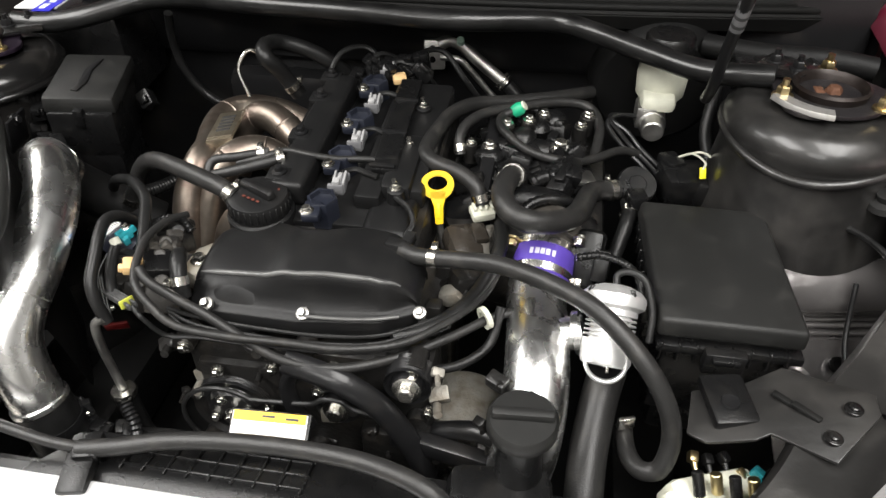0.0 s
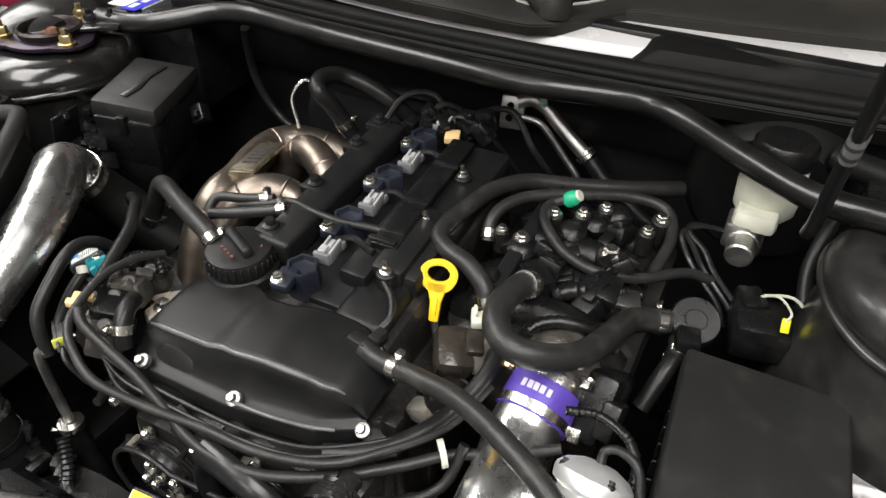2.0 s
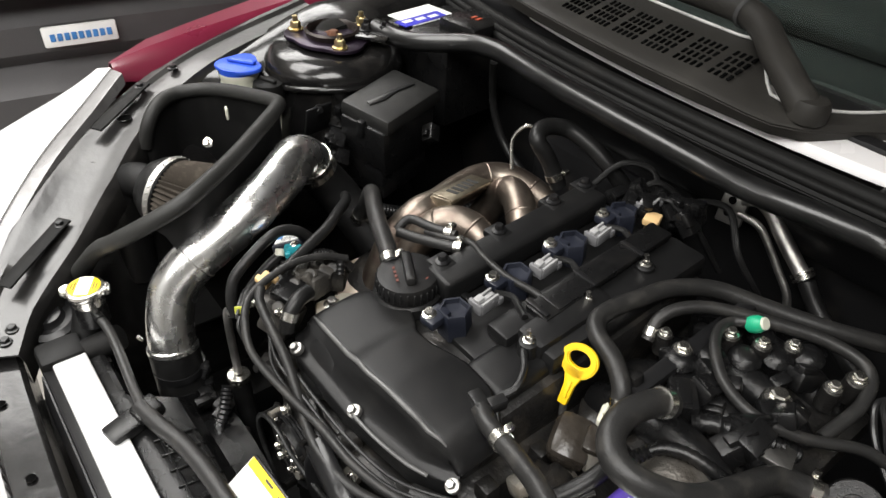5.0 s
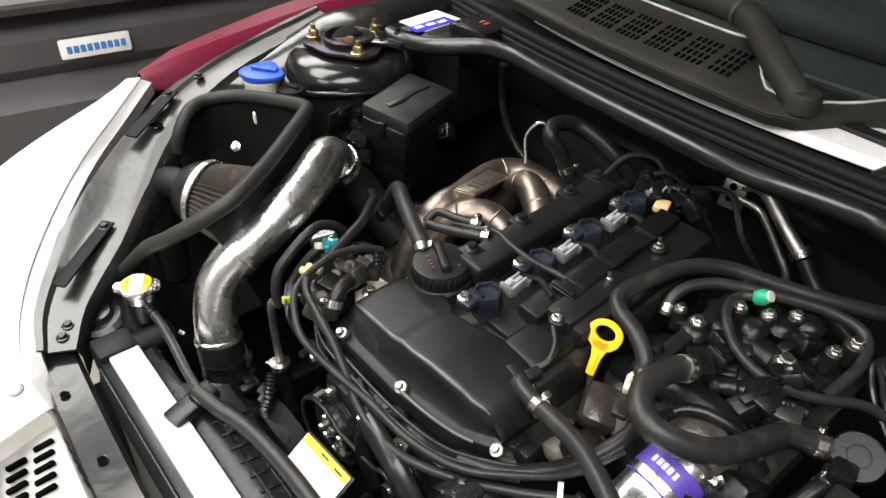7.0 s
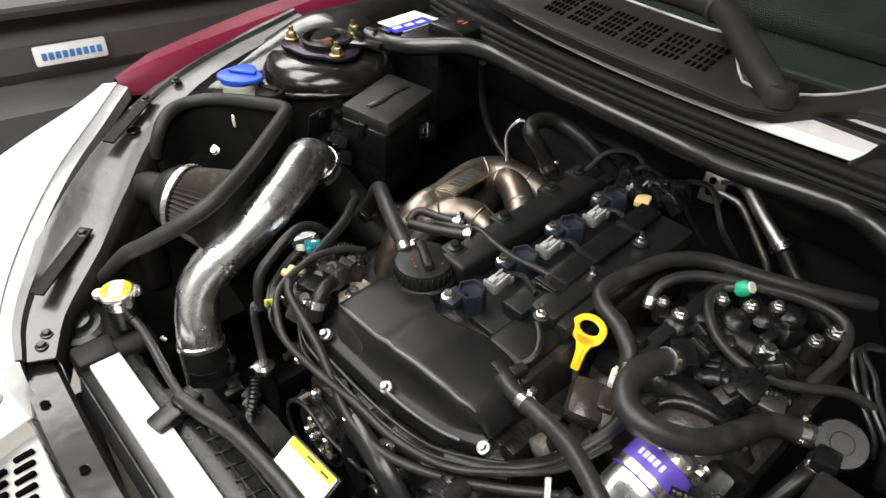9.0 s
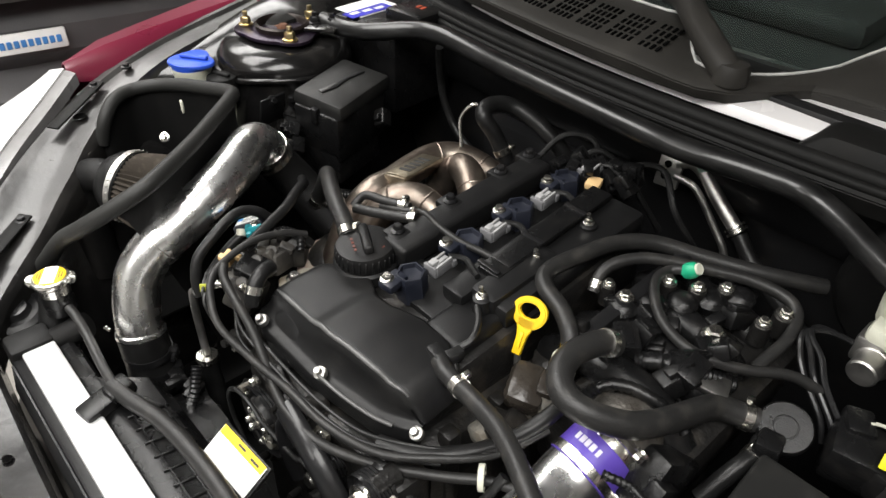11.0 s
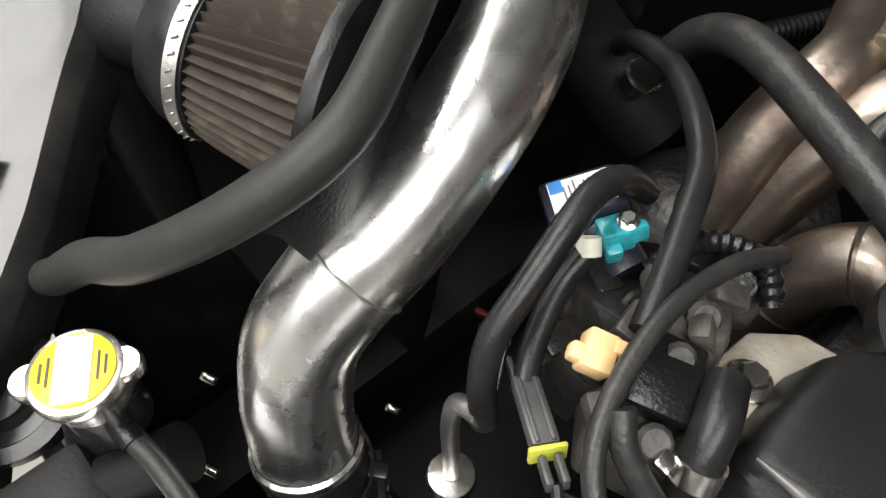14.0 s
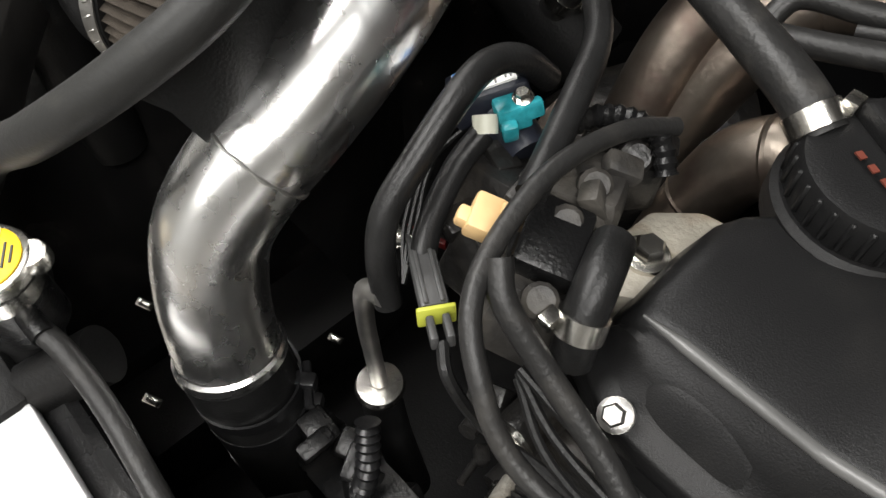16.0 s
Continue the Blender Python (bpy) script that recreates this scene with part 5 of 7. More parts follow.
part("label_sheet", b, PAPER, sol, "white printed label")
b = B()
add_box(b, mm @ Vector((-0.006, -0.0115, 0.0096)), (0.010, 0.007, 0.0006), (18, -16, -38))
part("label_corner", b, BLUE_INK, sol, "blue label corner")
b = B()
for k in range(9):
    add_box(b, mm @ Vector((0.001 + 0.0015 * (k % 2), 0.013 - 0.0026 * k, 0.0096)), (0.019 - 0.004 * (k % 3), 0.0010, 0.0005), (18, -16, -38))
part("print_bar", b, GREY_PLASTIC, sol)
b = B()
add_box(b, (-0.483, 0.604, 0.855), (0.014, 0.016, 0.013), (10, -10, -30), 0.002)
add_box(b, (-0.476, 0.610, 0.859), (0.007, 0.010, 0.009), (10, -20, -30), 0.002)
add_box(b, (-0.477, 0.597, 0.852), (0.006, 0.008, 0.012), (10, 10, -30), 0.002)
part("clip", b, TEAL, sol, "translucent teal connector clip")
b = B()
add_cyl(b, (-0.489, 0.592, 0.857), (-0.484, 0.588, 0.851), 0.006, seg=14)
part("seal", b, CREAM, sol)
b = B()
add_bolt(b, (-0.481, 0.608, 0.863), (0, -0.2, 1), 0.0035, 0.004)
part("bolt", b, ZINC, sol)
hose("sensor_lead", [(-0.486, 0.588, 0.850), (-0.484, 0.57, 0.842), (-0.474, 0.545, 0.832), (-0.462, 0.528, 0.826)], 0.0062, DEEP_RUBBER, "taped black sensor lead", "cable")

hose("ribbed_loom", [(-0.462, 0.606, 0.846), (-0.458, 0.620, 0.856), (-0.449, 0.631, 0.860), (-0.437, 0.638, 0.860), (-0.425, 0.640, 0.856), (-0.414, 0.634, 0.846)], 0.0058, BLACK_PLASTIC, "black corrugated loom behind the valves", "wiring loom", ribs=0.0012, pitch=0.005)

# tan connector and its bracket
tan = thing("tan_connector", (-0.447, 0.552, 0.845), "tan plastic connector plug on the engine corner", "connector")
b = B()
add_box(b, (-0.448, 0.552, 0.854), (0.014, 0.018, 0.013), (10, 15, 30), 0.002)
add_box(b, (-0.441, 0.560, 0.856), (0.010, 0.007, 0.009), (10, 15, 30), 0.002)
add_box(b, (-0.453, 0.546, 0.855), (0.009, 0.008, 0.009), (10, 15, 30), 0.002)
part("plug", b, TAN, tan)
b = B()
add_box(b, (-0.425, 0.568, 0.845), (0.03, 0.035, 0.02), (10, 15, 30), 0.003)
part("socket", b, BLACK_PLASTIC, tan)
tie = thing("pin_connector", (-0.436, 0.512, 0.835), "black pin connector with a yellow-green lock", "connector")
b = B()
TIE_TURN = (-13.5, 0, 58.4)
add_box(b, (-0.4515, 0.5231, 0.8314), (0.0125, 0.036, 0.009), TIE_TURN, 0.002)
for dx, dy in ((0.0022, 0.0036), (-0.0022, -0.0036)):
    add_box(b, (-0.4705 + dx, 0.5348 + dy, 0.8260), (0.0028, 0.014, 0.006), TIE_TURN, 0.001)
    add_box(b, (-0.4275 + dx * 0.8, 0.5084 + dy * 0.8, 0.8381), (0.0034, 0.013, 0.007), TIE_TURN, 0.001)
    add_box(b, (-0.4515 + dx * 0.8, 0.5231 + dy * 0.8, 0.8362), (0.002, 0.032, 0.002), TIE_TURN, 0.0006)
part("shell", b, material("worn_grey_black_plastic", (0.05, 0.05, 0.05), 0.4, vary=0.3), tie)
b = B()
add_box(b, (-0.435, 0.513, 0.836), (0.0165, 0.0026, 0.010), TIE_TURN, 0.001)
part("lock", b, material("lime_plastic", (0.40, 0.42, 0.05), 0.4), tie, "yellow-green lock bar")
hose("pin_lead", [(-0.424, 0.506, 0.838), (-0.412, 0.499, 0.830), (-0.395, 0.505, 0.80), (-0.36, 0.512, 0.795), (-0.30, 0.515, 0.79)], 0.0028, DEEP_RUBBER, "thin black lead of the connector", "cable", seg=8)
for k in range(3):
    hose("thin_wire", [(-0.505, 0.60 + 0.004 * k, 0.835), (-0.512, 0.575 + 0.003 * k, 0.815), (-0.500 + 0.004 * k, 0.55, 0.80), (-0.478, 0.53, 0.79)], 0.0013, DEEP_RUBBER, "thin black wire under the valve", "cable", seg=6, group="thin wires under the valve")
for i, (x, y, z, sx, sy, sz) in enumerate(((-0.465, 0.60, 0.820, 0.045, 0.06, 0.03), (-0.440, 0.610, 0.832, 0.04, 0.05, 0.03), (-0.44, 0.64, 0.828, 0.03, 0.04, 0.03), (-0.435, 0.585, 0.836, 0.03, 0.035, 0.025), (-0.46, 0.57, 0.80, 0.04, 0.03, 0.04), (-0.42, 0.555, 0.815, 0.04, 0.04, 0.04), (-0.465, 0.635, 0.808, 0.025, 0.03, 0.025))):
    b = B()
    add_box(b, (x, y, z), (sx, sy, sz), (8 * i - 20, 6 * i - 10, 25 * i), 0.005)
    add_cyl(b, (x, y, z), (x + 0.012, y - 0.01, z + sz * 0.75), 0.008, seg=12, bevel=0.002)
    add_box(b, (x + 0.01, y + 0.012, z + sz * 0.5), (0.018, 0.012, 0.01), (10, 20 * i, 40), 0.002)
    add_box(b, (x - 0.012, y - 0.008, z + sz * 0.5), (0.014, 0.02, 0.012), (0, 10, 70 - 20 * i), 0.002)
    single("control_valve", b, DUSTY if i % 2 else GREASY, "dirty black control valve lump beside the cover", "valve", "control valves beside the cover")
b = B()
add_sheet(b, [(-0.418, 0.598), (-0.416, 0.636), (-0.398, 0.655), (-0.374, 0.660), (-0.376, 0.60), (-0.395, 0.586)], 0.03, pose(0, 0, 0.818), 0.004)
cb = single("cast_bracket", b, material("cream_stained_casting", (0.40, 0.37, 0.31), 0.5, 0.3, bump=0.5, fine=240, dirt=(0.22, 0.15, 0.08), dirt_amount=0.5, scale=45), "oil-stained cast aluminium bracket by the engine corner", "bracket")
for x, y in ((-0.400, 0.612),):
    b = B()
    add_bolt(b, (x, y, 0.820), (0, 0, 1), 0.0075, 0.008)
    part("bolt", b, ZINC, cb)
hose("clamp_elbow", [(-0.405, 0.585, 0.85), (-0.398, 0.568, 0.852), (-0.392, 0.553, 0.842), (-0.388, 0.545, 0.822)], 0.0095, DEEP_RUBBER, "short black elbow hose with a clamp", clamps=(0.7,))
b = B()
add_cyl(b, (-0.515, 0.555, 0.77), (-0.50, 0.565, 0.772), 0.008, 0.003, 14)
single("sensor_tip", b, ZINC, "shiny metal sensor tip low down", "sensor")
b = B()
add_box(b, (-0.54, 0.60, 0.70), (0.03, 0.004, 0.015), (20, 0, 20), 0.001)
single("red_tag", b, material("red_plastic", (0.12, 0.006, 0.006), 0.4), "dark red plastic tag deep in the bay", "tag")
for p, s in (((-0.648, 0.434, 0.665), 0.007), ((-0.62, 0.40, 0.60), 0.008), ((-0.57, 0.53, 0.60), 0.007)):
    b = B()
    add_box(b, p, (s * 1.8, s, s * 0.4), (35, 22, 30), 0.001, taper=0.6)
    single("bright_clip", b, ZINC, "small bright metal clip deep in the bay", "clip", "bright clips deep in the bay")
horn = thing("horn", (-0.675, 0.338, 0.71), "black disc horn behind the radiator support", "horn")
b = B()
add_lathe(b, [(0.034, -0.02), (0.038, -0.01), (0.038, 0.0), (0.03, 0.004), (0.028, 0.001), (0.02, 0.001), (0.016, 0.01), (0.0, 0.012)], (-0.675, 0.338, 0.733), (0.15, -0.1, 1), 32, False)
part("disc", b, BLACK_METAL, horn)
hose("coil_loom", [(-0.400, 0.752, 0.872), (-0.365, 0.760, 0.880), (-0.338, 0.772, 0.885), (-0.305, 0.768, 0.884), (-0.268, 0.770, 0.880), (-0.235, 0.778, 0.878), (-0.205, 0.782, 0.876), (-0.182, 0.787, 0.872), (-0.163, 0.786, 0.855), (-0.155, 0.78, 0.83)], 0.0045, RUBBER, "black taped coil wiring loom", "wiring loom")
hose("vent_pipe", [(-0.436, 0.732, 0.862), (-0.430, 0.748, 0.876), (-0.398, 0.756, 0.880), (-0.360, 0.768, 0.884)], 0.006, RUBBER, "black U-shaped vent hose", clamps=(0.9,))
hose("vent_pipe", [(-0.425, 0.728, 0.866), (-0.395, 0.735, 0.872), (-0.355, 0.748, 0.880), (-0.335, 0.758, 0.884)], 0.0068, RUBBER, "black U-shaped vent hose", clamps=(0.9,))
hose("rear_coolant_hose", [(-0.400, 0.995, 0.855), (-0.420, 0.985, 0.895), (-0.437, 0.975, 0.922), (-0.446, 0.998, 0.930), (-0.435, 1.035, 0.922), (-0.395, 1.05, 0.905), (-0.36, 1.06, 0.88), (-0.33, 1.08, 0.84)], 0.0125, DEEP_RUBBER, "arched black coolant hose behind the engine", clamps=(0.05,))
hose("thin_hose", [(-0.470, 0.965, 0.86), (-0.485, 0.975, 0.90), (-0.470, 0.99, 0.925), (-0.45, 1.0, 0.91)], 0.003, ZINC, "thin bent steel bracket wire", "wire", seg=8)
hose("firewall_hose", [(-0.632, 1.06, 0.95), (-0.645, 1.075, 0.90), (-0.642, 1.085, 0.84), (-0.61, 1.09, 0.79), (-0.55, 1.08, 0.77)], 0.007, DEEP_RUBBER, "thin black hose down the firewall")
for i in range(9):
    b = B()
    x, y = -0.30 + 0.02 * (i % 5) + 0.004 * i, 1.0 + 0.02 * (i // 3)
    add_box(b, (x, y, 0.888 + 0.006 * (i % 3)), (0.026, 0.034, 0.018), (10 * i, 8, 24 * i), 0.003)
    add_box(b, (x + 0.006, y - 0.012, 0.900 + 0.006 * (i % 3)), (0.012, 0.018, 0.008), (10 * i, 8, 24 * i), 0.002)
    single("rear_connector", b, BLACK_PLASTIC, "dark wiring connector at the back of the engine", "connector", "connectors at the back of the engine")
b = B()
add_box(b, (-0.232, 0.985, 0.897), (0.02, 0.022, 0.01), (6, 0, 20), 0.002)
single("tan_plug", b, TAN, "small tan plug at the engine's rear", "connector")
for i in range(3):
    r = random.Random(i)
    p = Vector((-0.36 + 0.06 * i, 1.02, 0.87))
    hose("rear_loom", [p, p + Vector((0.02, 0.03, 0.035)), p + Vector((0.06, 0.05, 0.02 + r.uniform(-0.01, 0.02))), p + Vector((0.10, 0.03, 0.0)), p + Vector((0.13, 0.06, -0.06))], 0.0045, DEEP_RUBBER, "black wiring loom behind the engine", "wiring loom", seg=8, group="looms behind the engine")


# ---- strut brace ----
brace = thing("strut_brace", (CX, 1.02, 0.95), "black painted strut brace bar across the bay", "strut brace")
b = B()
add_tube(b, [(-0.835, 0.962, 0.962), (-0.79, 0.972, 0.958), (-0.735, 0.985, 0.964), (-0.655, 1.025, 0.980), (-0.60, 1.032, 0.986), (-0.545, 1.026, 0.988), (-0.45, 1.016, 0.988), (-0.30, 1.014, 0.985), (-0.15, 1.020, 0.978), (-0.05, 1.046, 0.973), (0.0, 1.060, 0.967), (0.05, 1.048, 0.960), (0.12, 1.008, 0.952), (0.20, 0.965, 0.946), (0.285, 0.935, 0.957)], 0.0155, 24, 6)
part("bar", b, BRACE_BLACK, brace)
for s, (sx, sy) in ((-1, L_STRUT), (1, R_STRUT)):
    b = B()
    mm = pose(sx - s * 0.045, sy + 0.055, 0.962, 0, 0, -s * 38)
    add_sheet(b, [(-0.03, -0.03), (0.03, -0.03), (0.034, 0.03), (-0.034, 0.03)], 0.005, mm, 0.001)
    foot = part("foot", b, BODY_BLACK, brace)
    for dx in (-0.016, 0.016):
        b = B()
        q = mm @ Vector((dx, 0.004, 0))
        add_bolt(b, q, r=0.008, h=0.01)
        add_cyl(b, q, (q.x, q.y, q.z + 0.018), 0.004, seg=10)
        part("bolt", b, BLACK_METAL, foot)

# bonnet prop
prop = thing("bonnet_prop", (0.205, 0.915, 0.94), "black bonnet prop rod with a small label", "prop rod")
b = B()
add_tube(b, [(0.204, 0.935, 0.92), (0.205, 0.912, 0.95), (0.205, 0.875, 1.03), (0.204, 0.815, 1.13), (0.20, 0.72, 1.30), (0.19, 0.55, 1.60)], 0.0075, 14, 3)
part("rod", b, BLACK_METAL, prop)
b = B()
add_lathe(b, [(0.0082, -0.022), (0.0082, 0.022)], (0.205, 0.856, 1.062), (0, -0.45, 0.9), 18, False)
part("label_sleeve", b, GREY_PLASTIC, prop, "grey printed label")
b = B()
for k in range(3):
    add_lathe(b, [(0.0085, -0.002), (0.0085, 0.003)], (0.205, 0.861 - 0.005 * k, 1.050 + 0.012 * k), (0, -0.45, 0.9), 18, False)
part("print_bar", b, INK, prop)

# ---- fuse box ----
fuse = thing("fuse_box", (0.21, 0.70, 0.65), "large matt black fuse box with a ribbed rim", "fuse box")
t = (1, 3, 3)
b = B()
add_box(b, (0.213, 0.702, 0.735), (0.145, 0.205, 0.13), t, 0.008)
add_box(b, (0.213, 0.705, 0.66), (0.13, 0.19, 0.08), t, 0.01)
part("body", b, BLACK_PLASTIC, fuse)
b = B()
add_box(b, (0.211, 0.7035, 0.812), (0.160, 0.226, 0.026), t, 0.006, 3, taper=0.98)
lid = part("lid", b, BOX_PLASTIC, fuse, "plain matt lid with rounded edges")
b = B()
add_box(b, (0.212, 0.702, 0.785), (0.160, 0.228, 0.012), t, 0.003)
part("rim", b, BLACK_PLASTIC, fuse)
for k in range(8):
    b = B()
    add_box(b, (0.144 + 0.0195 * k, 0.588 + 0.001 * k, 0.782 - 0.001 * k), (0.003, 0.008, 0.026), t, 0.001, 1)
    part("rib", b, BLACK_PLASTIC, fuse)
for k in range(9):
    b = B()
    add_box(b, (0.131, 0.615 + 0.022 * k, 0.785), (0.008, 0.003, 0.024), t, 0.001, 1)
    part("rib", b, BLACK_PLASTIC, fuse)
b = B()
add_box(b, (0.210, 0.578, 0.783), (0.045, 0.014, 0.03), t, 0.003)
add_box(b, (0.210, 0.572, 0.792), (0.03, 0.014, 0.008), t, 0.002)
part("latch", b, BLACK_PLASTIC, fuse)
for p in ((0.125, 0.835, 0.80), (0.30, 0.66, 0.74)):
    b = B()
    add_box(b, p, (0.026, 0.03, 0.05), (0, 0, 12), 0.005)
    part("side_latch", b, BLACK_PLASTIC, fuse)
stay = thing("latch_bracket", (0.22, 0.52, 0.74), "grey-black bracket with a square rubber pad", "bracket")
b = B()
add_sheet(b, [(0.172, 0.49), (0.182, 0.545), (0.235, 0.552), (0.275, 0.572), (0.352, 0.530), (0.350, 0.505), (0.300, 0.452), (0.25, 0.487), (0.235, 0.480), (0.19, 0.478)], 0.004, pose(0, 0, 0.7245, 0, -14, 0), 0.001)
part("plate", b, TOWER_PAINT, stay)
b = B()
add_box(b, (0.209, 0.527, 0.779), (0.046, 0.062, 0.014), (4, 0, 12), 0.004)
part("pad", b, BLACK_PLASTIC, stay, "square black rubber pad")
b = B()
add_lathe(b, [(0.010, 0.0), (0.009, 0.002), (0.004, 0.001)], (0.209, 0.520, 0.786), seg=18)
part("pad_pin", b, BLACK_METAL, stay)
for p in ((0.318, 0.512, 0.806), (0.293, 0.478, 0.800)):
    b = B()
    add_bolt(b, p, r=0.006, h=0.004)
    part("bolt", b, BODY_BLACK, stay)
for p in ((0.262, 0.525, 0.792), (0.277, 0.510, 0.796)):
    b = B()
    add_box(b, p, (0.03, 0.008, 0.005), (0, 0, -40), 0.002)
    part("ridge", b, PANEL_GREY, stay)
b = B()
add_lathe(b, [(0.017, -0.004), (0.016, 0.003), (0.012, 0.005), (0.011, 0.011), (0.0, 0.012)], (0.395, 0.575, 0.812), (0.1, -0.2, 1), 24, False)
part("bump_stop", b, RUBBER, rail_r, "round rubber bump stop")
b = B()
add_lathe(b, [(0.013, 0.0), (0.011, 0.003), (0.006, 0.001)], (0.425, 0.648, 0.826), (0.1, -0.2, 1), 20)
part("rail_bolt", b, BODY_BLACK, rail_r)
b = B()
add_lathe(b, [(0.0055, 0.0), (0.005, 0.001)], (0.352, 0.515, 0.797), seg=16)
part("hole", b, VOID, rail_r)
# apron panel and frame rail beside the fuse box
apron = thing("apron_panel", (0.38, 0.72, 0.55), "glossy dusty black apron panel with a rolled frame rail", "panel", kind="structure")
b = B()
add_cyl(b, (0.285, 0.785, 0.725), (0.48, 0.815, 0.725), 0.042, seg=32)
part("frame_rail", b, APRON_GREY, apron)
b = B()
rows = []
for k in range(13):
    x = 0.30 + 0.19 * k / 12
    rows.append([(x, 0.80 + 0.15 * (x - 0.27), 0.695), (x, 0.745 + 0.15 * (x - 0.27), 0.685 + 0.004 * math.sin(1.7 * k)), (x, 0.715 + 0.15 * (x - 0.27), 0.69), (x, 0.705 + 0.15 * (x - 0.27), 0.676), (x, 0.66, 0.66 + 0.006 * math.sin(k)), (x, 0.60, 0.645), (x, 0.52, 0.63), (x, 0.42, 0.61)])
add_strip(b, rows, 0.003)
sheet = part("sheet", b, APRON_GREY, apron)
for y, z in ((0.752, 0.692), (0.738, 0.694), (0.724, 0.693)):
    b = B()
    add_tube(b, [(0.30 + 0.045 * k, y + 0.15 * (0.03 + 0.045 * k), z + 0.001 * (k % 2)) for k in range(5)], 0.0035, 10, 4)
    part("pressed_rib", b, APRON_GREY, sheet)
b = B()
add_lathe(b, [(0.013, 0.0), (0.012, 0.004), (0.008, 0.004), (0.007, 0.001), (0.0, 0.001)], (0.392, 0.700, 0.676), (0.0, -0.2, 1), 22, False)
part("plug", b, BODY_BLACK, sheet, "black rubber drain plug")
for k in range(3):
    b = B()
    add_lathe(b, [(0.024 - 0.004 * k, 0.0), (0.022 - 0.004 * k, 0.003), (0.017 - 0.004 * k, 0.0005)], (0.335 + 0.022 * k, 0.675 - 0.03 * k, 0.667 - 0.008 * k), (0.1 * k, -0.25, 1), 22, False)
    part("dent", b, APRON_GREY, sheet)
b = B()
add_tube(b, [(0.40, 0.76, 0.765), (0.398, 0.735, 0.72), (0.394, 0.71, 0.70), (0.392, 0.67, 0.68), (0.39, 0.63, 0.665)], 0.0035, 8, 4)
part("drain_wire", b, BLACK_METAL, apron)
hose("wing_cable", [(0.285, 0.832, 0.803), (0.33, 0.825, 0.815), (0.375, 0.79, 0.828), (0.405, 0.745, 0.828), (0.42, 0.70, 0.815), (0.415, 0.66, 0.78)], 0.004, DEEP_RUBBER, "thin black cable over the wing", "cable", seg=8)
hose("wing_cable", [(0.285, 0.838, 0.800), (0.335, 0.832, 0.811), (0.385, 0.79, 0.824), (0.412, 0.745, 0.824), (0.428, 0.70, 0.81), (0.425, 0.66, 0.775)], 0.003, DEEP_RUBBER, "thin black cable over the wing", "cable", seg=8)
b = B()
add_lathe(b, [(0.026, 0.0), (0.022, 0.006), (0.014, 0.008), (0.013, 0.016), (0.0, 0.018)], (0.415, 0.80, 0.865), (-0.4, -0.2, 1), 22, False)
single("wing_bump_stop", b, RUBBER, "black rubber stop on the inner wing", "rubber stop")

# ---- intake side ----
manifold = thing("intake_manifold", (0.0, 0.86, 0.7), "black plastic intake manifold with bolts and ribs", "intake manifold")
b = B()
add_box(b, (0.005, 0.86, 0.76), (0.15, 0.30, 0.12), (4, 8, 0), 0.02)
part("plenum", b, GREASY, manifold)
for k in range(4):
    y = 0.78 + 0.062 * k
    b = B()
    add_tube(b, [(-0.115, y, 0.80), (-0.075, y, 0.825), (-0.03, y, 0.833), (0.02, y, 0.825), (0.06, y, 0.79)], 0.022, 16, 5)
    part("runner", b, BLACK_PLASTIC, manifold)
    b = B()
    add_box(b, (-0.085, y + 0.008, 0.848), (0.02, 0.016, 0.03), (0, -20, 0), 0.003)
    add_cyl(b, (-0.085, y + 0.008, 0.84), (-0.10, y + 0.008, 0.80), 0.007, seg=12)
    part("injector", b, BLACK_PLASTIC, manifold)
b = B()
add_box(b, (-0.078, 0.88, 0.855), (0.02, 0.24, 0.018), (5, 0, 0), 0.005)
part("fuel_rail", b, BLACK_METAL, manifold)
for k in range(9):
    b = B()
    add_box(b, (-0.055 + 0.0, 0.77 + 0.03 * k, 0.843), (0.06, 0.004, 0.014), (4, 10, 0), 0.001, 1)
    part("rib", b, BLACK_PLASTIC, manifold)
for x, y, z, r in ((-0.079, 0.857, 0.866, 0.007), (0.017, 0.893, 0.853, 0.0095), (0.030, 0.862, 0.838, 0.009), (-0.055, 0.79, 0.862, 0.006), (-0.105, 0.86, 0.868, 0.005), (-0.03, 0.93, 0.872, 0.006), (0.045, 0.95, 0.858, 0.006), (0.055, 0.98, 0.86, 0.007), (-0.06, 0.915, 0.872, 0.006), (0.0, 0.82, 0.848, 0.006), (-0.01, 0.96, 0.868, 0.006)):
    b = B()
    add_bolt(b, (x, y, z), (0.05, -0.1, 1), r, r)
    part("bolt", b, ZINC, manifold)
    b = B()
    add_lathe(b, [(r * 1.9, -0.03), (r * 1.7, -0.002)], (x, y, z), (0.05, -0.1, 1), 14)
    part("boss", b, GREASY, manifold)
b = B()
add_box(b, (0.045, 0.845, 0.834), (0.045, 0.03, 0.008), (4, 10, 20), 0.002)
part("bright_tab", b, CAST, manifold, "bright metal tab")
rng = random.Random(5)
for i in range(16):
    x, y = rng.uniform(-0.06, 0.06), rng.uniform(0.80, 1.0)
    b = B()
    s = rng.uniform(0.014, 0.028)
    r3 = (rng.uniform(-25, 25), rng.uniform(-25, 25), rng.uniform(0, 180))
    add_box(b, (x, y, 0.845 + rng.uniform(0, 0.012)), (s, s * 1.5, s * 0.9), r3, 0.003)
    add_box(b, (x, y, 0.845 + s * 0.55), (s * 0.5, s * 1.1, s * 0.4), r3, 0.0015)
    part("plug", b, BLACK_PLASTIC, manifold)
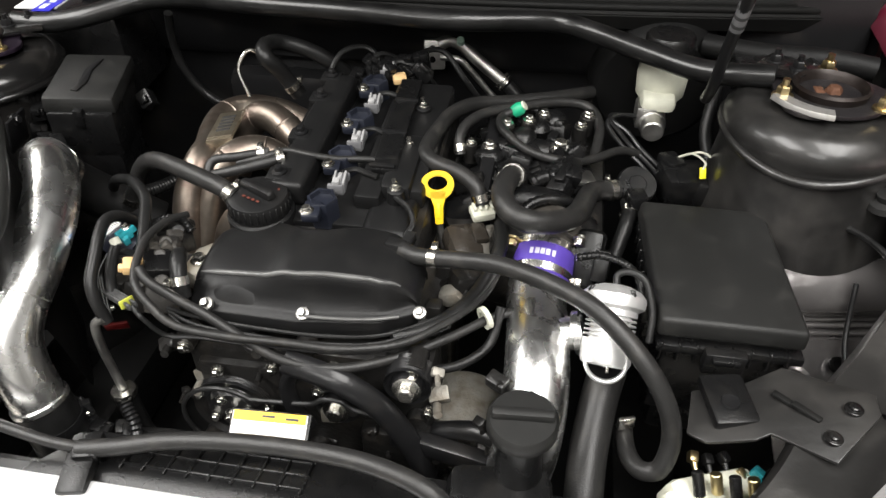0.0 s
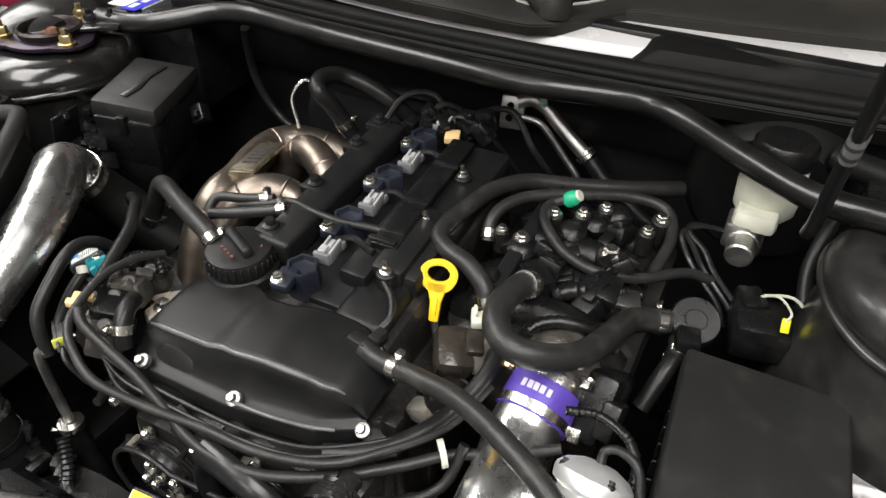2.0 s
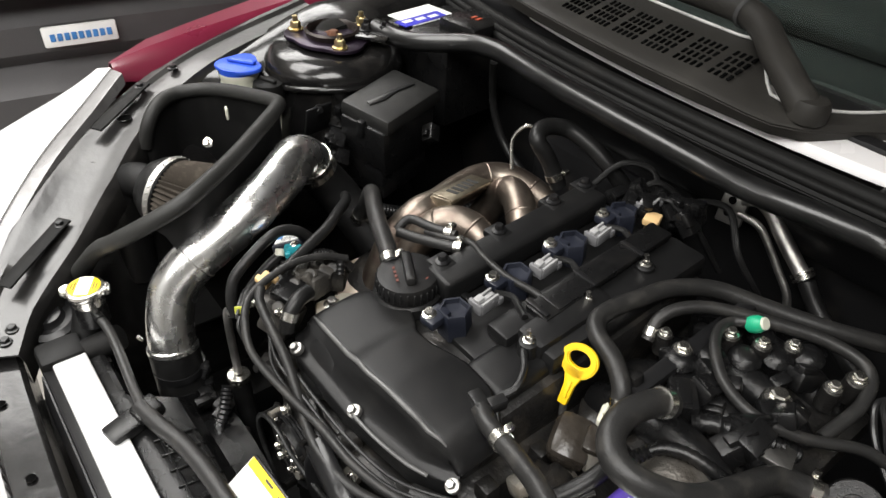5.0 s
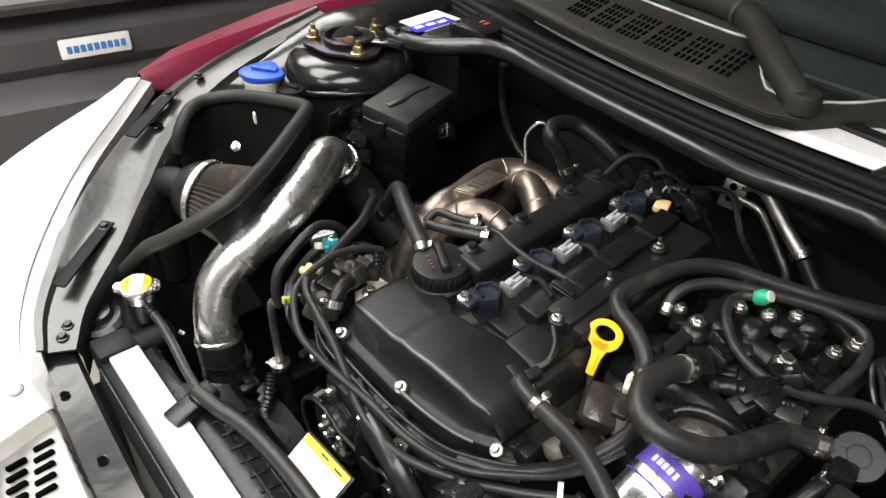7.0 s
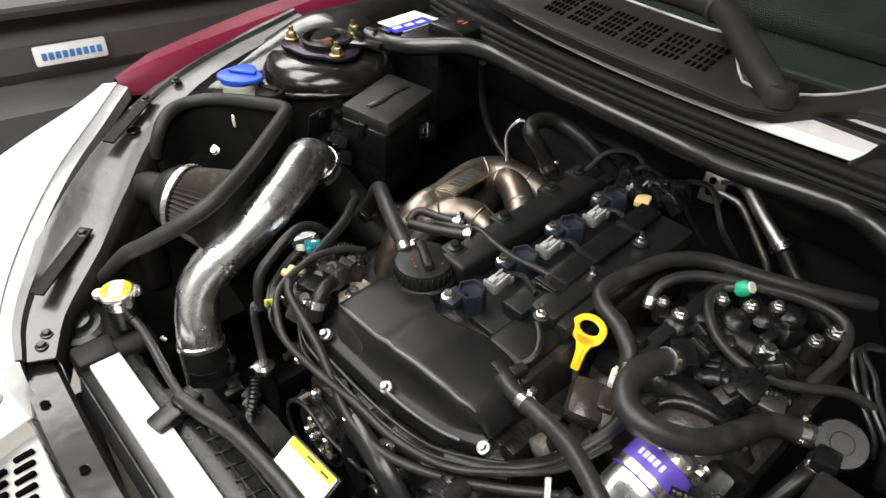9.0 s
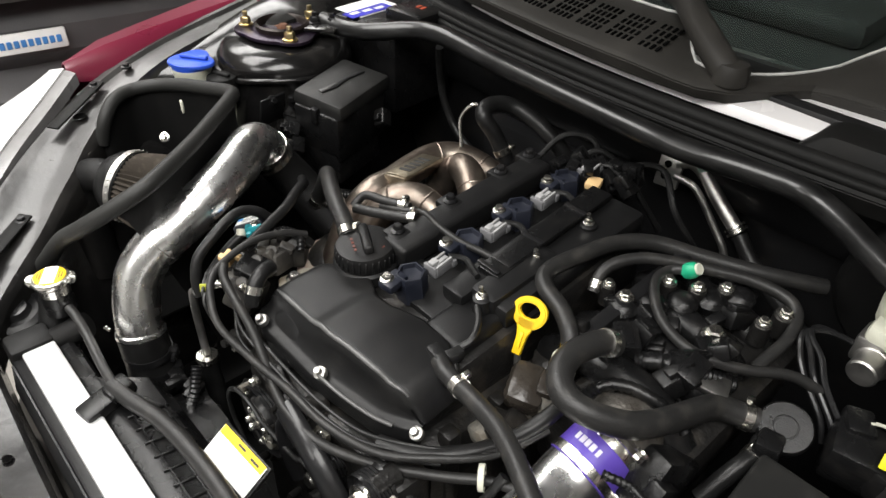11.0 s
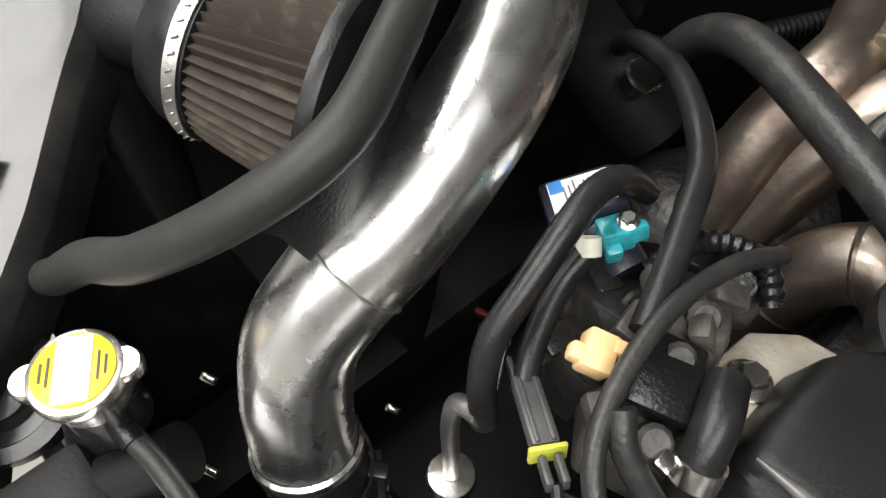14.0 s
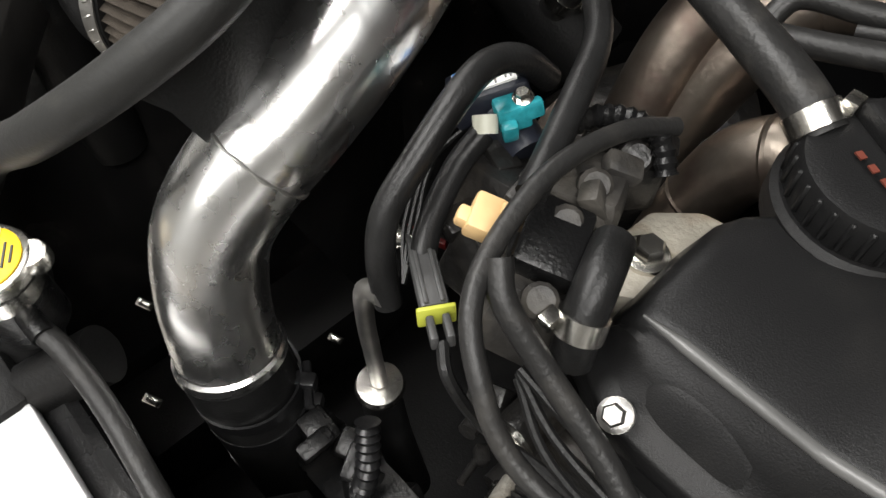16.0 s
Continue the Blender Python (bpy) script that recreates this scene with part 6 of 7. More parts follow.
for i in range(5):
    b = B()
    x, y = -0.045 + 0.02 * i, 0.83 + 0.03 * i
    add_lathe(b, [(0.016, -0.02), (0.018, -0.004), (0.014, 0.0), (0.008, 0.004), (0.0, 0.004)], (x - 0.03, y + 0.02, 0.862), (0.1, -0.2, 1), 20, False)
    part("sensor_cap", b, BLACK_PLASTIC, manifold)
b = B()
add_lathe(b, [(0.0085, -0.009), (0.0098, -0.005), (0.0098, 0.003), (0.0075, 0.008), (0.004, 0.0095)], (-0.047, 0.937, 0.884), (0.75, 0.1, 0.6), 22)
gcap = single("green_cap", b, GREEN, "green plastic cap on the fuel line", "cap")
b = B()
add_cyl(b, (-0.041, 0.938, 0.8885), (-0.038, 0.938, 0.891), 0.0072, seg=20, bevel=0.001)
part("cap_face", b, CREAM, gcap)
hose("fuel_line", [(-0.052, 0.935, 0.882), (-0.068, 0.928, 0.876), (-0.070, 0.905, 0.876), (-0.056, 0.878, 0.874), (-0.025, 0.853, 0.866), (0.017, 0.847, 0.858), (0.06, 0.873, 0.848), (0.10, 0.913, 0.842), (0.13, 0.93, 0.83)], 0.0062, RUBBER, "black rubber fuel line with a pale end", clamps=())
hose("heater_hose", [(-0.076, 0.758, 0.836), (-0.086, 0.768, 0.856), (-0.110, 0.780, 0.868), (-0.140, 0.788, 0.874), (-0.156, 0.802, 0.877), (-0.159, 0.826, 0.879), (-0.152, 0.868, 0.880), (-0.140, 0.918, 0.880), (-0.112, 0.962, 0.875), (-0.06, 0.995, 0.866), (0.0, 1.03, 0.86), (0.06, 1.08, 0.85)], 0.0106, RUBBER, "ribbed black heater hose bent over the engine", clamps=(0.03,))
hose("purge_hose", [(-0.118, 0.850, 0.852), (-0.122, 0.868, 0.870), (-0.114, 0.892, 0.880), (-0.092, 0.922, 0.882), (-0.05, 0.955, 0.878), (0.01, 0.992, 0.872), (0.055, 1.0, 0.862), (0.072, 0.965, 0.848), (0.066, 0.905, 0.830)], 0.0074, RUBBER, "black purge hose over the manifold", clamps=(0.05,))
hose("coolant_loop", [(-0.036, 0.778, 0.872), (-0.042, 0.754, 0.884), (-0.048, 0.721, 0.885), (-0.041, 0.694, 0.881), (-0.021, 0.680, 0.875), (0.006, 0.687, 0.868), (0.033, 0.712, 0.858), (0.047, 0.747, 0.848), (0.055, 0.788, 0.836), (0.064, 0.830, 0.823), (0.086, 0.850, 0.815), (0.100, 0.858, 0.812)], 0.0138, RUBBER, "thick curved black coolant hose", clamps=(0.04, 0.93))
hose("corrugated_loom", [(-0.03, 0.725, 0.835), (-0.018, 0.745, 0.848), (0.002, 0.758, 0.852), (0.025, 0.766, 0.848), (0.045, 0.775, 0.836), (0.06, 0.78, 0.82)], 0.0075, BLACK_PLASTIC, "black corrugated wiring loom", "wiring loom", ribs=0.0014)
hose("corrugated_loom", [(0.045, 0.66, 0.842), (0.075, 0.668, 0.842), (0.105, 0.655, 0.84), (0.118, 0.635, 0.832), (0.12, 0.62, 0.81)], 0.005, BLACK_PLASTIC, "black corrugated valve loom", "wiring loom", ribs=0.001)
hose("corrugated_loom", [(-0.02, 0.80, 0.845), (0.0, 0.815, 0.85), (0.02, 0.83, 0.845), (0.045, 0.86, 0.83), (0.06, 0.875, 0.82)], 0.011, BLACK_PLASTIC, "thick black corrugated loom", "wiring loom", ribs=0.0016)

# throttle body, purple coupler, charge pipe and blow-off valve
throttle = thing("throttle_body", (0.02, 0.72, 0.78), "cast aluminium throttle body", "throttle body")
CA = Vector((-0.10, -0.90, -0.42)).normalized()
TC = Vector((0.010, 0.724, 0.794))
b = B()
add_lathe(b, [(0.030, -0.055), (0.040, -0.04), (0.042, -0.035), (0.042, -0.016), (0.036, -0.013), (0.036, 0.02)], TC, CA, 36)
part("housing", b, material("grimy_throttle_casting", (0.16, 0.15, 0.135), 0.42, 0.6, bump=0.7, fine=220, dirt=(0.05, 0.042, 0.034), dirt_amount=0.65, scale=35), throttle)
b = B()
add_box(b, TC + Vector((0.055, 0.012, -0.012)), (0.035, 0.07, 0.075), (-35, 0, -10), 0.008)
add_box(b, TC + Vector((0.07, -0.015, 0.0)), (0.02, 0.03, 0.04), (-35, 0, -10), 0.004)
part("motor_cover", b, BLACK_PLASTIC, throttle, "black plastic motor cover")
for dx, dz in ((-0.042, 0.02), (0.04, 0.03), (-0.045, -0.03)):
    b = B()
    add_bolt(b, TC + Vector((dx, -0.004, dz)), CA, 0.006, 0.008)
    part("bolt", b, GOLD_ZINC if dx < 0 else ZINC, throttle)
charge = thing("charge_pipe", (0.0, 0.53, 0.62), "polished aluminium charge pipe elbow", "pipe")
PC = TC + CA * 0.06
CP = [TC + CA * 0.03, PC, (0.008, 0.628, 0.764), (0.011, 0.585, 0.767), (0.013, 0.542, 0.760), (0.012, 0.508, 0.738), (0.008, 0.492, 0.70), (0.0, 0.488, 0.64), (-0.006, 0.49, 0.55)]
b = B()
add_tube(b, CP, 0.0365, 36, 8)
part("pipe_body", b, POLISHED, charge, smooth=70)
b = B()
add_cyl(b, (0.005, 0.598, 0.765), (0.062, 0.598, 0.785), 0.020, seg=28)
add_lathe(b, [(0.026, 0.0), (0.026, 0.008)], (0.052, 0.598, 0.7815), (0.94, 0, 0.33), 28)
part("branch", b, POLISHED, charge, "short branch flange")
pc = thing("silicone_coupler", TC + CA * 0.04, "purple silicone coupler with steel T-bolt clamps", "hose")
b = B()
add_lathe(b, [(0.0355, -0.008), (0.0370, -0.007), (0.0385, 0.0), (0.0387, 0.041), (0.0355, 0.042)], TC, CA, 44, False)
part("sleeve", b, PURPLE, pc)
for h in (-0.001, 0.035):
    b = B()
    add_lathe(b, [(0.0388, h - 0.005), (0.0399, h - 0.005), (0.0399, h + 0.005), (0.0388, h + 0.005)], TC, CA, 44, False)
    m = frame_at(TC, CA)
    q = TC + CA * h + Vector((0.045, 0.0, -0.005))
    add_box(b, q, (0.012, 0.012, 0.016), (-35, 0, 0), 0.002)
    part("t_bolt_clamp", b, ZINC, pc, "polished steel T-bolt clamp")
b = B()
up = (Vector((0, 0, 1)) - CA * CA.z).normalized()
sd = up.cross(CA).normalized()
for k in range(-1, 4):
    c = TC + CA * 0.017 + up * 0.0389 + sd * (0.0066 * (k - 1)) - up * 0.0007 * (k - 1) ** 2
    rot = Matrix((sd, -CA, up)).transposed().to_euler()
    tb = bmesh.new()
    bmesh.ops.create_cube(tb, size=1)
    for v in tb.verts:
        v.co = Vector((v.co.x * 0.0052, v.co.y * 0.008, v.co.z * 0.0012))
    merge(b, tb, Matrix.Translation(c) @ rot.to_matrix().to_4x4())
part("emblem", b, SILVER_INK, pc, "pale silver emblem blocks")
bov = thing("blow_off_valve", (0.09, 0.60, 0.77), "bright machined aluminium blow-off valve", "valve")
VA = Vector((0.06, 0.62, 0.60)).normalized()
V0 = Vector((0.084, 0.558, 0.782))
b = B()
prof = [(0.022, -0.004), (0.026, -0.002), (0.0275, 0.002), (0.0275, 0.022)]
for k in range(6):
    prof += [(0.0275, 0.024 + 0.005 * k), (0.0215, 0.0245 + 0.005 * k), (0.0215, 0.0265 + 0.005 * k), (0.0275, 0.027 + 0.005 * k)]
prof += [(0.0275, 0.058), (0.034, 0.062), (0.035, 0.070), (0.034, 0.074), (0.028, 0.080), (0.016, 0.085), (0.0, 0.086)]
add_lathe(b, prof, V0, VA, 44, False)
part("body", b, BRIGHT_ALLOY, bov, "finned bright alloy body", smooth=30)
b = B()
add_lathe(b, [(0.022, -0.004), (0.019, -0.002), (0.017, 0.012), (0.0, 0.012)], V0, VA, 36, False)
part("outlet", b, VOID, bov, "dark open outlet")
b = B()
OA = Vector((-0.05, -0.74, 0.55)).normalized()
add_lathe(b, [(0.018, -0.022), (0.0235, -0.006), (0.0235, 0.004), (0.0215, 0.0055), (0.0195, 0.004), (0.019, -0.002)], V0 + Vector((0, -0.008, 0.010)), OA, 36, False)
part("outlet_ring", b, BRIGHT_ALLOY, bov, "rolled bright outlet ring")
b = B()
add_lathe(b, [(0.0192, -0.002), (0.0, -0.004)], V0 + Vector((0, -0.008, 0.010)), OA, 36, False)
part("outlet_mouth", b, VOID, bov, "dark open outlet mouth")
b = B()
add_box(b, V0 + Vector((0.002, 0.004, 0.004)), (0.004, 0.03, 0.03), (-40, 0, 0), 0.001)
part("outlet_vane", b, ZINC, bov)
for k in range(4):
    a = 2 * math.pi * k / 4 + 0.6
    b = B()
    m = frame_at(V0 + VA * 0.075, VA)
    add_bolt(b, m @ Vector((0.030 * math.cos(a), 0.030 * math.sin(a), 0.0)), VA, 0.003, 0.004)
    part("screw", b, BLACK_METAL, bov)
b = B()
add_tube(b, [V0 + VA * 0.086, V0 + VA * 0.097, V0 + VA * 0.10 + Vector((0.012, 0, 0.002)), V0 + VA * 0.095 + Vector((0.03, -0.004, 0)), V0 + VA * 0.06 + Vector((0.042, 0, 0)), V0 + VA * 0.03 + Vector((0.043, 0, -0.005))], 0.0042, 10, 5)
part("vacuum_tail", b, DEEP_RUBBER, bov)
clampb = thing("hose_separator", (-0.05, 0.603, 0.78), "pale plastic hose separator clip", "clip")
b = B()
add_lathe(b, [(0.0085, -0.003), (0.014, -0.003), (0.014, 0.003), (0.0085, 0.003)], (-0.052, 0.606, 0.783), (0.75, 0.6, 0.1), 22, False)
part("ring", b, CREAM, clampb)
hose("cam_breather_hose", [(-0.158, 0.640, 0.846), (-0.134, 0.634, 0.842), (-0.083, 0.625, 0.850), (-0.035, 0.610, 0.860), (0.019, 0.583, 0.864), (0.069, 0.555, 0.857), (0.116, 0.522, 0.828), (0.144, 0.503, 0.79), (0.155, 0.492, 0.75), (0.148, 0.478, 0.718), (0.130, 0.482, 0.706), (0.118, 0.505, 0.702), (0.115, 0.54, 0.70)], 0.0102, RUBBER, "long grey-black breather hose arching over the bay", clamps=(0.11,))
b = B()
add_box(b, (-0.163, 0.642, 0.846), (0.024, 0.016, 0.018), (0, 0, -10), 0.003)
add_box(b, (-0.150, 0.655, 0.848), (0.012, 0.02, 0.014), (0, 0, -10), 0.002)
single("breather_fitting", b, DEEP_RUBBER, "black breather fitting on the cover", "fitting")
hose("lower_charge_hose", [(0.092, 0.575, 0.755), (0.086, 0.555, 0.738), (0.080, 0.525, 0.72), (0.075, 0.485, 0.70), (0.074, 0.445, 0.672), (0.078, 0.42, 0.62)], 0.021, RUBBER, "wide black rubber hose by the charge pipe")
hose("crossover_pipe", [(-0.10, 0.535, 0.655), (-0.04, 0.525, 0.675), (0.02, 0.50, 0.66)], 0.012, BLACK_METAL, "dark flat pipe low in front", "pipe")

# reservoir with an oval cap in front
res = thing("coolant_reservoir", (-0.01, 0.43, 0.62), "black coolant reservoir with an oval twist cap", "reservoir")
b = B()
add_box(b, (-0.012, 0.405, 0.68), (0.105, 0.075, 0.13), (0, 0, 6), 0.015)
add_lathe(b, [(0.024, 0.0), (0.022, 0.07)], (0.003, 0.433, 0.735), (0, 0.05, 1), 28)
part("tank", b, BLACK_PLASTIC, res)
b = B()
add_lathe(b, [(0.030, -0.012), (0.034, -0.006), (0.034, 0.006), (0.031, 0.010), (0.0, 0.011)], (0.003, 0.437, 0.815), (0, -0.05, 1), 36, False)
add_box(b, (0.003, 0.437, 0.827), (0.060, 0.012, 0.012), (0, 0, 4), 0.004)
part("cap", b, BOX_PLASTIC, res, "matt black twist cap")

# master cylinder, brake lines, regulator, wiring block
mcyl = thing("brake_master_cylinder", (0.16, 1.05, 0.83), "brake master cylinder with a cream fluid reservoir", "master cylinder")
b = B()
add_lathe(b, [(0.030, 0.862), (0.036, 0.870), (0.038, 0.90), (0.036, 0.925), (0.034, 0.935)], (0.160, 1.055, 0), seg=28)
add_box(b, (0.155, 1.03, 0.872), (0.05, 0.06, 0.025), bevel=0.008)
part("reservoir", b, CREAM, mcyl)
b = B()
add_lathe(b, [(0.036, 0.932), (0.0365, 0.955), (0.033, 0.96), (0.0, 0.961)], (0.163, 1.06, 0), seg=28, close=False)
part("cap", b, BLACK_PLASTIC, mcyl, "black screw cap")
b = B()
add_cyl(b, (0.155, 1.10, 0.84), (0.150, 0.995, 0.842), 0.02, seg=24, bevel=0.003)
add_cyl(b, (0.150, 1.0, 0.845), (0.149, 0.972, 0.843), 0.0165, seg=24, bevel=0.002)
add_box(b, (0.14, 1.02, 0.85), (0.03, 0.04, 0.035), bevel=0.004)
part("cylinder", b, CAST, mcyl, "grey cast cylinder with a round end")
b = B()
add_cyl(b, (0.16, 1.19, 0.86), (0.158, 1.10, 0.85), 0.11, 0.10, 40, 0.01)
part("booster", b, SHIELD_BLACK, mcyl, "black brake servo drum")
for k in range(3):
    o = 0.012 * k
    hose("brake_line", [(0.128, 1.005, 0.852), (0.100 - o * 0.4, 0.995, 0.856), (0.083 + o * 0.3, 0.972, 0.858), (0.088 + o, 0.955, 0.85), (0.107 + o, 0.932, 0.838), (0.142 + o, 0.914, 0.812), (0.155 + o, 0.905, 0.79)], 0.0034, BLACK_METAL, "thin black steel brake line", "pipe", seg=8, group="brake lines")
reg = thing("purge_valve", (0.125, 0.866, 0.80), "black disc-shaped purge valve", "valve")
b = B()
RA = Vector((0.15, -0.45, 0.85)).normalized()
add_lathe(b, [(0.018, -0.03), (0.026, -0.02), (0.028, -0.006), (0.028, 0.0), (0.026, 0.003), (0.013, 0.003), (0.0125, 0.002), (0.0115, 0.002), (0.011, 0.003), (0.0, 0.003)], (0.126, 0.864, 0.820), RA, 36, False)
add_cyl(b, (0.126, 0.875, 0.80), (0.130, 0.905, 0.80), 0.013, seg=18)
part("body", b, BLACK_PLASTIC, reg)
for k in range(6):
    b = B()
    add_lathe(b, [(0.013, 0), (0.0142, 0.001), (0.013, 0.002)], (0.1275 + 0.0004 * k, 0.887 + 0.003 * k, 0.80), (0.1, 1, 0), 18, False)
    part("rib", b, BLACK_PLASTIC, reg)
hose("valve_hose", [(0.115, 0.848, 0.80), (0.118, 0.825, 0.80), (0.112, 0.80, 0.79), (0.10, 0.77, 0.76)], 0.010, DEEP_RUBBER, "short hose with a bright clamp", clamps=(0.35,))
block = thing("wiring_block", (0.21, 0.905, 0.78), "dusty black wiring junction block with a yellow tag", "junction block")
b = B()
add_box(b, (0.195, 0.905, 0.802), (0.075, 0.06, 0.05), (5, 5, 15), 0.01)
add_box(b, (0.175, 0.92, 0.825), (0.03, 0.035, 0.02), (5, 5, 30), 0.005)
add_box(b, (0.225, 0.90, 0.80), (0.04, 0.05, 0.04), (0, 10, 0), 0.008)
part("body", b, BLACK_PLASTIC, block)
b = B()
add_box(b, (0.213, 0.885, 0.833), (0.009, 0.004, 0.016), (-30, 0, 10), 0.0015)
part("tag", b, material("bright_yellow_tag", (0.85, 0.75, 0.02), 0.4), block, "bright yellow tag")
b = B()
add_tube(b, [(0.18, 0.925, 0.83), (0.20, 0.915, 0.845), (0.215, 0.893, 0.845), (0.212, 0.886, 0.838)], 0.0015, 6, 4)
add_tube(b, [(0.185, 0.93, 0.83), (0.215, 0.92, 0.845), (0.235, 0.90, 0.835), (0.235, 0.88, 0.81)], 0.0018, 6, 4)
part("wire", b, CREAM, block)
for i in range(7):
    b = B()
    x, y = 0.30 + 0.02 * (i % 4), 0.995 + 0.03 * (i // 4)
    add_box(b, (x - 0.03 + 0.01 * i, y + 0.03, 0.92), (0.04, 0.05, 0.04), (12 * i, 4, 30 * i), 0.008)
    single("rear_clutter", b, BLACK_PLASTIC, "dark connector by the strut tower", "connector", "connectors by the strut tower")
hose("wing_pipe", [(0.22, 1.10, 0.93), (0.30, 1.06, 0.935), (0.38, 1.04, 0.94), (0.44, 1.03, 0.935)], 0.017, SHIELD_BLACK, "black plastic pipe by the strut tower", "pipe")
hose("tower_loom", [(0.235, 1.02, 0.90), (0.225, 0.985, 0.85), (0.23, 0.95, 0.82), (0.235, 0.93, 0.80)], 0.009, DEEP_RUBBER, "black loom beside the strut tower", "wiring loom")

# refrigerant bracket and pipes at the firewall
ac = thing("refrigerant_pipe", (-0.2, 1.15, 0.84), "bare aluminium refrigerant pipes with a grey mounting block", "pipe")
b = B()
add_box(b, (-0.206, 1.137, 0.874), (0.036, 0.012, 0.050), (-12, 0, 10), 0.003)
block2 = part("mounting_block", b, CAST, ac, "grey drilled mounting block")
for dz in (0.010, -0.008):
    b = B()
    add_lathe(b, [(0.0055, 0.0), (0.0055, 0.0012)], (-0.208, 1.1295 + dz * 0.2, 0.876 + dz), (0, -1, 0.2), 16)
    part("hole", b, VOID, block2)
b = B()
add_tube(b, [(-0.20, 1.14, 0.89), (-0.180, 1.148, 0.895), (-0.160, 1.150, 0.886), (-0.135, 1.146, 0.866), (-0.110, 1.141, 0.848), (-0.082, 1.137, 0.828)], 0.0105, 18, 5)
part("upper_pipe", b, CAST, ac)
b = B()
add_tube(b, [(-0.195, 1.135, 0.870), (-0.165, 1.135, 0.868), (-0.145, 1.137, 0.850), (-0.115, 1.138, 0.815), (-0.095, 1.138, 0.79), (-0.085, 1.14, 0.75)], 0.0055, 16, 5)
part("lower_pipe", b, CAST, ac)
b = B()
for h in (0.0, 0.008):
    c = Vector((-0.090, 1.138, 0.834)) + Vector((0.006, -0.001, -0.005)) * (h * 110)
    add_lathe(b, [(0.0100, -0.002), (0.0148, -0.002), (0.0148, 0.002), (0.0100, 0.002)], c, (0.78, -0.1, -0.6), 22, False)
part("fitting_ring", b, ZINC, ac)
b = B()
add_cyl(b, (-0.162, 1.145, 0.893), (-0.162, 1.138, 0.902), 0.0065, seg=16, bevel=0.001)
part("port_cap", b, material("pale_green_cap", (0.35, 0.5, 0.42), 0.4), ac, "pale green port cap")
hose("firewall_pipe", [(-0.08, 1.137, 0.826), (-0.05, 1.13, 0.80), (0.0, 1.12, 0.77), (0.05, 1.12, 0.74)], 0.011, DEEP_RUBBER, "black hose at the firewall")

# front accessory drive
for name, (x, z), r, lab in (("pulley", (-0.126, 0.755), 0.027, "black idler pulley with a bright centre bolt"), ("pulley", (-0.211, 0.704), 0.027, "black tensioner pulley with a bright centre bolt"), ("pulley", (-0.345, 0.672), 0.050, "ribbed black water-pump pulley")):
    p = thing(name, (x, 0.54, z), lab, "pulley", "pulleys on the engine front")
    b = B()
    prof = [(0.012, 0.0), (r * 0.6, 0.002), (r * 0.7, -0.006), (r * 0.9, -0.006), (r, 0.0)]
    for k in range(5):
        prof += [(r, -0.004 - 0.004 * k), (r - 0.002, -0.006 - 0.004 * k)]
    prof += [(r, -0.026), (r * 0.5, -0.028)]
    add_lathe(b, prof, (x, 0.512, z), (0, -1, 0.0), 36)
    part("wheel", b, BLACK_METAL, p, smooth=30)
    b = B()
    big = 1.0 if r < 0.04 else 0.5
    add_lathe(b, [(0.0165 * big, 0.0), (0.0165 * big, 0.003), (0.012 * big, 0.004)], (x, 0.510, z), (0, -1, 0.15), 22)
    add_lathe(b, [(0.0105 * big, 0.0), (0.0105 * big, 0.010), (0.008 * big, 0.012)], (x, 0.508, z), (0, -1, 0.15), 6)
    part("bolt", b, ZINC, p)
    if r > 0.04:
        for k in range(4):
            a = 1.57 * k + 0.4
            b = B()
            add_bolt(b, (x + 0.024 * math.cos(a), 0.509, z + 0.024 * math.sin(a)), (0, -1, 0.1), 0.005, 0.006)
            part("bolt", b, ZINC, p)
arm = thing("tensioner_arm", (-0.22, 0.53, 0.66), "black cast tensioner bracket before the engine", "bracket")
b = B()
add_tube(b, [(-0.262, 0.508, 0.778), (-0.225, 0.503, 0.772), (-0.190, 0.500, 0.760), (-0.152, 0.500, 0.725), (-0.122, 0.502, 0.665), (-0.105, 0.506, 0.60)], 0.014, 14, 5, flat=0.6)
part("arm_body", b, BLACK_METAL, arm)
b = B()
add_tube(b, [(-0.250, 0.505, 0.774), (-0.262, 0.502, 0.745), (-0.258, 0.502, 0.705), (-0.246, 0.505, 0.67)], 0.010, 12, 5, flat=0.6)
part("hook", b, BLACK_METAL, arm)
b = B()
pts = [(-0.345 + 0.056 * math.cos(a), 0.498, 0.672 + 0.056 * math.sin(a)) for a in (0.9 + 0.25 * k for k in range(13))]
add_tube(b, [*pts, (-0.30, 0.498, 0.52), (-0.20, 0.498, 0.50), (-0.12, 0.498, 0.60), (-0.135, 0.498, 0.70), *[(-0.211 + 0.031 * math.cos(a), 0.498, 0.704 + 0.031 * math.sin(a)) for a in (0.6, 1.2, 1.9, 2.5)], (-0.28, 0.498, 0.718), pts[0]], 0.003, 8, 3)
single("drive_belt", b, DEEP_RUBBER, "black ribbed drive belt", "belt")
alt = thing("alternator", (-0.02, 0.60, 0.62), "dirty cast alternator behind the charge pipe", "alternator")
b = B()
add_lathe(b, [(0.03, -0.02), (0.055, -0.01), (0.06, 0.02), (0.06, 0.08), (0.05, 0.09)], (-0.075, 0.55, 0.60), (0, 1, 0), 32)
for k in range(10):
    a = 2 * math.pi * k / 10
    add_box(b, (-0.075 + 0.045 * math.cos(a), 0.537, 0.60 + 0.045 * math.sin(a)), (0.025, 0.01, 0.006), (0, -math.degrees(a), 0), 0.002, 1)
part("housing", b, CAST_DIRTY, alt)
b = B()
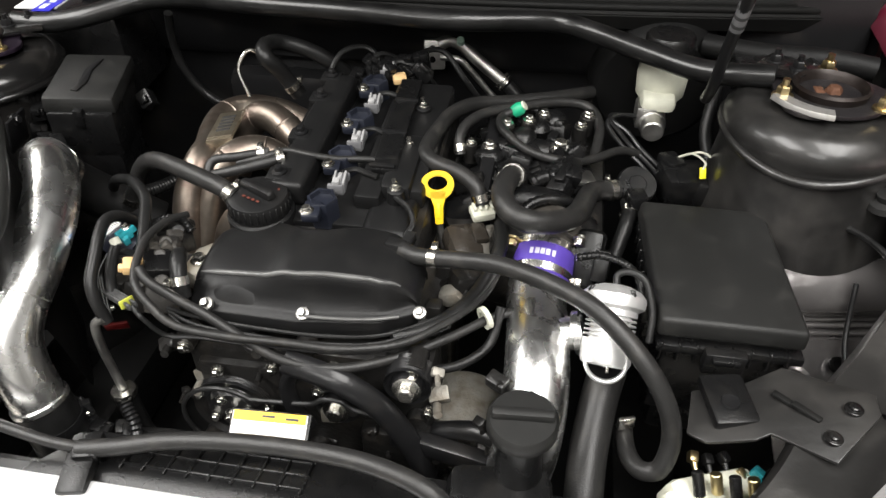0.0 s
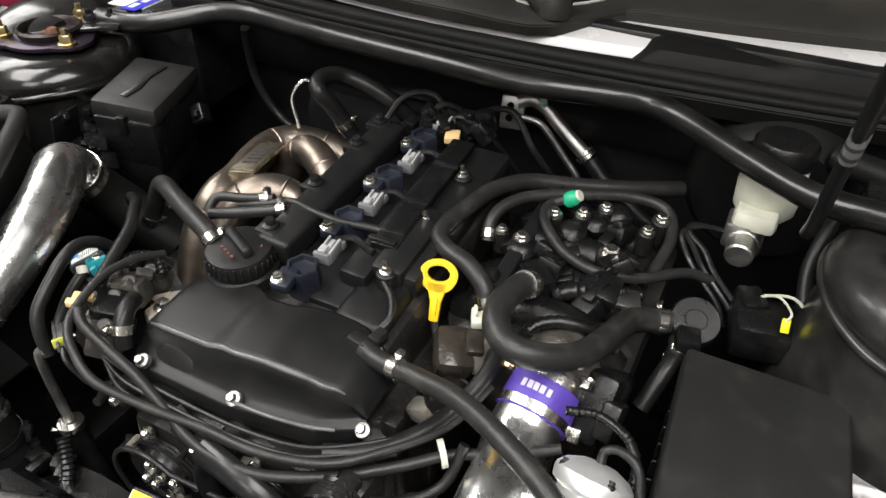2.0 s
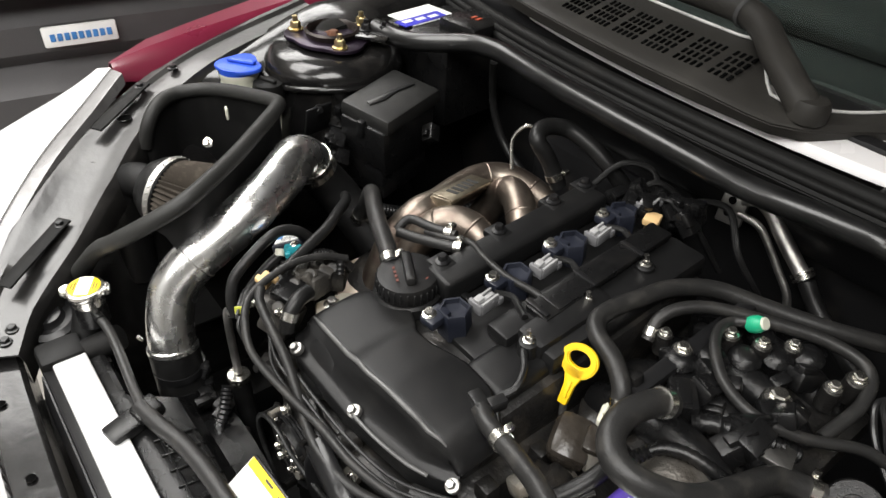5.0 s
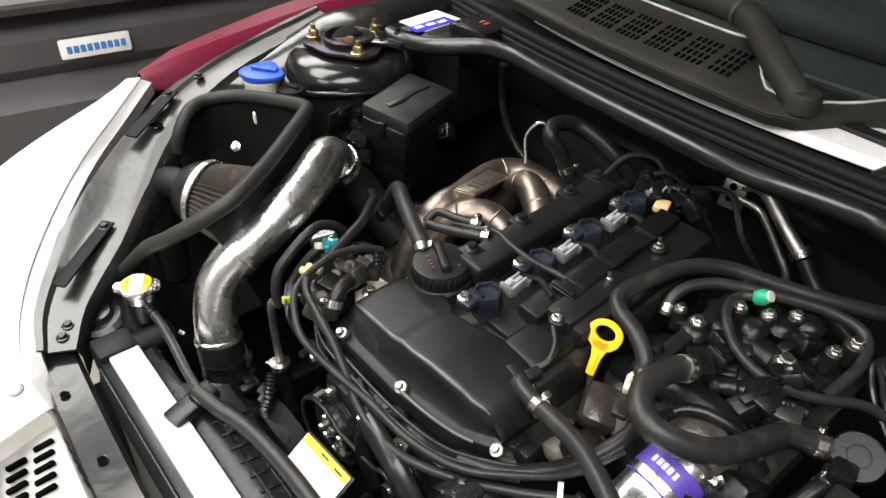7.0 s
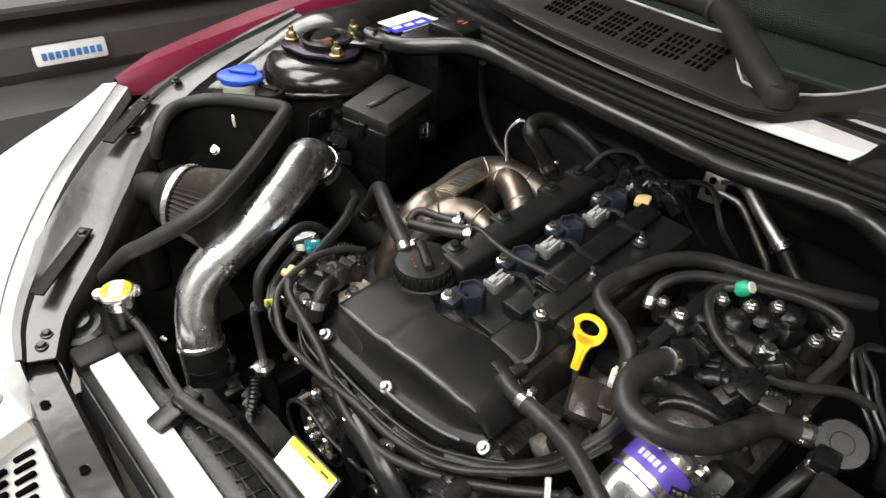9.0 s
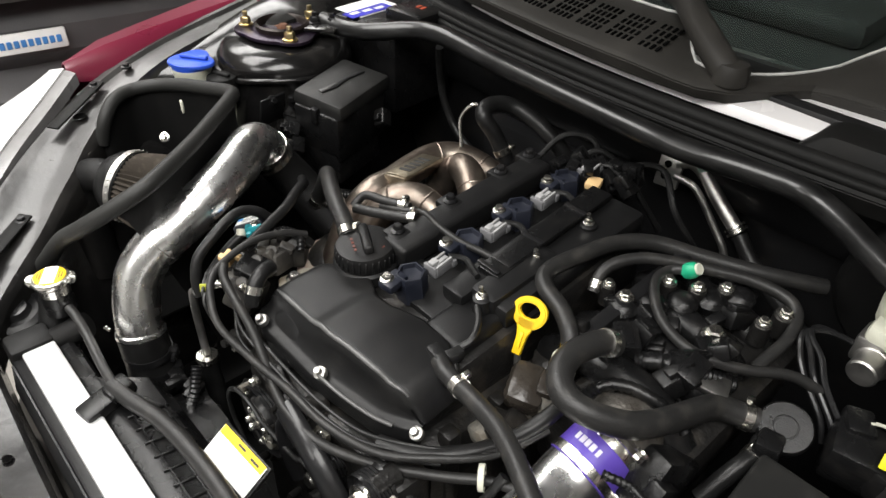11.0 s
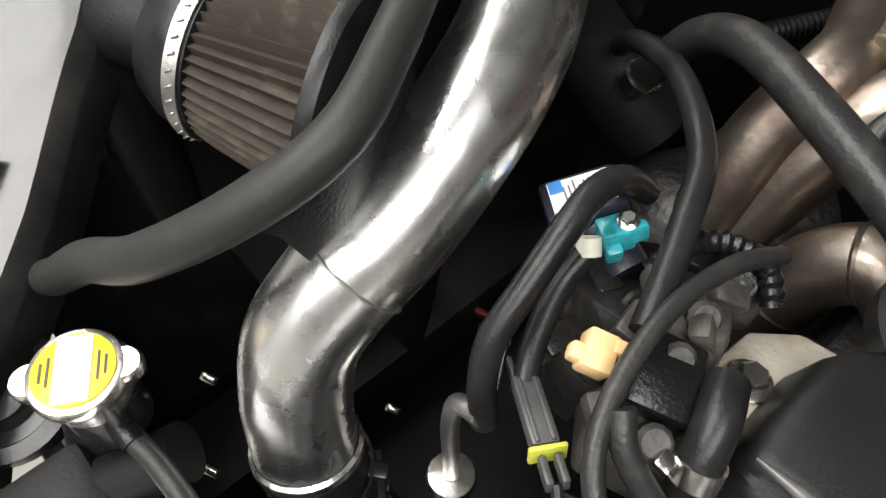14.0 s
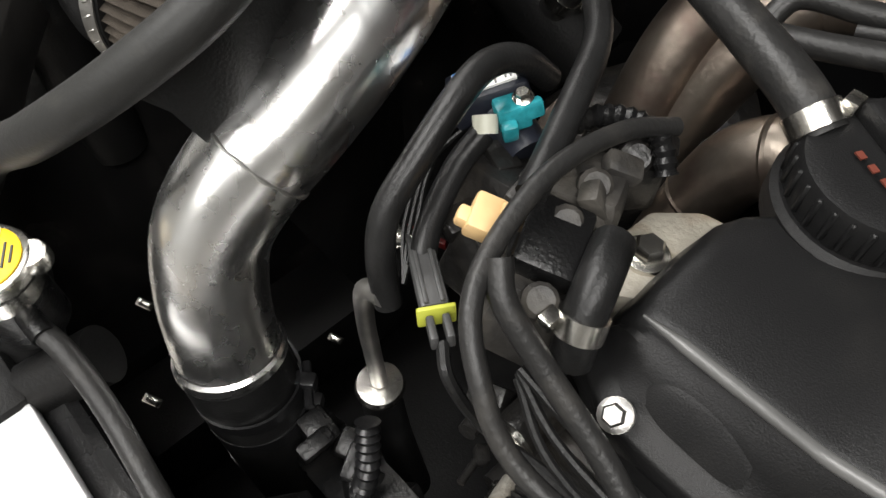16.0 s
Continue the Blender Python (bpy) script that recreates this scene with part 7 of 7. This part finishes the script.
add_box(b, (-0.09, 0.51, 0.655), (0.12, 0.02, 0.025), (0, 10, -4), 0.004)
part("mount_bar", b, BLACK_METAL, alt)
rng = random.Random(11)
for i in range(26):
    x, z = rng.uniform(-0.42, 0.02), rng.uniform(0.56, 0.78)
    b = B()
    s = rng.uniform(0.008, 0.02)
    r3 = (rng.uniform(-30, 30), rng.uniform(-30, 30), rng.uniform(-40, 40))
    add_box(b, (x, 0.523 + rng.uniform(-0.006, 0.02), z), (s * 1.4, s, s), r3, 0.002)
    add_cyl(b, (x, 0.525, z), (x + 0.004, 0.508, z + 0.004), s * 0.3, seg=10)
    part("casting_lug", b, CAST_DIRTY if i % 4 == 0 else GREASY, engine)
rng = random.Random(4)
for i in range(12):
    p = Vector((rng.uniform(-0.11, -0.06), rng.uniform(0.64, 0.77), rng.uniform(0.75, 0.80)))
    b = B()
    s = rng.uniform(0.02, 0.04)
    add_box(b, p, (s, s * 1.3, s), (rng.uniform(-30, 30), rng.uniform(-30, 30), rng.uniform(0, 90)), 0.006)
    part("casting_lug", b, GREASY if i % 3 else CAST_DIRTY, engine)
b = B()
add_box(b, (-0.095, 0.716, 0.800), (0.045, 0.055, 0.035), (15, 10, 30), 0.012)
add_box(b, (-0.075, 0.725, 0.815), (0.02, 0.03, 0.012), (15, 10, 30), 0.004)
part("foil_shield", b, material("black_foil_wrap", (0.03, 0.025, 0.02), 0.25, bump=1.0, fine=60), engine, "crinkled black wrapped sensor")
b = B()
add_box(b, (-0.075, 0.750, 0.830), (0.030, 0.024, 0.012), (8, 0, 25), 0.003)
for k in range(4):
    add_box(b, (-0.085 + 0.007 * k, 0.748 + 0.003 * k, 0.838), (0.004, 0.014, 0.006), (8, 0, 25), 0.001, 1)
part("white_connector", b, CREAM, engine, "pale connector end")
hose("tray_lead", [(-0.19, 0.745, 0.868), (-0.182, 0.72, 0.865), (-0.160, 0.700, 0.862), (-0.150, 0.68, 0.855), (-0.155, 0.66, 0.845), (-0.140, 0.65, 0.83)], 0.004, DEEP_RUBBER, "thin taped lead over the cam cover", "cable", seg=8)

# lower corner: pale lamp back and wires beside the bracket
lampb = thing("headlamp_back", (0.22, 0.44, 0.66), "pale headlamp housing with brass terminals", "headlamp")
b = B()
add_box(b, (0.22, 0.42, 0.68), (0.10, 0.08, 0.08), (10, 0, 20), 0.02)
part("housing", b, CREAM, lampb)
for k in range(5):
    b = B()
    add_cyl(b, (0.185 + 0.018 * k, 0.45 + 0.006 * (k % 2), 0.72), (0.18 + 0.018 * k, 0.465, 0.74), 0.006, seg=12, bevel=0.001)
    part("terminal", b, GOLD_ZINC if k % 2 else BLACK_PLASTIC, lampb)
b = B()
add_box(b, (0.205, 0.462, 0.688), (0.10, 0.06, 0.05), (14, 6, 24), 0.012)
add_box(b, (0.175, 0.448, 0.700), (0.05, 0.035, 0.03), (14, 6, 24), 0.008)
part("back_cover", b, CREAM, lampb, "pale cream moulded back cover")
for k in range(6):
    q = Vector((0.185 + 0.016 * k, 0.503 + 0.006 * (k % 3) - 0.004 * k, 0.712 - 0.004 * (k % 2)))
    b = B()
    add_cyl(b, q, q + Vector((0.006, -0.028, -0.012)), 0.0045, 0.001, 10)
    add_box(b, q, (0.010, 0.012, 0.012), (20, 10, 15 * k), 0.002)
    part("lead_end", b, GOLD_ZINC if k % 3 == 0 else (TEAL if k == 4 else BLACK_PLASTIC), lampb)
b = B()
add_box(b, (0.115, 0.53, 0.72), (0.02, 0.006, 0.018), (0, 0, 20), 0.002)
single("bright_tag", b, ZINC, "bright metal tag under the hose", "tag")

# ---- evaporative cooler standing beside the car ----
cooler = thing("evaporative_cooler", (-1.75, 0.9, 0), "large dark grey plastic portable air cooler", "air cooler")
b = B()
add_box(b, (-1.95, 0.95, 0.36), (0.9, 1.5, 0.72), (0, 0, -8), 0.06, 1)
add_box(b, (-1.95, 0.95, 0.78), (0.86, 1.44, 0.16), (0, 0, -8), 0.05, 1)
part("tank_body", b, COOLER_PLASTIC, cooler, smooth=20)
b = B()
add_box(b, (-1.97, 0.95, 1.02), (0.80, 1.38, 0.30), (0, 0, -8), 0.08, 1)
add_box(b, (-1.93, 0.95, 0.905), (0.92, 1.50, 0.05), (0, 0, -8), 0.02, 1)
part("upper_body", b, COOLER_PLASTIC, cooler, smooth=20)
b = B()
add_lathe(b, [(0.42, 0.0), (0.40, 0.02), (0.38, -0.06)], (-1.98, 0.95, 1.18), (0.1, 0, 1), 40, False)
part("fan_ring", b, VOID, cooler, "black fan opening")
b = B()
add_box(b, (-1.535, 0.635, 0.79), (0.012, 0.155, 0.045), (0, -6, -8), 0.005)
badge = part("badge", b, PAPER, cooler, "white name badge")
b = B()
for k in range(9):
    add_box(b, (-1.5275 + 0.0019 * (k - 4), 0.635 + 0.0145 * (k - 4), 0.79), (0.003, 0.0105, 0.016), (0, -6, -8), 0.001, 1)
part("print_bar", b, BLUE_INK, badge, "blue name blocks")
